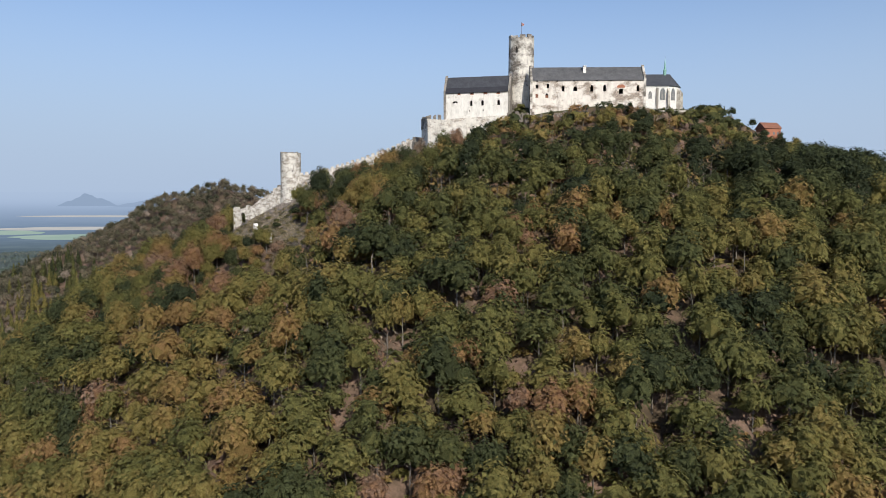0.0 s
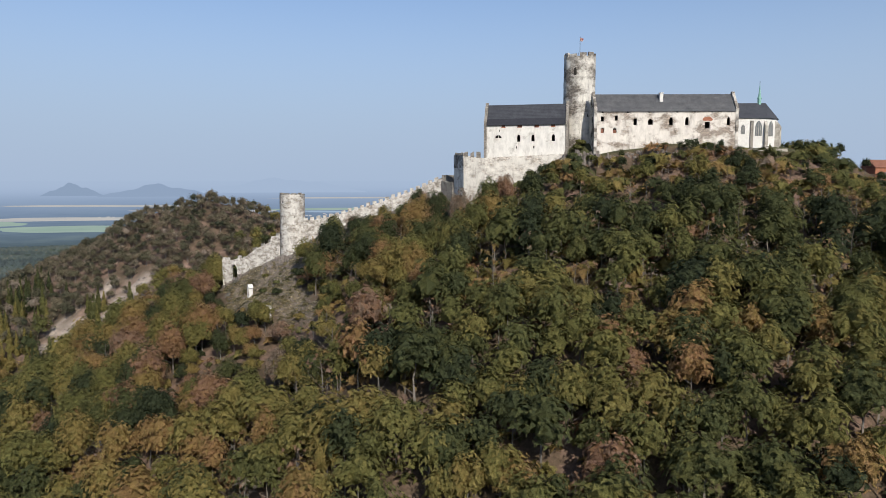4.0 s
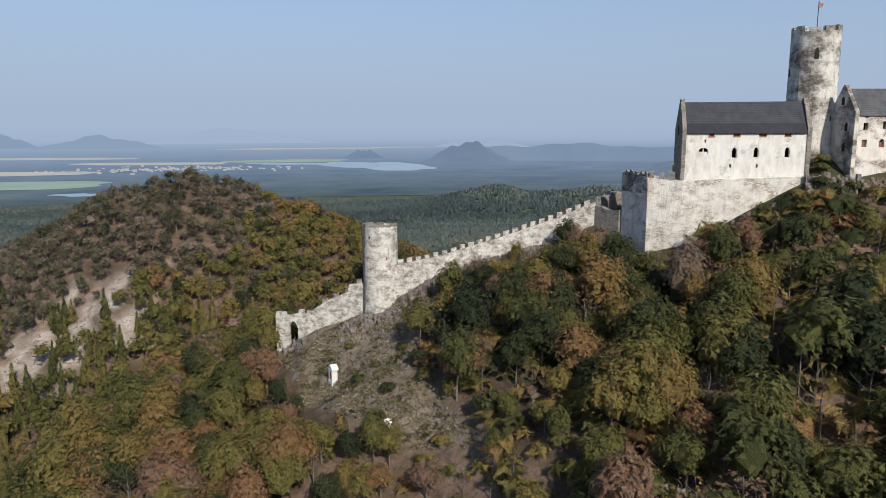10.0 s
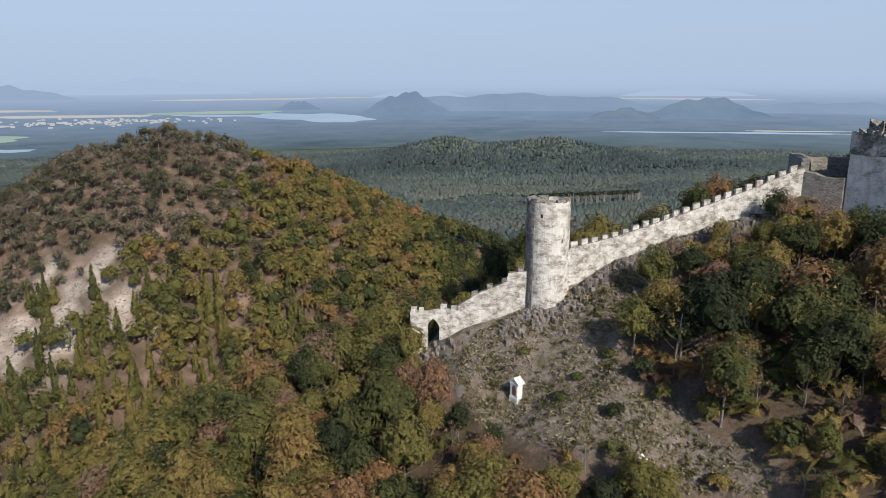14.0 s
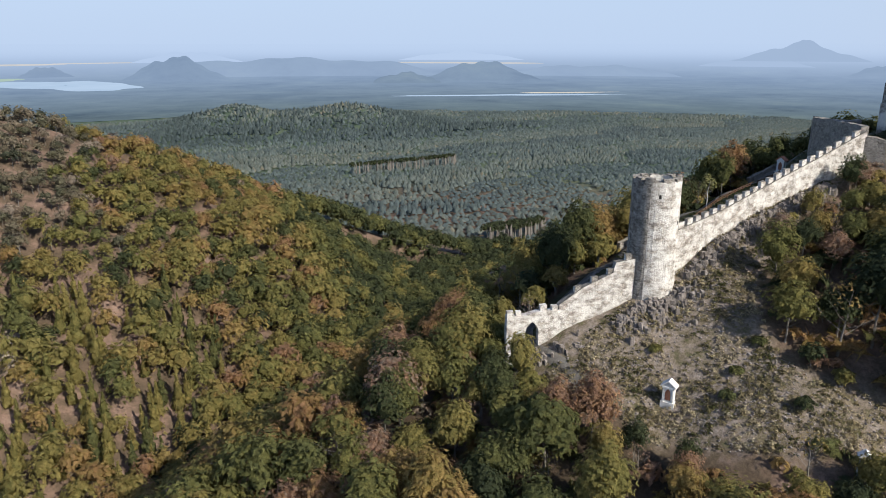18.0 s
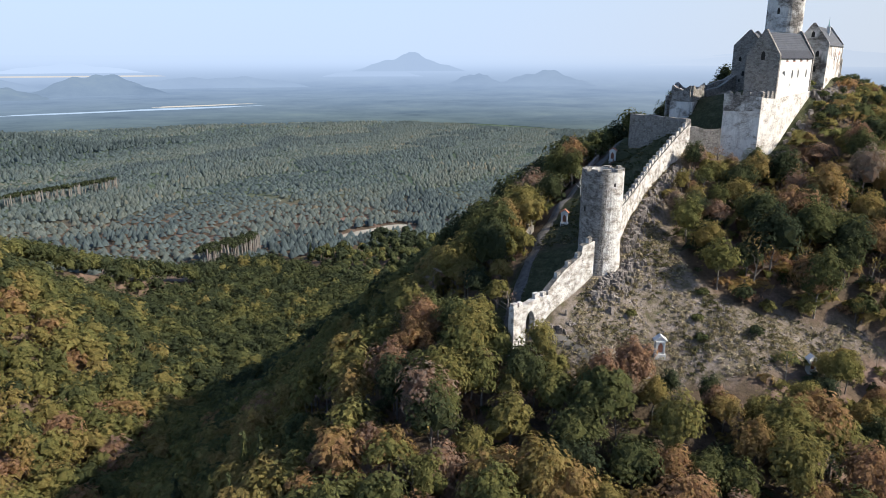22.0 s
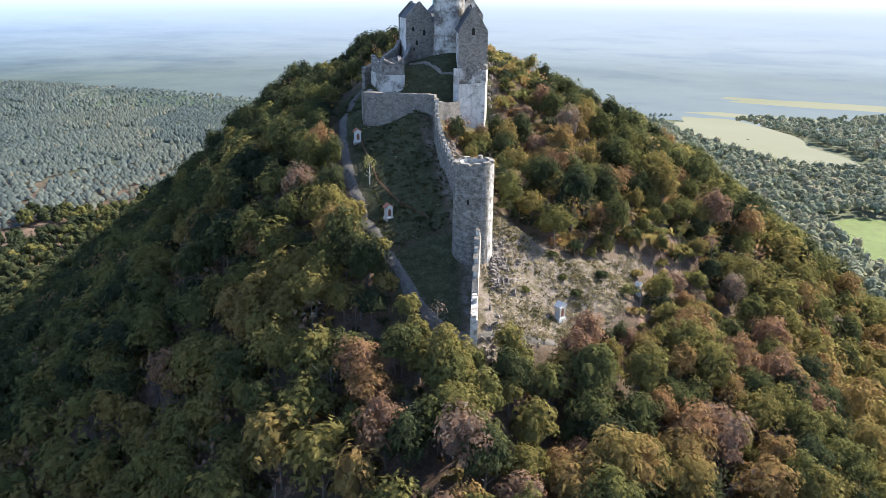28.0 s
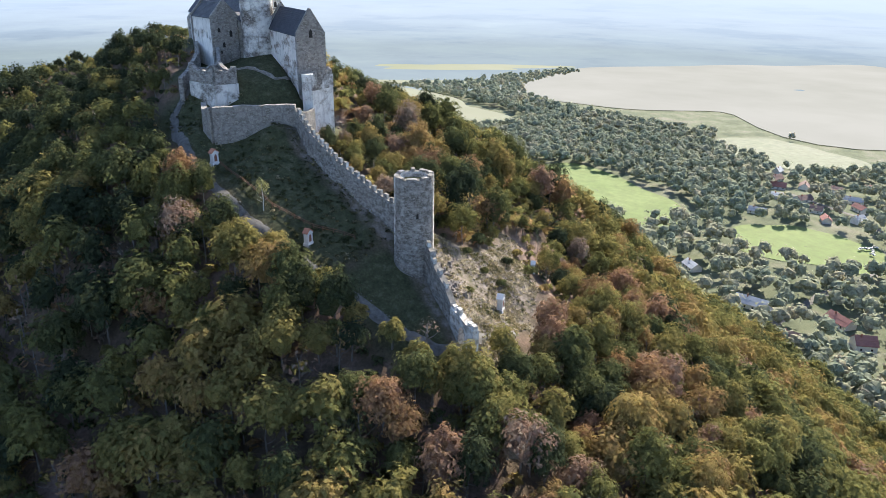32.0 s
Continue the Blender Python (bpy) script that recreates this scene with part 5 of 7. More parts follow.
ICO_F = np.array([(0, 11, 5), (0, 5, 1), (0, 1, 7), (0, 7, 10), (0, 10, 11), (1, 5, 9), (5, 11, 4), (11, 10, 2), (10, 7, 6), (7, 1, 8), (3, 9, 4), (3, 4, 2), (3, 2, 6), (3, 6, 8), (3, 8, 9), (4, 9, 5), (2, 4, 11), (6, 2, 10), (8, 6, 7), (9, 8, 1)])


def crown_cards(n, radius, height, base, size, seed, shape="round", core=4):
    """Leaf clumps of one crown, as small plates round uneven lobes: arrays of corners, three to a clump."""
    r = np.random.RandomState(seed)
    if shape == "cone":
        u = r.uniform(0, 1, n) ** 0.75
        z = base + (height - base) * (1 - u)
        a = r.uniform(0, 2 * math.pi, n)
        rad = radius * (0.06 + 0.94 * u) * r.uniform(0.55, 1.08, n) * (0.82 + 0.18 * np.sin(z * 4.0))
        c = np.stack([rad * np.cos(a), rad * np.sin(a), z], -1)
        nrm = np.stack([np.cos(a), np.sin(a), np.full(n, 0.55)], -1)
    else:
        # boughs fan out over a dome; each carries sprays that hang outwards
        k = 15
        mid = (base + height) / 2
        hv = (height - base) / 2
        up = 1 - 1.45 * (np.arange(k) + 0.5) / k + r.uniform(-0.08, 0.08, k)
        turn_ = np.arange(k) * 2.4 + r.uniform(-0.5, 0.5, k)
        ring_ = np.sqrt(np.clip(1 - up * up, 0.02, 1))
        lc = np.stack([ring_ * np.cos(turn_), ring_ * np.sin(turn_), up], -1) * r.uniform(0.5, 0.74, (k, 1))
        lr = r.uniform(0.27, 0.44, k)
        which = r.randint(0, k, n)
        d = r.normal(0, 1, (n, 3))
        d /= np.linalg.norm(d, axis=1)[:, None]
        d[:, 2] = np.where(d[:, 2] < -0.25, -d[:, 2], d[:, 2])
        p = lc[which] + d * lr[which][:, None] * r.uniform(0.7, 1.12, (n, 1))
        c = p * np.array([radius, radius, hv]) + np.array([0, 0, mid])
        nrm = d * 0.8 + p * 0.5 + np.array([0, 0, 0.35])
    nrm = nrm + r.normal(0, 0.25, (n, 3))
    nrm /= np.linalg.norm(nrm, axis=1)[:, None]
    out = np.stack([c[:, 0], c[:, 1], np.zeros(n)], -1)
    out = out / (np.linalg.norm(out, axis=1)[:, None] + 1e-6) + np.array([0, 0, -0.45]) + r.normal(0, 0.55, (n, 3))
    t = out - nrm * np.sum(out * nrm, axis=1)[:, None]
    t /= np.linalg.norm(t, axis=1)[:, None] + 1e-9
    b = np.cross(nrm, t)
    s = size * r.uniform(0.6, 1.3, (n, 1))
    w0, w1 = (r.uniform(0.42, 0.7, (n, 1)) for _ in range(2))
    q = [c + t * s * r.uniform(0.8, 1.2, (n, 1)) - nrm * s * 0.15, c - t * s * 0.5 + b * s * w0, c - t * s * 0.5 - b * s * w1 + nrm * s * r.uniform(-0.15, 0.15, (n, 1))]
    cards = np.stack(q, 1).reshape(-1, 3)
    if not core:
        return cards
    solid = []
    for k in range(core):
        if shape == "cone":
            u = (k + 0.5) / core
            mid_, rad_ = np.array([0, 0, base + (height - base) * u]), np.array([radius * 0.72 * (1.02 - u), radius * 0.72 * (1.02 - u), (height - base) / core * 0.75])
        else:
            mid_ = lc[(k * 4) % 15] * np.array([radius, radius, hv]) * 0.6 + np.array([0, 0, mid])
            rad_ = np.array([radius, radius, hv * 0.9]) * (lr[k] * 0.98 + 0.08)
        solid.append(mid_ + ICO * rad_ * r.uniform(0.75, 1.1, (12, 1)))
    solid = np.concatenate([sv[ICO_F].reshape(-1, 3) for sv in solid])
    return np.vstack([cards, solid])


def crown_mesh(name, cards, solid, mat, tone=None):
    """One crown as a mesh; solid: how many lumps its heart has."""
    return quads_mesh(name, cards, np.arange(len(cards), dtype=np.int32).reshape(-1, 3), mat, None, tone, plates(cards, len(cards) // 3 - solid * 20))


def limbs(height, radius, seed, count=9, sides=5, twigs=0, thick=0.22):
    """Trunk and limbs as tapered tubes: corners and quads."""
    r = random.Random(seed)
    V, F = [], []

    def tube(p, q, ra, rb):
        d = (q - p).normalized()
        a = d.orthogonal().normalized()
        b = d.cross(a)
        k = len(V)
        for c, rad in ((p, ra), (q, rb)):
            for i in range(sides):
                w = 2 * math.pi * i / sides
                V.append(tuple(c + (a * math.cos(w) + b * math.sin(w)) * rad))
        for i in range(sides):
            j = (i + 1) % sides
            F.append((k + i, k + j, k + sides + j, k + sides + i))
    spine = [Vector((0, 0, -0.8))]
    steps = 5
    for i in range(1, steps + 1):
        u = i / steps
        spine.append(Vector((r.uniform(-0.3, 0.3) * u, r.uniform(-0.3, 0.3) * u, height * 0.9 * u)))
    for i in range(steps):
        tube(spine[i], spine[i + 1], thick * (1 - 0.8 * i / steps), thick * (1 - 0.8 * (i + 1) / steps))
    for k in range(count):
        u = 0.3 + 0.62 * k / count
        i = min(steps - 1, int(u * steps))
        p = spine[i].lerp(spine[i + 1], u * steps - i)
        a = k * 2.4 + r.uniform(-0.5, 0.5)
        ln = radius * (1.05 - 0.5 * u) * r.uniform(0.7, 1.15)
        mid = p + Vector((math.cos(a) * ln * 0.55, math.sin(a) * ln * 0.55, ln * 0.35))
        q = mid + Vector((math.cos(a + 0.3) * ln * 0.45, math.sin(a + 0.3) * ln * 0.45, ln * r.uniform(0.3, 0.6)))
        rt = thick * 0.42 * (1.1 - u)
        tube(p, mid, rt, rt * 0.6)
        tube(mid, q, rt * 0.6, rt * 0.2)
        for w in range(twigs):
            b = a + r.uniform(-1.2, 1.2)
            e = mid.lerp(q, r.uniform(0, 0.9))
            tube(e, e + Vector((math.cos(b), math.sin(b), r.uniform(0.3, 1.2))) * ln * r.uniform(0.25, 0.5), rt * 0.35, rt * 0.12)
    return np.array(V), np.array(F)


def in_field(x, y, grow=0.0):
    hit = np.zeros(np.shape(x), bool)
    for cx, cy, rx, ry, c, s in FIELDS:
        lx, ly = (x - cx) * c + (y - cy) * s, -(x - cx) * s + (y - cy) * c
        hit |= (np.abs(lx / (rx + grow)) ** 2.6 + np.abs(ly / (ry + grow)) ** 2.6) < 1.0
    return hit


def scatter(x0, x1, y0, y1, step, seed, jitter=0.45):
    r = np.random.RandomState(seed)
    gx, gy = np.meshgrid(np.arange(x0, x1, step), np.arange(y0, y1, step))
    gx = gx + (np.arange(gx.shape[0]) % 2)[:, None] * step / 2
    return (gx + r.uniform(-jitter, jitter, gx.shape) * step).ravel(), (gy + r.uniform(-jitter, jitter, gy.shape) * step).ravel()


WAY = [(-88, 300), (-88.5, 312), (-90.2, 320), (-87, 325), (-76, 328.5), (-60, 332), (-44, 335), (-26, 336), (-4, 335.5), (12, 333), (22, 329), (28, 318)]


def path_distance(x, y):
    d = np.full(np.shape(x), 1e9)
    for (ax, ay), (bx2, by2) in zip(WAY[:-1], WAY[1:]):
        u = np.clip(((x - ax) * (bx2 - ax) + (y - ay) * (by2 - ay)) / ((bx2 - ax) ** 2 + (by2 - ay) ** 2), 0, 1)
        d = np.minimum(d, np.hypot(x - ax - u * (bx2 - ax), y - ay - u * (by2 - ay)))
    return d


def clear_of(x, y):
    """Places where trees may stand: not on the open slope, in the castle, on the ways, in gaps of the wood."""
    ok = bare_mask(x, y) < 0.3
    ok &= ~((x > -10) & (x < 103) & (y > 279 + np.interp(x, [-10, 5, 30, 103], [10, 6, -3, -3])) & (y < np.where(x > 50, 299, 322)))
    ok &= np.hypot((x + 80.5) / 8.5, (y - 292) / 9) > 1
    ok &= path_distance(x, y) > 3.6
    ok &= ~((x > 120) & (x < 147) & (y > 290) & (y < 306))
    ok &= np.hypot(x - TW[0], y - TW[1]) > 9
    ok &= ~((x > -96) & (x < -82) & (y > 302) & (y < 327))
    return ok


def tones(x, y, r):
    """Leaf tone of a tree: patches of like trees, some turned to ochre and rust."""
    t = 0.465 + 0.08 * lump(x, y, 150, 31) + 0.09 * lump(x, y, 60, 32) + r.normal(0, 0.085, np.shape(x))
    t = np.where(r.uniform(0, 1, np.shape(x)) < 0.10, r.uniform(0.62, 0.9, np.shape(x)), t)
    t = np.where(r.uniform(0, 1, np.shape(x)) < 0.12, r.uniform(0.08, 0.24, np.shape(x)), t)
    t = t - 0.30 * smooth(-48, -22, x) * smooth(185, 235, y) - 0.06 * smooth(20, 60, x)
    t = t + 0.09 * smooth(325, 345, y) * smooth(440, 420, y)
    return np.clip(t, 0.03, 0.96)


def forest(name, label, x, y, z, tone, templates, size, seed, trunks=None, leaf=None, solid=0):
    """One mesh of many trees: each a turned, scaled copy of one of the templates (corner arrays, three to a clump)."""
    r = np.random.RandomState(seed)
    which = r.randint(0, len(templates), len(x))
    V, T, I, U = [], [], [], []
    for k, tp in enumerate(templates):
        m = np.where(which == k)[0]
        if not len(m):
            continue
        a = r.uniform(0, 6.28, len(m))
        s = size[m]
        wide = s * r.uniform(0.85, 1.15, len(m))
        c, sn = np.cos(a) * wide, np.sin(a) * wide
        P = np.empty((len(m), len(tp), 3), np.float32)
        P[:, :, 0] = c[:, None] * tp[None, :, 0] - sn[:, None] * tp[None, :, 1] + x[m][:, None]
        P[:, :, 1] = sn[:, None] * tp[None, :, 0] + c[:, None] * tp[None, :, 1] + y[m][:, None]
        P[:, :, 2] = s[:, None] * tp[None, :, 2] + z[m][:, None]
        V.append(P.reshape(-1, 3))
        T.append(np.repeat(tone[m], len(tp)))
        U.append(np.tile(plates(tp, len(tp) // 3 - solid * 20), (len(m), 1)))
        I.append(np.zeros(len(m) * len(tp) // 3, np.int32))
        if trunks is not None:
            tv, tf = trunks[k % len(trunks)]
            q = tv[np.concatenate([tf[:, [0, 1, 2]], tf[:, [0, 2, 3]]])].reshape(-1, 3)
            P = np.empty((len(m), len(q), 3), np.float32)
            P[:, :, 0] = c[:, None] * q[None, :, 0] - sn[:, None] * q[None, :, 1] + x[m][:, None]
            P[:, :, 1] = sn[:, None] * q[None, :, 0] + c[:, None] * q[None, :, 1] + y[m][:, None]
            P[:, :, 2] = s[:, None] * q[None, :, 2] + z[m][:, None]
            V.append(P.reshape(-1, 3))
            T.append(np.repeat(tone[m], len(q)))
            U.append(np.full((len(m) * len(q), 2), 1 / 3))
            I.append(np.ones(len(m) * len(q) // 3, np.int32))
    V = np.vstack(V)
    me = quads_mesh(name, V, np.arange(len(V), dtype=np.int32).reshape(-1, 3), [leaf or M_leaf, M_bark], np.concatenate(I), np.concatenate(T), np.vstack(U))
    return tagged(new(name, me), label, "forest", kind="stuff")


# wood on the castle hill
rs = np.random.RandomState(77)
hx, hy = scatter(-430, 330, 55, 470, 6.1, 5)
hz = land(hx, hy)
h1 = ridge(hx, hy, RIDGE, 0.60, 0.84, 30.0)
gap = lump(hx, hy, 55, 41) + 0.6 * lump(hx, hy, 19, 42)
on_hill = (h1 > 128) & clear_of(hx, hy) & ((gap > -1.9) | (hy > 330))
hx, hy, hz = hx[on_hill], hy[on_hill], hz[on_hill]
hs = rs.uniform(0.85, 1.38, len(hx)) * (1 - 0.36 * smooth(255, 285, hz))
wall_y = np.interp(hx, [-97, -67, -12, 0, 30, 100], [321, 312, 309, 296, 284, 284])
hs *= 1 - (0.3 + 0.24 * smooth(-5, 12, hx)) * smooth(30, 10, np.abs(wall_y - hy)) * smooth(-125, -105, hx) * smooth(130, 105, hx) * (hy < wall_y + 3)
hs *= 1 - 0.45 * smooth(96, 112, hx) * smooth(262, 275, hz)
hs *= 1 - 0.42 * smooth(19, 10, np.hypot(hx + 81, hy - 287))
hs *= 1 - 0.45 * smooth(1.25, 0.85, np.hypot((hx + 60) / 30, (hy - 252) / 17))
htone = tones(hx, hy, rs)
near = (hx > -150) & (hx < 40) & (hy > 225) & (hy < 350) & (np.hypot(hx + 62, hy - 290) < 74)
MID = [crown_cards(440, 5.2, 12.4, 0.7, 0.78, 100 + k, core=3) for k in range(7)] + [crown_cards(400, 4.5, 14.0, 1.0, 0.76, 110 + k, core=3) for k in range(3)]
ux, uy = scatter(-300, 220, 70, 440, 4.3, 6)
uz = land(ux, uy)
ok = clear_of(ux, uy) & (uz > 150)
ux, uy, uz = ux[ok], uy[ok], uz[ok]
SCRUB = [crown_cards(26, 2.2, 2.6, 0.0, 1.25, 170 + k, core=0) for k in range(4)]
forest("undergrowth", "low brown and olive scrub under the trees", ux, uy, uz - 0.2, np.clip(0.42 + 0.2 * lump(ux, uy, 40, 43) + rs.normal(0, 0.2, len(ux)), 0.05, 1.0), SCRUB, rs.uniform(0.5, 1.25, len(ux)) * (1 + 0.75 * smooth(-60, -40, ux) * smooth(125, 105, ux) * smooth(205, 225, uy) * smooth(300, 292, uy)), 308)
MID_TRUNK = [limbs(9.5, 3.0, 200 + k, 2, 3) for k in range(3)]
far_pick = ~near
conif = far_pick & (lump(hx, hy, 120, 51) + rs.normal(0, 0.5, len(hx)) > 1.5) & (hx < -60)
broad = far_pick & ~conif
steep = smooth(-60, -40, hx) * smooth(125, 105, hx) * smooth(205, 225, hy) * smooth(330, 300, hy)
bare = broad & (rs.uniform(0, 1, len(hx)) < 0.06 + 0.36 * steep + 0.16 * smooth(325, 345, hy))
broad &= ~bare
foot = broad & ((hx > 195) | (hy < 118) | (hx < -310) | (hy > 400))
broad &= ~foot
forest("hillside_wood", "mixed autumn wood of green and ochre trees covering the castle hill", hx[broad], hy[broad], hz[broad], htone[broad], MID, hs[broad], 301, MID_TRUNK, None, 3)
CON = [crown_cards(110, 2.3, 15.5, 1.0, 1.1, 130 + k, "cone") for k in range(4)]
forest("conifer_wood", "dark conifers among the broadleaf trees", hx[conif], hy[conif], hz[conif], np.clip(htone[conif] * 0.35, 0.02, 0.3), CON, hs[conif], 302, None, None, 4)
BARE_T = [limbs(10, 3.0, 220 + k, 9, 3, 4, 0.2) for k in range(4)]
THIN = [crown_cards(22, 3.2, 10.5, 2.5, 0.8, 140 + k, core=0) for k in range(3)]
forest("bare_trees", "half-bare grey trees with thin leaves", hx[bare], hy[bare], hz[bare], rs.uniform(0.6, 1.0, bare.sum()), THIN, hs[bare], 303, BARE_T)

# single trees round the tower, the gate and the wall
KINDS = []
for k in range(8):
    tall = k >= 5
    cards = crown_cards(1300, 4.2 if tall else 5.1, 13.4 if tall else 11.4, 0.8, 0.5, 400 + k, core=6)
    crown = crown_mesh("crown", cards, 6, M_leaf_tree)
    tv, tf = limbs(10.0, 3.2, 420 + k, 8, 5)
    KINDS.append((crown, quads_mesh("trunk", tv, tf, M_bark)))
BARES = []
for k in range(3):
    tv, tf = limbs(9.5, 3.6, 440 + k, 11, 4, 5, 0.2)
    cards = crown_cards(90, 3.4, 10.5, 3.0, 0.4, 445 + k, core=0)
    BARES.append((crown_mesh("thin_leaves", cards, 0, M_leaf_tree), quads_mesh("trunk", tv, tf, M_bark)))
singles = np.where(near)[0]
first = {}
for c, i in enumerate(singles):
    leafless = rs.uniform() < 0.20 + 0.12 * (hy[i] > 325)
    key = ("bare", c % 3) if leafless else ("leafy", c % 8)
    s = float(hs[i])
    m = pose(hx[i], hy[i], hz[i], rs.uniform(-4, 4), rs.uniform(-4, 4), rs.uniform(0, 360)) @ Matrix.Scale(s, 4)
    if key in first:
        copy_thing(first[key], m @ Matrix.Scale(1 / first[key].scale[0], 4))
        continue
    crown, trunk = BARES[key[1]] if leafless else KINDS[key[1]]
    t = root("bare_tree" if leafless else "tree", m, "half-bare grey tree with thin branches on the slope" if leafless else "autumn broadleaf tree on the castle slope", "tree", "trees on the slope")
    part("trunk", trunk, t)
    part("crown", crown, t)
    first[key] = t

# wood on the neighbouring hill, in the saddle and at the foot
parts_ = [scatter(-640, 190, 430, 720, 7.0, 11), scatter(60, 640, 400, 900, 8.8, 12), scatter(-260, 760, -420, 75, 10.4, 13), scatter(160, 760, -800, -420, 12.5, 16), scatter(-420, -60, 60, 330, 8.0, 17), scatter(330, 700, -60, 420, 9.5, 14), scatter(-700, -380, 150, 470, 8.5, 15)]
wx, wy = np.concatenate([p[0] for p in parts_]), np.concatenate([p[1] for p in parts_])
wz = land(wx, wy)
h1 = ridge(wx, wy, RIDGE, 0.60, 0.84, 30.0)
inside = (wx > -430) & (wx < 330) & (wy > 55) & (wy < 470) & (h1 > 128)
HOMES = [(-31, 12), (25, -14), (-73, -6), (-92, 14), (-62, 38), (52, -172), (5, -196), (56, -288), (12, -275), (34, -300), (70, -268), (24, -218), (-14, -214), (40, -240), (-2, -250), (88, -290), (62, -232), (-40, -240), (20, -330), (-30, -280), (95, -325)]
yard = np.zeros(len(wx), bool)
for ax_, ay_ in HOMES:
    yard |= (np.hypot(wx - ax_, wy - ay_) < 13) | (np.hypot((wx - ax_ + 5), (wy - ay_ - 13)) < 11)
village = yard | (np.hypot((wx + 20) / 130, (wy + 60) / 150) < 1) & (rs.uniform(0, 1, len(wx)) < 0.22)
scree = scree_mask(wx, wy) > 0.35
outer = (wx > 60) & (wy > 330) & (np.hypot(wx - 100, wy - 330) > 365 + 30 * lump(wx, wy, 130, 62))
ok = ~outer & ~inside & ~in_field(wx, wy, 4) & ~village & ~scree
wx, wy, wz = wx[ok], wy[ok], wz[ok]
ws = rs.uniform(0.9, 1.4, len(wx)) * np.where(wy < 80, 1.25, 1.0) * np.where((wy > 430) & (wz > 200), 0.8, 1.0)
ws *= np.where(wy > 430, 1.12, 1.0)
wt = tones(wx, wy, rs)
conif = (lump(wx, wy, 150, 51) + rs.normal(0, 0.6, len(wx)) > np.where(wy > 430, 1.75, 1.2)) & (wy > 100) & (wz < 225)
larch = (rs.uniform(0, 1, len(wx)) < 0.62 * smooth(560, 520, wy + 14 * lump(wx, wy, 60, 65)) * smooth(-95, -125, wx)) & (wy > 380) & (wz < 205)
conif = conif | larch
LOW = [crown_cards(105, 4.9, 10.5, 0.4, 1.25, 500 + k, core=2) for k in range(6)]
FARLOW = [crown_cards(18, 4.9, 10.5, 0.3, 1.1, 530 + k, core=5) for k in range(6)]
FOOT = [crown_cards(170, 5.3, 12.0, 0.6, 1.15, 520 + k, core=2) for k in range(6)]
LOWC = [crown_cards(80, 3.3, 11.5, 0.2, 1.0, 510 + k, "cone", 3) for k in range(4)]
close = ~conif & (np.hypot(wx + 150, wy - 350) < 215)
south = ~conif & ~close & (wy < 140)
rest = ~conif & ~close & ~south
forest("hillside_wood", "mixed autumn wood on the lower castle hill", hx[foot], hy[foot], hz[foot], htone[foot], FOOT, hs[foot], 309, None, None, 2)
forest("saddle_wood", "autumn wood in the saddle between the hills", wx[close], wy[close], wz[close], wt[close], FOOT, ws[close], 306, None, None, 2)
dull = rest & (wy > 470) & (wy < 760) & (wx < -165 + 0.35 * (wz - 210) + rs.normal(0, 14, len(wx))) & (wz > 150)
# grey-brown half-bare trees, with some haze mixed into the leaf colour
M_leaf_dull = foliage("sparse_grey_leaves", "tone", [(0.0, (0.07, 0.078, 0.055)), (0.3, (0.13, 0.125, 0.085)), (0.6, (0.20, 0.17, 0.125)), (1.0, (0.29, 0.24, 0.20))], 0.45, 2.6)
seen_ = rest & ~dull & (wx < 190) & (wy > 400)
away = rest & ~dull & ~seen_
forest("surrounding_wood", "autumn wood on the flank of the neighbouring hill", wx[seen_], wy[seen_], wz[seen_], wt[seen_] + 0.05, LOW, ws[seen_] * 1.12, 304, None, None, 2)
forest("surrounding_wood", "autumn wood on the outer foot slopes", wx[away], wy[away], wz[away], wt[away], FARLOW, ws[away], 311, None, None, 5)
forest("dry_hill_wood", "sparse grey-brown wood on the neighbouring hill", wx[dull], wy[dull], wz[dull], np.clip(wt[dull] + rs.normal(0, 0.15, dull.sum()), 0, 1), LOW, ws[dull] * 0.85, 310, MID_TRUNK, M_leaf_dull, 2)
# leaf colours lifted well above real leaves to paint the valley haze
M_leaf_low = foliage("haze_pale_valley_leaves", "tone", [(0.0, (0.21, 0.24, 0.175)), (0.4, (0.285, 0.295, 0.20)), (0.7, (0.34, 0.32, 0.22)), (1.0, (0.385, 0.325, 0.225))], 0.3, 0.9, 0.25, 0.35)
forest("village_wood", "valley trees round the village, grey-green with painted haze", wx[south], wy[south], wz[south], wt[south], FARLOW, ws[south], 307, None, M_leaf_low, 5)
forest("surrounding_conifers", "dark conifers on the foot slopes", wx[conif], wy[conif], wz[conif], np.where(larch[conif], np.clip(wt[conif] - 0.04, 0.26, 0.52), np.clip(wt[conif] * 0.4, 0.02, 0.3)), LOWC, ws[conif], 305, None, None, 3)

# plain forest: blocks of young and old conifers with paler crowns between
# pale blue-green base colours carry the haze over the plain
M_plain = foliage("haze_tinted_conifers", "tone", [(0.0, (0.08, 0.104, 0.102)), (0.16, (0.115, 0.146, 0.15)), (0.35, (0.145, 0.178, 0.17)), (0.7, (0.19, 0.208, 0.178)), (1.0, (0.27, 0.235, 0.165))], 0, 0.9, 0.3)
px, py = (np.concatenate(q) for q in zip(scatter(190, 1100, 330, 720, 6.6, 25), scatter(-900, 1600, 720, 1500, 7.8, 21), scatter(-1300, 1900, 1500, 2250, 11, 22), scatter(600, 1700, -300, 720, 11, 23)))
edge = np.interp(np.arctan2(py - FAR_C[1], px - FAR_C[0]) % (2 * math.pi), ba, near_edge)
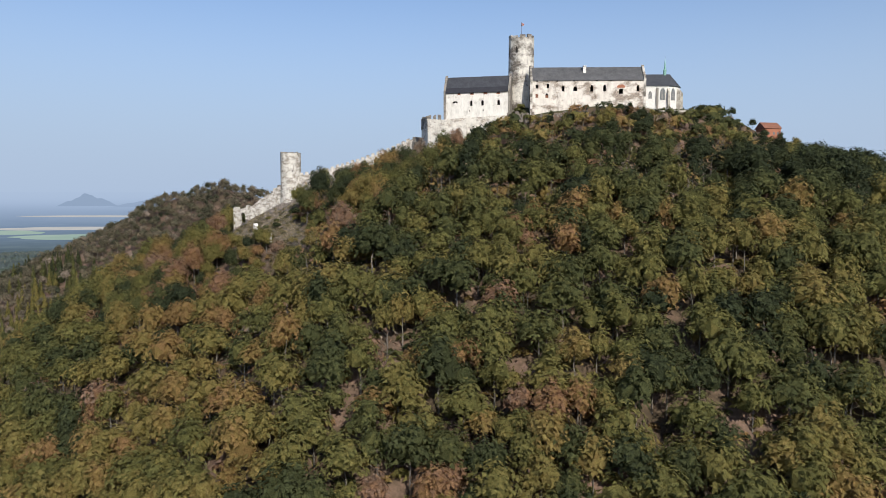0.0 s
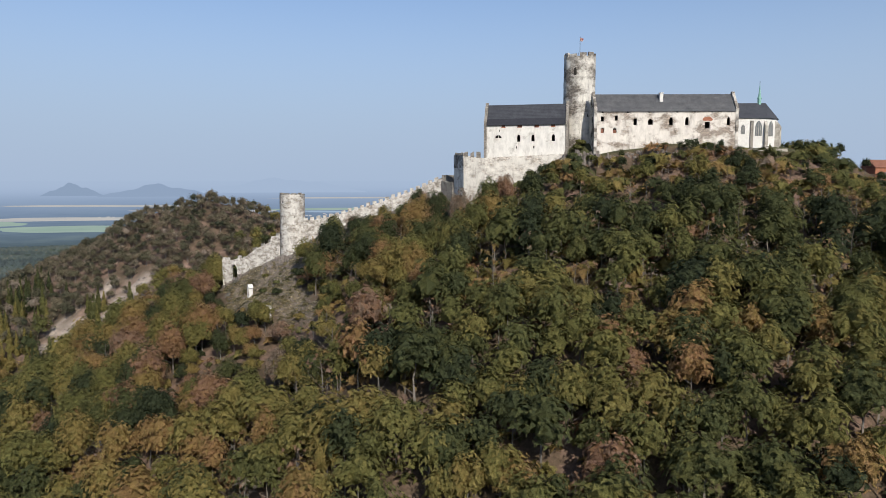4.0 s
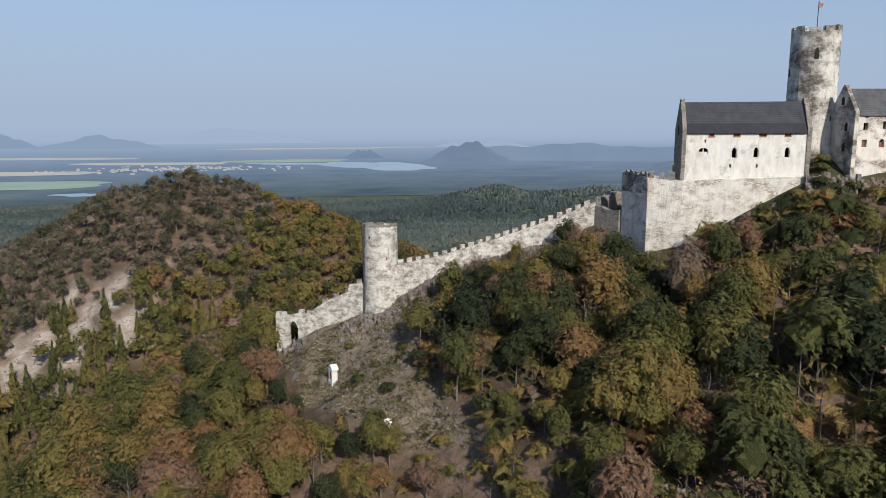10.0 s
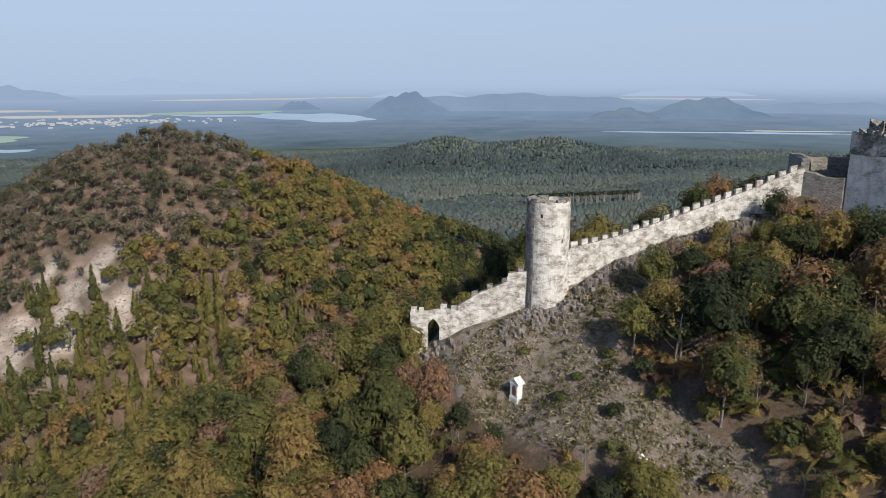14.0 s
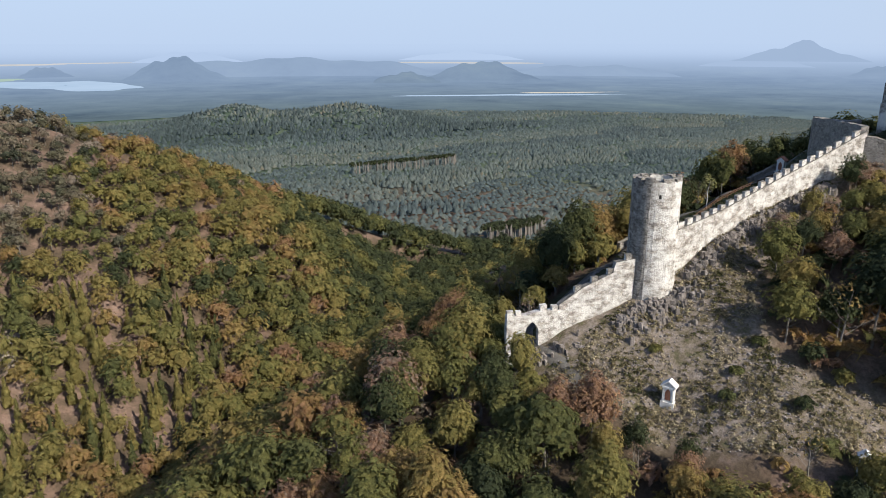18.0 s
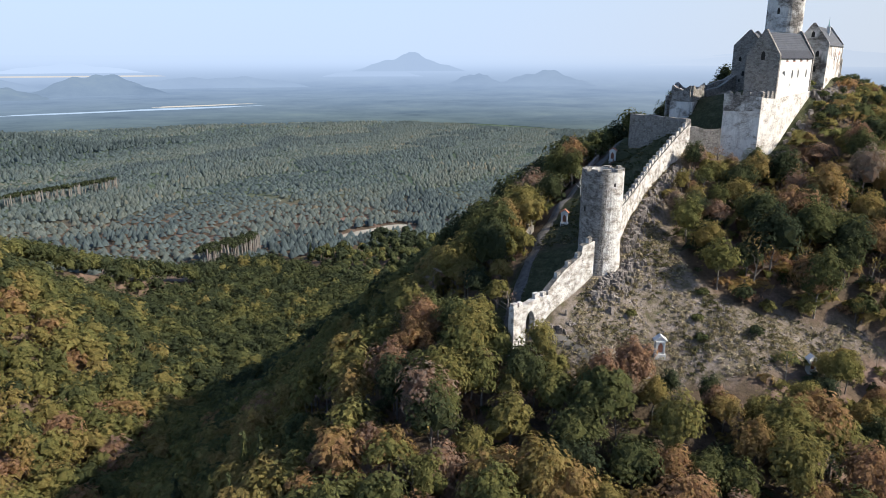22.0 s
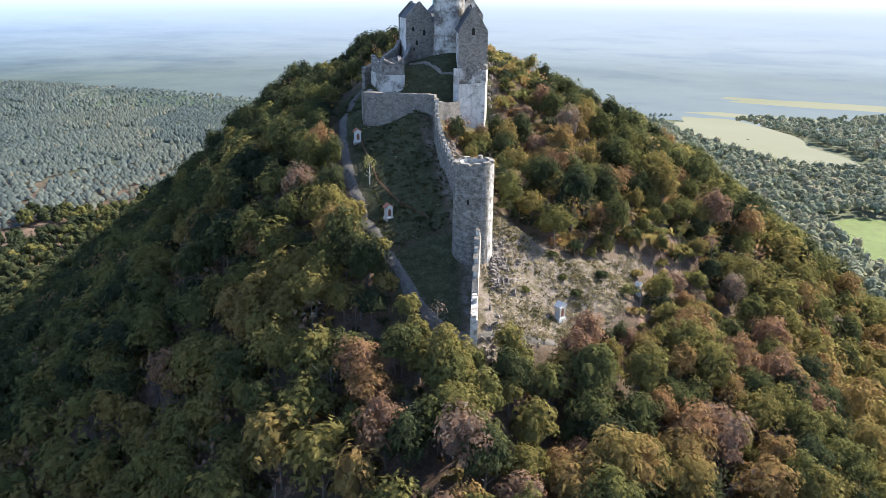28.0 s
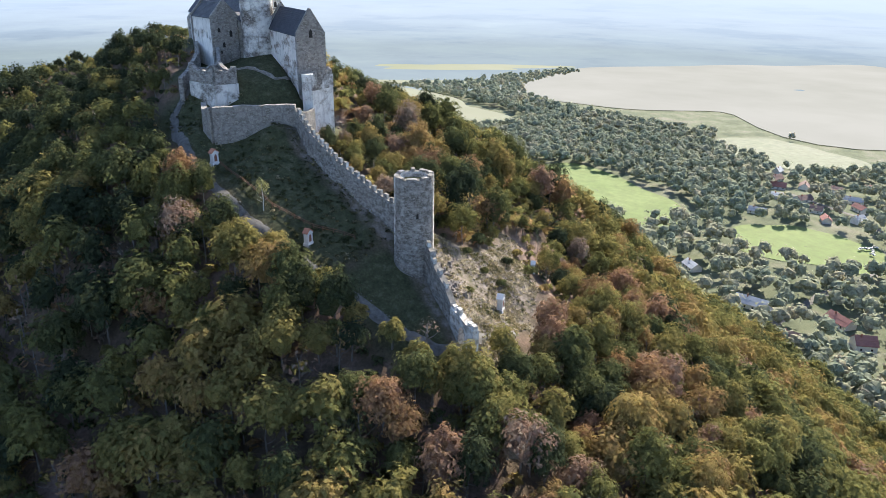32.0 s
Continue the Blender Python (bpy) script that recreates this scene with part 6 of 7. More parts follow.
ok = ~in_field(px, py, 6) & (np.hypot(px - FAR_C[0], py - FAR_C[1]) < edge + 50)
ok &= ~((px < 700) & (np.hypot(px - 100, py - 330) < 375)) & ~((py < 720) & (px < 190))
ok &= ((px + 40 * lump(px, py, 420, 71)) / 210 % 1 > 0.035) & ((py + 30 * lump(px, py, 380, 72)) / 95 % 1 > 0.06)
px, py = px[ok], py[ok]
pz = land(px, py)
r = np.random.RandomState(9)
wxp, wyp = px + 40 * lump(px, py, 420, 71), py + 30 * lump(px, py, 380, 72)
block = (np.floor(wxp / 210) * 7919 + np.floor(wyp / 95 + np.floor(wxp / 210) * 0.37) * 104729).astype(np.int64)
bh = ((block * 2654435761) % 1000) / 1000.0
ph = np.where(bh > 0.7, 8.5, np.where(bh > 0.3, 6.2, 4.6)) * r.uniform(0.8, 1.2, len(px))
pw = r.uniform(3.2, 4.6, len(px)) * np.where(np.hypot(px, py - 300) > 1300, 1.3, 1.0)
pt = np.clip(0.1 + 0.5 * (((block * 40503) % 1000) / 1000.0) + r.normal(0, 0.07, len(px)) + 0.35 * (r.uniform(0, 1, len(px)) < 0.04), 0, 1)
crest = smooth(112, 128, pz) * smooth(1500, 1700, py)
pt = np.clip(pt, 0.14, 1)
knoll = smooth(101, 109, pz) * smooth(1450, 1650, py)
pt = np.clip(pt * (1 - knoll) + knoll * r.uniform(0.0, 0.12, len(px)) + crest * r.uniform(0.1, 0.75, len(px)) * (r.uniform(0, 1, len(px)) < 0.6), 0, 1)
ph = ph * (1 + 0.9 * knoll * r.uniform(0.2, 1, len(px)))
cv = np.zeros((len(px), 5, 3))
for k in range(4):
    a = k * math.pi / 2 + r.uniform(0, 1.5, len(px))
    cv[:, k, 0], cv[:, k, 1], cv[:, k, 2] = px + pw * np.cos(a), py + pw * np.sin(a), pz + ph * r.uniform(0.1, 0.45, len(px))
cv[:, 4] = np.stack([px, py, pz + ph], -1)
b5 = (np.arange(len(px)) * 5)[:, None]
tri_ = np.concatenate([b5 + np.array([[k, (k + 1) % 4, 4]]) for k in range(4)])
tagged(new("plain_forest", quads_mesh("plain_forest", cv.reshape(-1, 3), tri_, M_plain, None, np.repeat(pt, 5))), "dense conifer forest on the plain, blue-green with painted haze", "forest", kind="stuff")



# ---- ways, rocks and small growth on the hill ----
def ribbon(name, line, half, mat, label, category, lift=0.12, seed=1):
    """A trodden way draped along a line."""
    r = random.Random(seed)
    pts = []
    for (ax, ay), (bx2, by2) in zip(line[:-1], line[1:]):
        n = max(1, int(math.dist((ax, ay), (bx2, by2)) / 1.2))
        pts += [(ax + (bx2 - ax) * i / n, ay + (by2 - ay) * i / n) for i in range(n)]
    pts.append(line[-1])
    V, F = [], []
    for i, p in enumerate(pts):
        a, b = pts[max(0, i - 1)], pts[min(len(pts) - 1, i + 1)]
        d = Vector((b[0] - a[0], b[1] - a[1])).normalized()
        w = half * r.uniform(0.8, 1.15)
        for k in range(5):
            u = -1 + k / 2
            x, y = p[0] - d.y * w * u, p[1] + d.x * w * u
            V.append((x, y, land_at(x, y) + lift + (0.10 if k in (1, 2, 3) else -0.1)))
        if i:
            F += [((i - 1) * 5 + k, (i - 1) * 5 + k + 1, i * 5 + k + 1, i * 5 + k) for k in range(4)]
    return tagged(new(name, mesh_from(name, V, F, mat, None, True)), label, category, kind="structure")


ribbon("cobbled_way", WAY[2:], 1.25, M_path, "pale cobbled way climbing behind the wall", "path", 0.15, 2)
ribbon("footpath", WAY[:3], 0.9, M_path, "trodden footpath leading to the lower gate", "path", 0.12, 3)


def stones(n, where, size, mat, name, label, seed, flat=0.6):
    """Many small rough stones lying on the ground; where(r, n) gives places."""
    r = np.random.RandomState(seed)
    P = where(r, n)
    n = len(P)
    z = land(P[:, 0], P[:, 1])
    s = size[0] + (size[1] - size[0]) * r.uniform(0, 1, n) ** 2.5
    oct_ = np.array([(1, 0, 0), (0, 1, 0), (-1, 0, 0), (0, -1, 0), (0, 0, 1), (0, 0, -0.6)])
    of = np.array([(0, 1, 4), (1, 2, 4), (2, 3, 4), (3, 0, 4), (1, 0, 5), (2, 1, 5), (3, 2, 5), (0, 3, 5)])
    v = oct_[None] * s[:, None, None] * r.uniform(0.55, 1.3, (n, 6, 3)) * np.array([1, 1, flat])
    a = r.uniform(0, 6.28, n)
    c, sn = np.cos(a)[:, None], np.sin(a)[:, None]
    v = np.stack([v[:, :, 0] * c - v[:, :, 1] * sn + P[:, 0:1], v[:, :, 0] * sn + v[:, :, 1] * c + P[:, 1:2], v[:, :, 2] + z[:, None] + 0.1 * s[:, None]], -1)
    f = (np.arange(n)[:, None, None] * 6 + of[None]).reshape(-1, 3)
    return tagged(new(name, quads_mesh(name, v.reshape(-1, 3), f, mat)), label, "rocks", kind="stuff")


def on_slope(r, n):
    x, y = r.uniform(-94, -14, n * 6), r.uniform(256, 313, n * 6)
    ok = (bare_mask(x, y) > 0.5) & (lump(x, y, 14, 91) > r.uniform(-1.6, 0.8, n * 6))
    return np.stack([x[ok], y[ok]], -1)[:n]


def on_way(r, n):
    k = r.randint(3, len(WAY) - 1, n)
    a, b = np.array(WAY)[k], np.array(WAY)[k + 1]
    return a + (b - a) * r.uniform(0, 1, (n, 1)) + r.uniform(-1.6, 1.6, (n, 2))


def on_scree(r, n):
    x, y = r.uniform(-285, -180, n * 5), r.uniform(495, 575, n * 5)
    ok = scree_mask(x, y) > r.uniform(0.2, 0.9, n * 5)
    return np.stack([x[ok], y[ok]], -1)[:n]


stones(7000, on_slope, (0.08, 0.38), M_scree, "scree_stones", "loose grey stones strewn over the bare slope", 51)
stones(900, on_way, (0.2, 0.5), M_path, "paving_stones", "worn paving stones of the cobbled way", 52, 0.3)
stones(1500, on_scree, (0.2, 0.9), M_scree, "hill_scree", "pale scree on the neighbouring hill", 53)

# tufts and low scrub on the open slope
M_tuft = foliage("slope_scrub", "tone", [(0.0, (0.055, 0.062, 0.028)), (0.3, (0.12, 0.11, 0.055)), (0.7, (0.27, 0.225, 0.14)), (1.0, (0.38, 0.33, 0.235))])


r = np.random.RandomState(54)
tp = np.vstack([on_slope(r, 2600), np.stack([r.uniform(-60, 25, 900), r.uniform(313, 332, 900)], -1)])
tufts = [crown_cards(14, 0.6, 0.35, 0.0, 0.28, 600 + k, core=0) for k in range(4)]
# tufts behind the wall: greener and darker, painting the shade there
tone_t = np.clip(0.6 + 0.3 * lump(tp[:, 0], tp[:, 1], 16, 92) + r.normal(0, 0.2, len(tp)) - 0.55 * (tp[:, 1] > 312.8), 0, 1)
forest("slope_tufts", "dry grass tufts and low scrub on the open slope", tp[:, 0], tp[:, 1], land(tp[:, 0], tp[:, 1]) - 0.05, tone_t, tufts, r.uniform(0.5, 1.7, len(tp)), 55, None, M_tuft)


def outcrop(x0, y0, x1, y1, n, height, seed, spread=2.0, label="broken basalt columns below the wall"):
    """Upright broken rock columns along a line."""
    r = random.Random(seed)
    s = Shape()
    for i in range(n):
        u = r.random()
        x, y = x0 + (x1 - x0) * u + r.uniform(-spread, spread) * 0.4, y0 + (y1 - y0) * u - abs(r.gauss(0, spread))
        z = land_at(x, y)
        w = r.uniform(0.26, 0.75)
        h = height * r.uniform(0.35, 1.1)
        a0 = r.uniform(0, 6)
        k = r.choice((5, 6))
        lx, ly = r.uniform(-0.4, 0.4), r.uniform(-0.1, 0.7)
        base = [(w * math.cos(a0 + j * 6.283 / k) * r.uniform(0.8, 1.2), w * math.sin(a0 + j * 6.283 / k) * r.uniform(0.8, 1.2)) for j in range(k)]
        st = len(s.v)
        s.v += [(x + p, y + q, z - 1.5) for p, q in base] + [(x + p * 0.85 + lx, y + q * 0.85 + ly, z + h + r.uniform(-0.25, 0.25)) for p, q in base]
        s.f += [(st + j, st + (j + 1) % k, st + k + (j + 1) % k, st + k + j) for j in range(k)] + [tuple(st + k + j for j in range(k))]
    return tagged(new("rock_outcrop", s.mesh("rock_outcrop", M_rock)), label, "rock", "rock outcrops", "stuff")


outcrop(-62, 309.8, -40, 310.0, 170, 1.2, 61, 1.3)
outcrop(-40, 309.8, -22, 308.8, 110, 1.2, 62, 1.3)
outcrop(-78, 311.5, -62, 307.2, 150, 1.1, 63, 2.2, "broken basalt rock at the foot of the round tower")
outcrop(-4, 289.2, 26, 281.5, 50, 0.9, 64, 2.2, "basalt rock below the hall")
outcrop(26, 283.5, 36, 278.5, 60, 2.3, 65, 2.2, "dark basalt crag between hall and palace")
outcrop(36, 279.6, 79, 278.4, 110, 0.7, 66, 2.4, "basalt rock below the palace")
outcrop(-95, 319, -84, 314, 24, 1.0, 67, 2.0, "low rock by the lower gate")

# railing along the way, birch, parapet
fence = root("rail_fence", pose(0, 0, 0), "low wooden rail fence beside the cobbled way", "fence")
FL = [(-9, 330.5), (-17, 330.2), (-25, 330.0), (-33, 329.6), (-40, 327.8), (-47, 324.5), (-57, 319.4)]
prev = None
for (ax, ay), (bx2, by2) in zip(FL[:-1], FL[1:]):
    n = max(1, round(math.dist((ax, ay), (bx2, by2)) / 2.6))
    for i in range(n):
        x, y = ax + (bx2 - ax) * i / n, ay + (by2 - ay) * i / n
        z = land_at(x, y)
        s = Shape()
        s.box(-0.08, 0.08, -0.08, 0.08, -0.5, 1.15)
        part("post", s.mesh("post", M_wood), fence, "", pose(x, y, z))
        if prev:
            dx, dy, dz = x - prev[0], y - prev[1], z - prev[2]
            ln = math.hypot(dx, dy)
            for hgt in (0.55, 1.0):
                s = Shape()
                s.prism([(0, -0.05), (ln, -0.05), (ln, 0.05), (0, 0.05)], [hgt, hgt + dz, hgt + dz, hgt], [hgt + 0.12, hgt + dz + 0.12, hgt + dz + 0.12, hgt + 0.12])
                part("rail", s.mesh("rail", M_wood), fence, "", pose(prev[0], prev[1], prev[2], 0, 0, math.degrees(math.atan2(dy, dx))))
        prev = (x, y, z)
stretch_wall("path_parapet", [(-53, 337.6, land_at(-53, 335) + 0.6), (-47.5, 338.6, land_at(-47, 336) + 0.7), (-45.5, 341.5, land_at(-47, 336) + 0.5)], 0.9, M_stone, "low dry stone parapet at a bend of the way", "wall", None, group="castle walls", ragged=0.15, seed=18)
stretch_wall("path_parapet", [(-10, 338.4, land_at(-10, 336.5) + 0.5), (0, 338.6, land_at(0, 336.5) + 0.6), (4, 341, land_at(0, 336.5) + 0.5)], 0.9, M_stone, "low dry stone parapet below the bailey", "wall", None, group="castle walls", ragged=0.15, seed=19)

M_birch_leaf = foliage("birch_leaves", "tone", [(0.0, (0.2, 0.2, 0.08)), (1.0, (0.34, 0.32, 0.16))])


def single_tree(name, x, y, height, radius, tone, seed, label, cards=900, size=0.6, core=7, leaf=None, bark=None, base=1.0, thick=0.3):
    """A tree of its own colour standing by itself."""
    t = root(name, pose(x, y, land_at(x, y), 0, 0, seed * 37 % 360), label, "tree", "trees on the slope")
    tv, tf = limbs(height * 0.88, radius * 0.85, seed, 10, 6, 1, thick)
    part("trunk", quads_mesh("trunk", tv, tf, bark or M_bark), t)
    cv_ = crown_cards(cards, radius, height, base, size * 1.25, seed + 1, core=core)
    part("crown", crown_mesh("crown", cv_, core, leaf or M_leaf, np.full(len(cv_), tone)), t)
    return t


single_tree("birch", -32.2, 331.6, 8.5, 2.0, 0.5, 71, "slender pale birch with thin leaves by the fence", 260, 0.34, 0, M_birch_leaf, M_birch, 2.2, 0.13)
single_tree("tree", -101.5, 299.0, 14.0, 6.4, 0.26, 72, "broad bright green tree below the lower gate", 1700, 0.75, 9)
single_tree("tree", -96.0, 314.0, 12.5, 3.8, 0.5, 73, "pale olive tree leaning over the ruined gate wall", 500, 0.5, 3)
single_tree("tree", -86.5, 282.0, 3.6, 2.6, 0.3, 74, "green bushy tree at the foot of the open slope", 600, 0.6, 6, base=0.2)
single_tree("tree", -47.0, 262.0, 6.0, 3.4, 0.22, 75, "dark green bushy tree on the slope", 700, 0.6, 6, base=0.2)
single_tree("tree", -36.5, 283.0, 8.5, 4.2, 0.1, 76, "dark green tree beside the open slope", 800, 0.6, 7, base=0.3)
single_tree("tree", -103.0, 316.0, 9.0, 3.4, 0.5, 77, "olive tree below the ruined gate", 600, 0.55, 5)
single_tree("tree", -48.5, 338.5, 9.5, 4.6, 0.56, 78, "yellowing tree leaning over the cobbled way", 800, 0.6, 6)
single_tree("tree", -62.0, 334.0, 6.0, 3.2, 0.48, 79, "olive tree beside the cobbled way", 500, 0.55, 5)
single_tree("tree", -12.5, 290.0, 7.0, 3.0, 0.2, 83, "dark green tree below the bastion", 600, 0.5, 5)
single_tree("tree", -17.0, 296.5, 6.5, 2.8, 0.6, 84, "rusty leaved tree below the bastion", 500, 0.5, 4)
single_tree("tree", -8.5, 284.5, 7.5, 3.2, 0.34, 85, "olive tree at the foot of the bastion", 600, 0.5, 5)
single_tree("bare_tree", -13.5, 300.5, 5.5, 2.4, 0.9, 86, "thin grey half-bare tree beside the bastion", 90, 0.3, 0)
single_tree("tree", -21.0, 301.0, 5.5, 2.6, 0.5, 87, "yellowing tree under the curtain wall", 450, 0.5, 4)
for i, (x, y, h, w, t) in enumerate([(-10.5, 346.7, 10.5, 4.6, 0.5), (-20.0, 346.5, 10.0, 4.4, 0.62), (-29.0, 345.0, 9.5, 4.2, 0.46), (-15.0, 352.0, 11.5, 4.8, 0.4), (-37.0, 344.5, 9.0, 4.0, 0.55), (-2.0, 349.0, 9.0, 4.0, 0.42), (-26.0, 351.5, 11.0, 4.6, 0.58), (-58, 338.5, 8.0, 3.6, 0.5), (-66, 337.0, 7.5, 3.4, 0.42), (-73, 334.5, 7.0, 3.2, 0.6), (-81, 331.0, 6.5, 3.0, 0.48), (-63, 343.0, 8.5, 3.8, 0.55), (-74, 340.0, 8.5, 3.6, 0.38)]):
    single_tree("tree", x, y, h, w, t, 130 + i, "olive and gold tree beside the cobbled way", 650, 0.62, 5)
for i, (x, y, h, w, t) in enumerate([(-104.5, 322.0, 13.5, 4.8, 0.36), (-99.0, 328.5, 11.5, 4.2, 0.46), (-108.5, 331.0, 14.0, 5.2, 0.3), (-94.0, 331.5, 9.0, 3.6, 0.56), (-110.0, 313.0, 13.0, 5.0, 0.5), (-102.5, 307.5, 11.5, 4.4, 0.38), (-93.8, 326.0, 8.5, 3.3, 0.4), (-89.0, 331.0, 8.5, 3.2, 0.5), (-96.0, 311.0, 7.5, 3.0, 0.44), (-97.5, 322.0, 9.0, 3.2, 0.36)]):
    single_tree("tree", x, y, h, w, t, 160 + i, "olive green tree below the ruined gate", 900, 0.55, 5)
single_tree("bare_tree", -86.0, 326.0, 7.5, 3.0, 0.95, 80, "leafless grey shrub behind the gate wall", 60, 0.3, 0)
for i, (x, y, h, w, t) in enumerate([(-59.3, 284.0, 4.2, 2.3, 0.08), (-66.0, 279.7, 2.2, 1.8, 0.1), (-58.0, 279.0, 3.6, 1.7, 0.46), (-53.4, 272.5, 4.0, 1.9, 0.48), (-48.5, 277.0, 3.4, 2.4, 0.12), (-50.5, 288.5, 3.8, 2.4, 0.3), (-47.0, 296.0, 3.2, 2.2, 0.25),
                                     (-72.5, 289.0, 1.3, 1.5, 0.22), (-68.5, 291.0, 1.2, 1.3, 0.28), (-62.5, 291.5, 1.4, 1.4, 0.24), (-40.0, 303.0, 2.4, 1.9, 0.55), (-30.0, 303.0, 2.6, 2.0, 0.82), (-75.0, 303.0, 0.9, 1.2, 0.4), (-56.0, 264.0, 2.2, 2.0, 0.6), (-16.0, 303.0, 3.4, 2.4, 0.6), (27.5, 280.5, 2.6, 2.0, 0.2), (33.0, 277.5, 2.8, 2.2, 0.3), (22.0, 280.5, 2.4, 2.0, 0.45), (30.0, 284.5, 2.4, 1.9, 0.3), (31.5, 287.0, 2.2, 1.8, 0.4), (56.0, 278.8, 1.8, 1.6, 0.2), (69.0, 277.5, 2.2, 1.7, 0.35)]):
    b = root("bush", pose(x, y, land_at(x, y), 0, 0, i * 50), "low leafy bush on the open slope", "bush", "bushes on the slope")
    cv_ = crown_cards(260, w, h, 0.1, 0.62, 700 + i, core=5)
    part("leaves", crown_mesh("leaves", cv_, 5, M_leaf, np.full(len(cv_), t)), b)
    tv, tf = limbs(h * 0.7, w * 0.6, 720 + i, 4, 4, 0, 0.08)
    part("stem", quads_mesh("stem", tv, tf, M_bark), b)

# ---- the village at the foot of the hill ----
M_metal = grainy("grey_metal_roof", [(0.3, (0.36, 0.36, 0.36)), (0.7, (0.46, 0.46, 0.455))], 0.4, rough=0.7)
M_redroof = grainy("red_tile_roof", [(0.3, (0.24, 0.11, 0.09)), (0.7, (0.32, 0.15, 0.12))], 0.6)
M_brownroof = grainy("brown_tile_roof", [(0.3, (0.15, 0.10, 0.085)), (0.7, (0.24, 0.16, 0.13))], 0.6)
M_render = grainy("house_render", [(0.3, (0.6, 0.57, 0.5)), (0.7, (0.74, 0.71, 0.65))], 0.5)


def house(x, y, turn, ln, wd, eave, ridge_h, roof_mat, label):
    ob = root("house", pose(x, y, land_at(x, y), 0, 0, turn), label, "house", "village houses")
    s = Shape()
    s.slab([(-wd / 2, -3), (wd / 2, -3), (wd / 2, eave), (0, ridge_h - 0.2), (-wd / 2, eave)], ln, "x")
    s.shift(-ln / 2, 0, 0)
    part("house_wall", s.mesh("house_wall", M_render), ob)
    for sl in gable_roof(-ln / 2 - 0.4, ln / 2 + 0.4, wd, eave, ridge_h, 0.5, 0.2, 2):
        sl.shift(0, -wd / 2, 0)
        part("roof_slope", sl.mesh("roof_slope", roof_mat), ob)
    s = Shape()
    s.box(ln * 0.2, ln * 0.2 + 0.7, 0.4, 1.1, ridge_h - 1.2, ridge_h + 0.9)
    part("chimney", s.mesh("chimney", M_brick), ob)
    for sg in (-1, 1):
        for k in range(max(2, int(ln / 4))):
            s = Shape()
            s.box(-0.5, 0.5, -0.06, 0.06, 0.9, min(eave - 0.3, 2.2))
            part("window", s.mesh("window", M_dark), ob, "", pose(-ln / 2 + (k + 0.5) * ln / max(2, int(ln / 4)), sg * (wd / 2 + 0.02), 0))
    return ob


house(-31, 12, 8, 23, 10, 3.6, 7.0, M_metal, "long white farm building with grey metal roof")
house(25, -14, -30, 12, 8, 3.2, 6.0, M_metal, "white house with pale metal roof among trees")
house(-73, -6, -25, 15, 9, 3.0, 6.4, M_redroof, "house with a long red tiled roof")
house(-92, 14, 40, 11, 9, 4.2, 8.2, M_redroof, "tall white house with bright red roof")
house(-62, 38, 10, 11, 8, 3.0, 5.8, M_brownroof, "low house with dark brown roof")
house(52, -172, 15, 14, 8, 3.0, 5.8, M_metal, "pale low building beside the meadow")
rv = random.Random(12)
for i, (x, y) in enumerate([(5, -196), (56, -288), (12, -275), (34, -300), (70, -268), (24, -218), (-14, -214), (40, -240), (-2, -250), (88, -290), (62, -232), (-40, -240), (20, -330), (-30, -280), (95, -325)]):
    house(x + rv.uniform(-4, 4), y + rv.uniform(-4, 4), rv.uniform(0, 180), rv.uniform(10, 17), rv.uniform(7, 9.5), rv.uniform(2.8, 3.8), rv.uniform(5.6, 7.4),
          (M_redroof, M_brownroof, M_metal, M_brownroof)[i % 4], ("village house with red tiled roof", "village house with brown tiled roof", "village building with pale metal roof", "village house with brown tiled roof")[i % 4])


def car(x, y, turn, mat, label):
    ob = root("parked_car", pose(x, y, land_at(x, y) + 1.3, 0, 0, turn), label, "car", "parked cars")
    s = Shape()
    s.slab([(-2.1, 0.3), (2.1, 0.3), (2.15, 0.8), (1.2, 0.95), (-1.9, 0.95), (-2.1, 0.8)], 1.7)
    s.shift(0, -0.85, 0)
    part("body", s.mesh("body", mat), ob)
    s = Shape()
    s.slab([(-1.7, 0.95), (1.1, 0.95), (0.5, 1.45), (-1.3, 1.45)], 1.5)
    s.shift(0, -0.75, 0)
    part("cabin", s.mesh("cabin", M_glass), ob)
    for wx_ in (-1.3, 1.3):
        for wy_ in (-0.8, 0.8):
            s = Shape()
            s.slab([(0.32 * math.cos(k * 0.785), 0.32 + 0.32 * math.sin(k * 0.785)) for k in range(8)], 0.2)
            part("wheel", s.mesh("wheel", M_iron), ob, "", pose(wx_, wy_ - 0.1, 0))
    return ob


for i, (x, y) in enumerate([(-40, -149), (-43, -152), (-38, -145), (-46, -147), (-48, -140), (-44, -158), (-55, 44), (-58, 48)]):
    car(x, y, 40 * i, M_white if i % 3 else M_metal, "white parked car at the village edge" if i % 3 else "grey parked car at the village edge")
ribbon("village_road", [(-60, 60), (-48, 20), (-50, -40), (-62, -110), (-58, -180), (-10, -230), (60, -255), (100, -215)], 2.6, M_path, "narrow pale village road", "road", 0.35, 5)
ribbon("field_track", [(95, -250), (150, -330), (190, -385), (215, -395)], 2.2, M_path, "pale field track", "road", 6.0, 6)

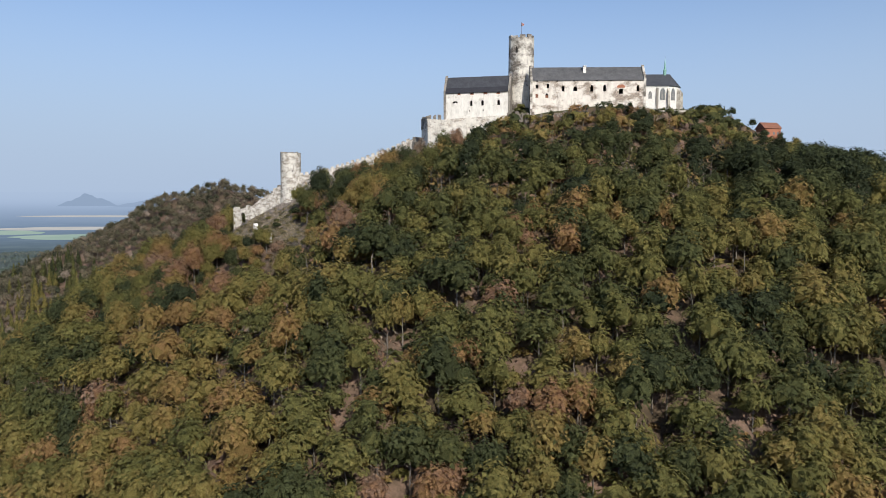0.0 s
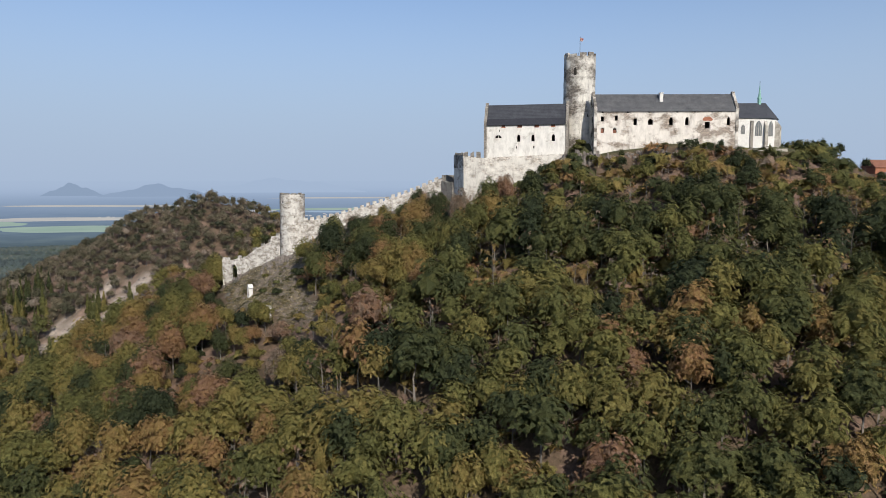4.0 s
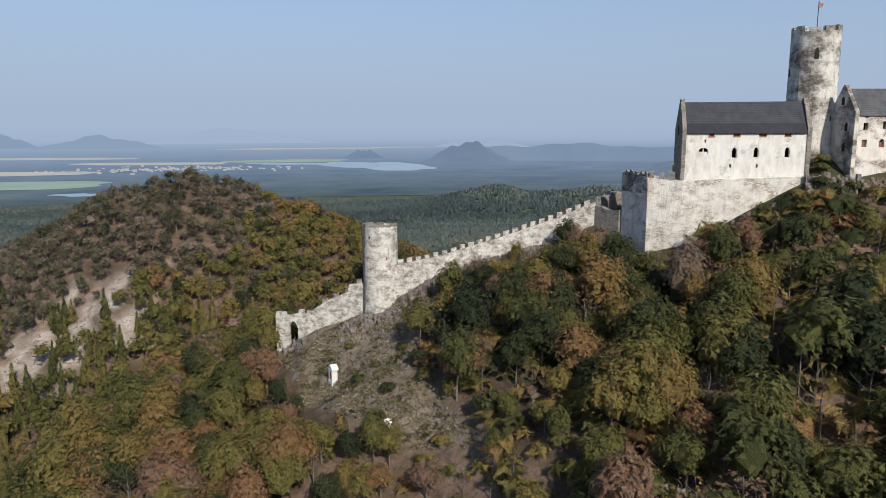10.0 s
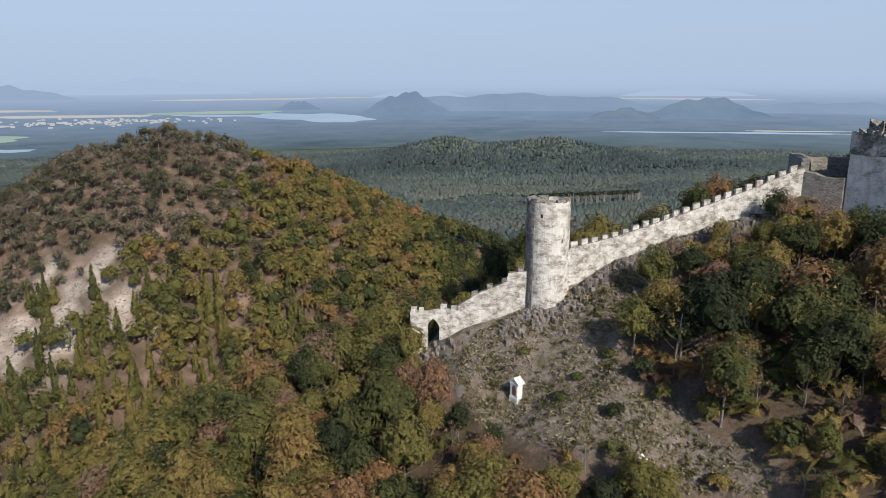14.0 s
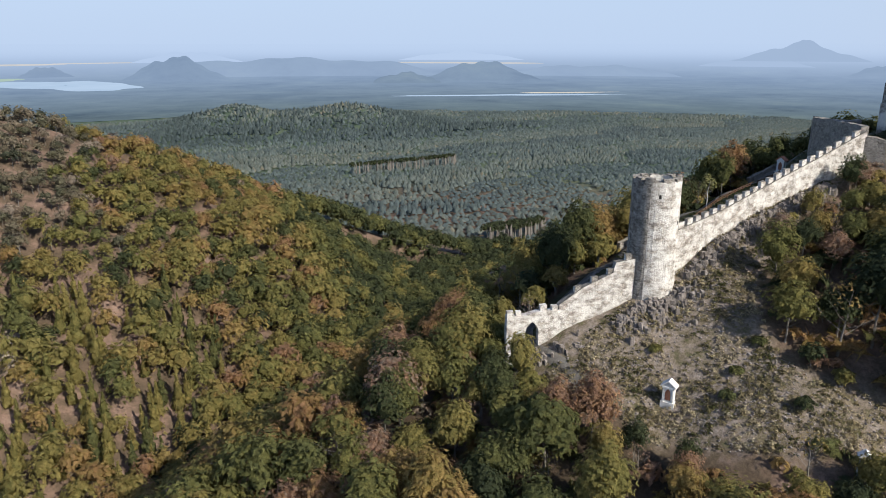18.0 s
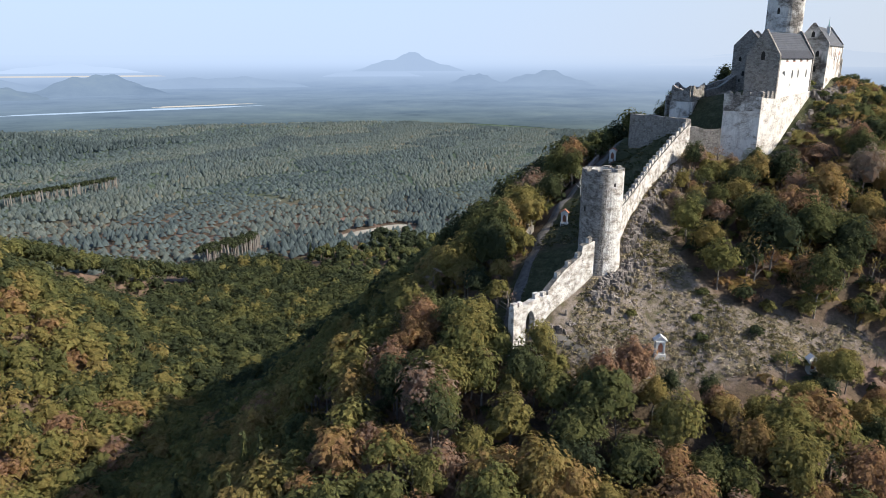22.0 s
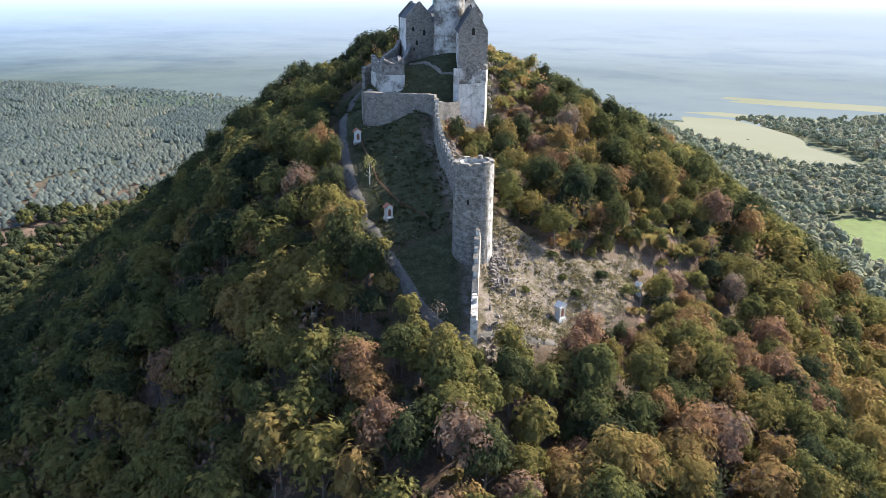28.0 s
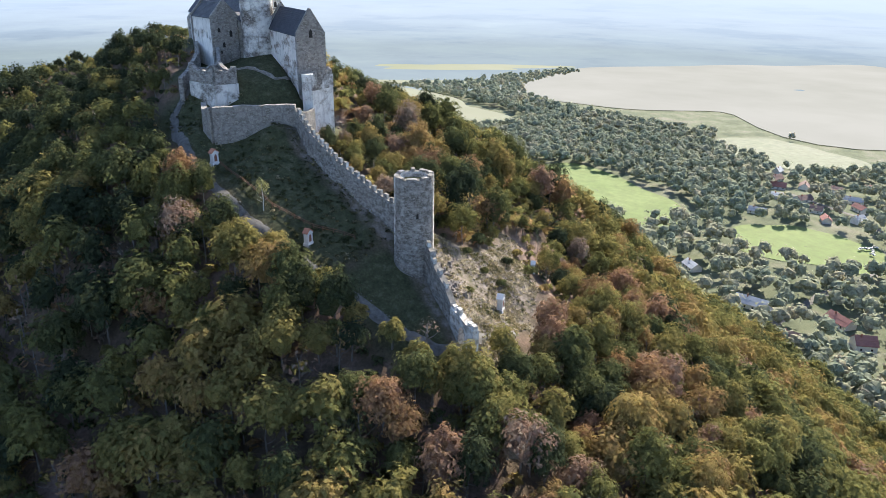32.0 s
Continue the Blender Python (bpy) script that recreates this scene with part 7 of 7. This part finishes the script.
# the far town and its white roofs
r = np.random.RandomState(81)
n = 150
tx, ty = -1080 + 260 * r.normal(0, 1, n), 3960 + 130 * r.normal(0, 1, n) + 0.25 * 260 * r.normal(0, 1, n)
V, F = [], []
for x, y in zip(tx, ty):
    w, d, h = r.uniform(4, 10), r.uniform(3, 5), r.uniform(4, 8)
    k = len(V)
    for dz in (0, h):
        for sx, sy in ((-1, -1), (1, -1), (1, 1), (-1, 1)):
            X, Y, Z = far(x + sx * w, y + sy * d, 99.0 + dz)
            V.append((float(X), float(Y), float(Z)))
    F += [(k, k + 1, k + 5, k + 4), (k + 1, k + 2, k + 6, k + 5), (k + 2, k + 3, k + 7, k + 6), (k + 3, k, k + 4, k + 7), (k + 4, k + 5, k + 6, k + 7)]
# town walls and roofs glow too, in colours paled for haze
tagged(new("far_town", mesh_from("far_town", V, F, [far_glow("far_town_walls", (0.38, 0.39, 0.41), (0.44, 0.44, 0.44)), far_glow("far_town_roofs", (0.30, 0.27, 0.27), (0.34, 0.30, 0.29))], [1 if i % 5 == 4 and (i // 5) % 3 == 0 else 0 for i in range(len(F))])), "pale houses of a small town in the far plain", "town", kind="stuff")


def forest_edge(x0, y0, x1, y1, n, height, seed):
    """A row of tall bare trunks at the edge of an old stand, with its crowns above."""
    r = random.Random(seed)
    s = Shape()
    for i in range(n):
        u = r.random()
        x, y = x0 + (x1 - x0) * u, y0 + (y1 - y0) * u + r.uniform(0, 9)
        z = land_at(x, y)
        w = r.uniform(0.3, 0.55)
        s.prism([(x - w, y - w), (x + w, y - w), (x, y + w)], z - 1, z + height * r.uniform(0.7, 0.9))
    tagged(new("forest_edge_trunks", s.mesh("forest_edge_trunks", M_bark)), "row of tall trunks at the edge of an old stand", "forest", kind="stuff")
    a = np.array([r.random() for _ in range(n)])
    x, y = x0 + (x1 - x0) * a, y0 + (y1 - y0) * a + np.array([r.uniform(3, 16) for _ in range(n)])
    forest("forest_edge_crowns", "crowns of an old stand above bare trunks", x, y, land(x, y) + height * 0.45, np.full(n, 0.08), LOW, np.full(n, height / 20.0), seed + 1, None, None, 1)


forest_edge(150, 716, 225, 726, 60, 20, 91)
forest_edge(200, 1150, 380, 1165, 90, 19, 92)
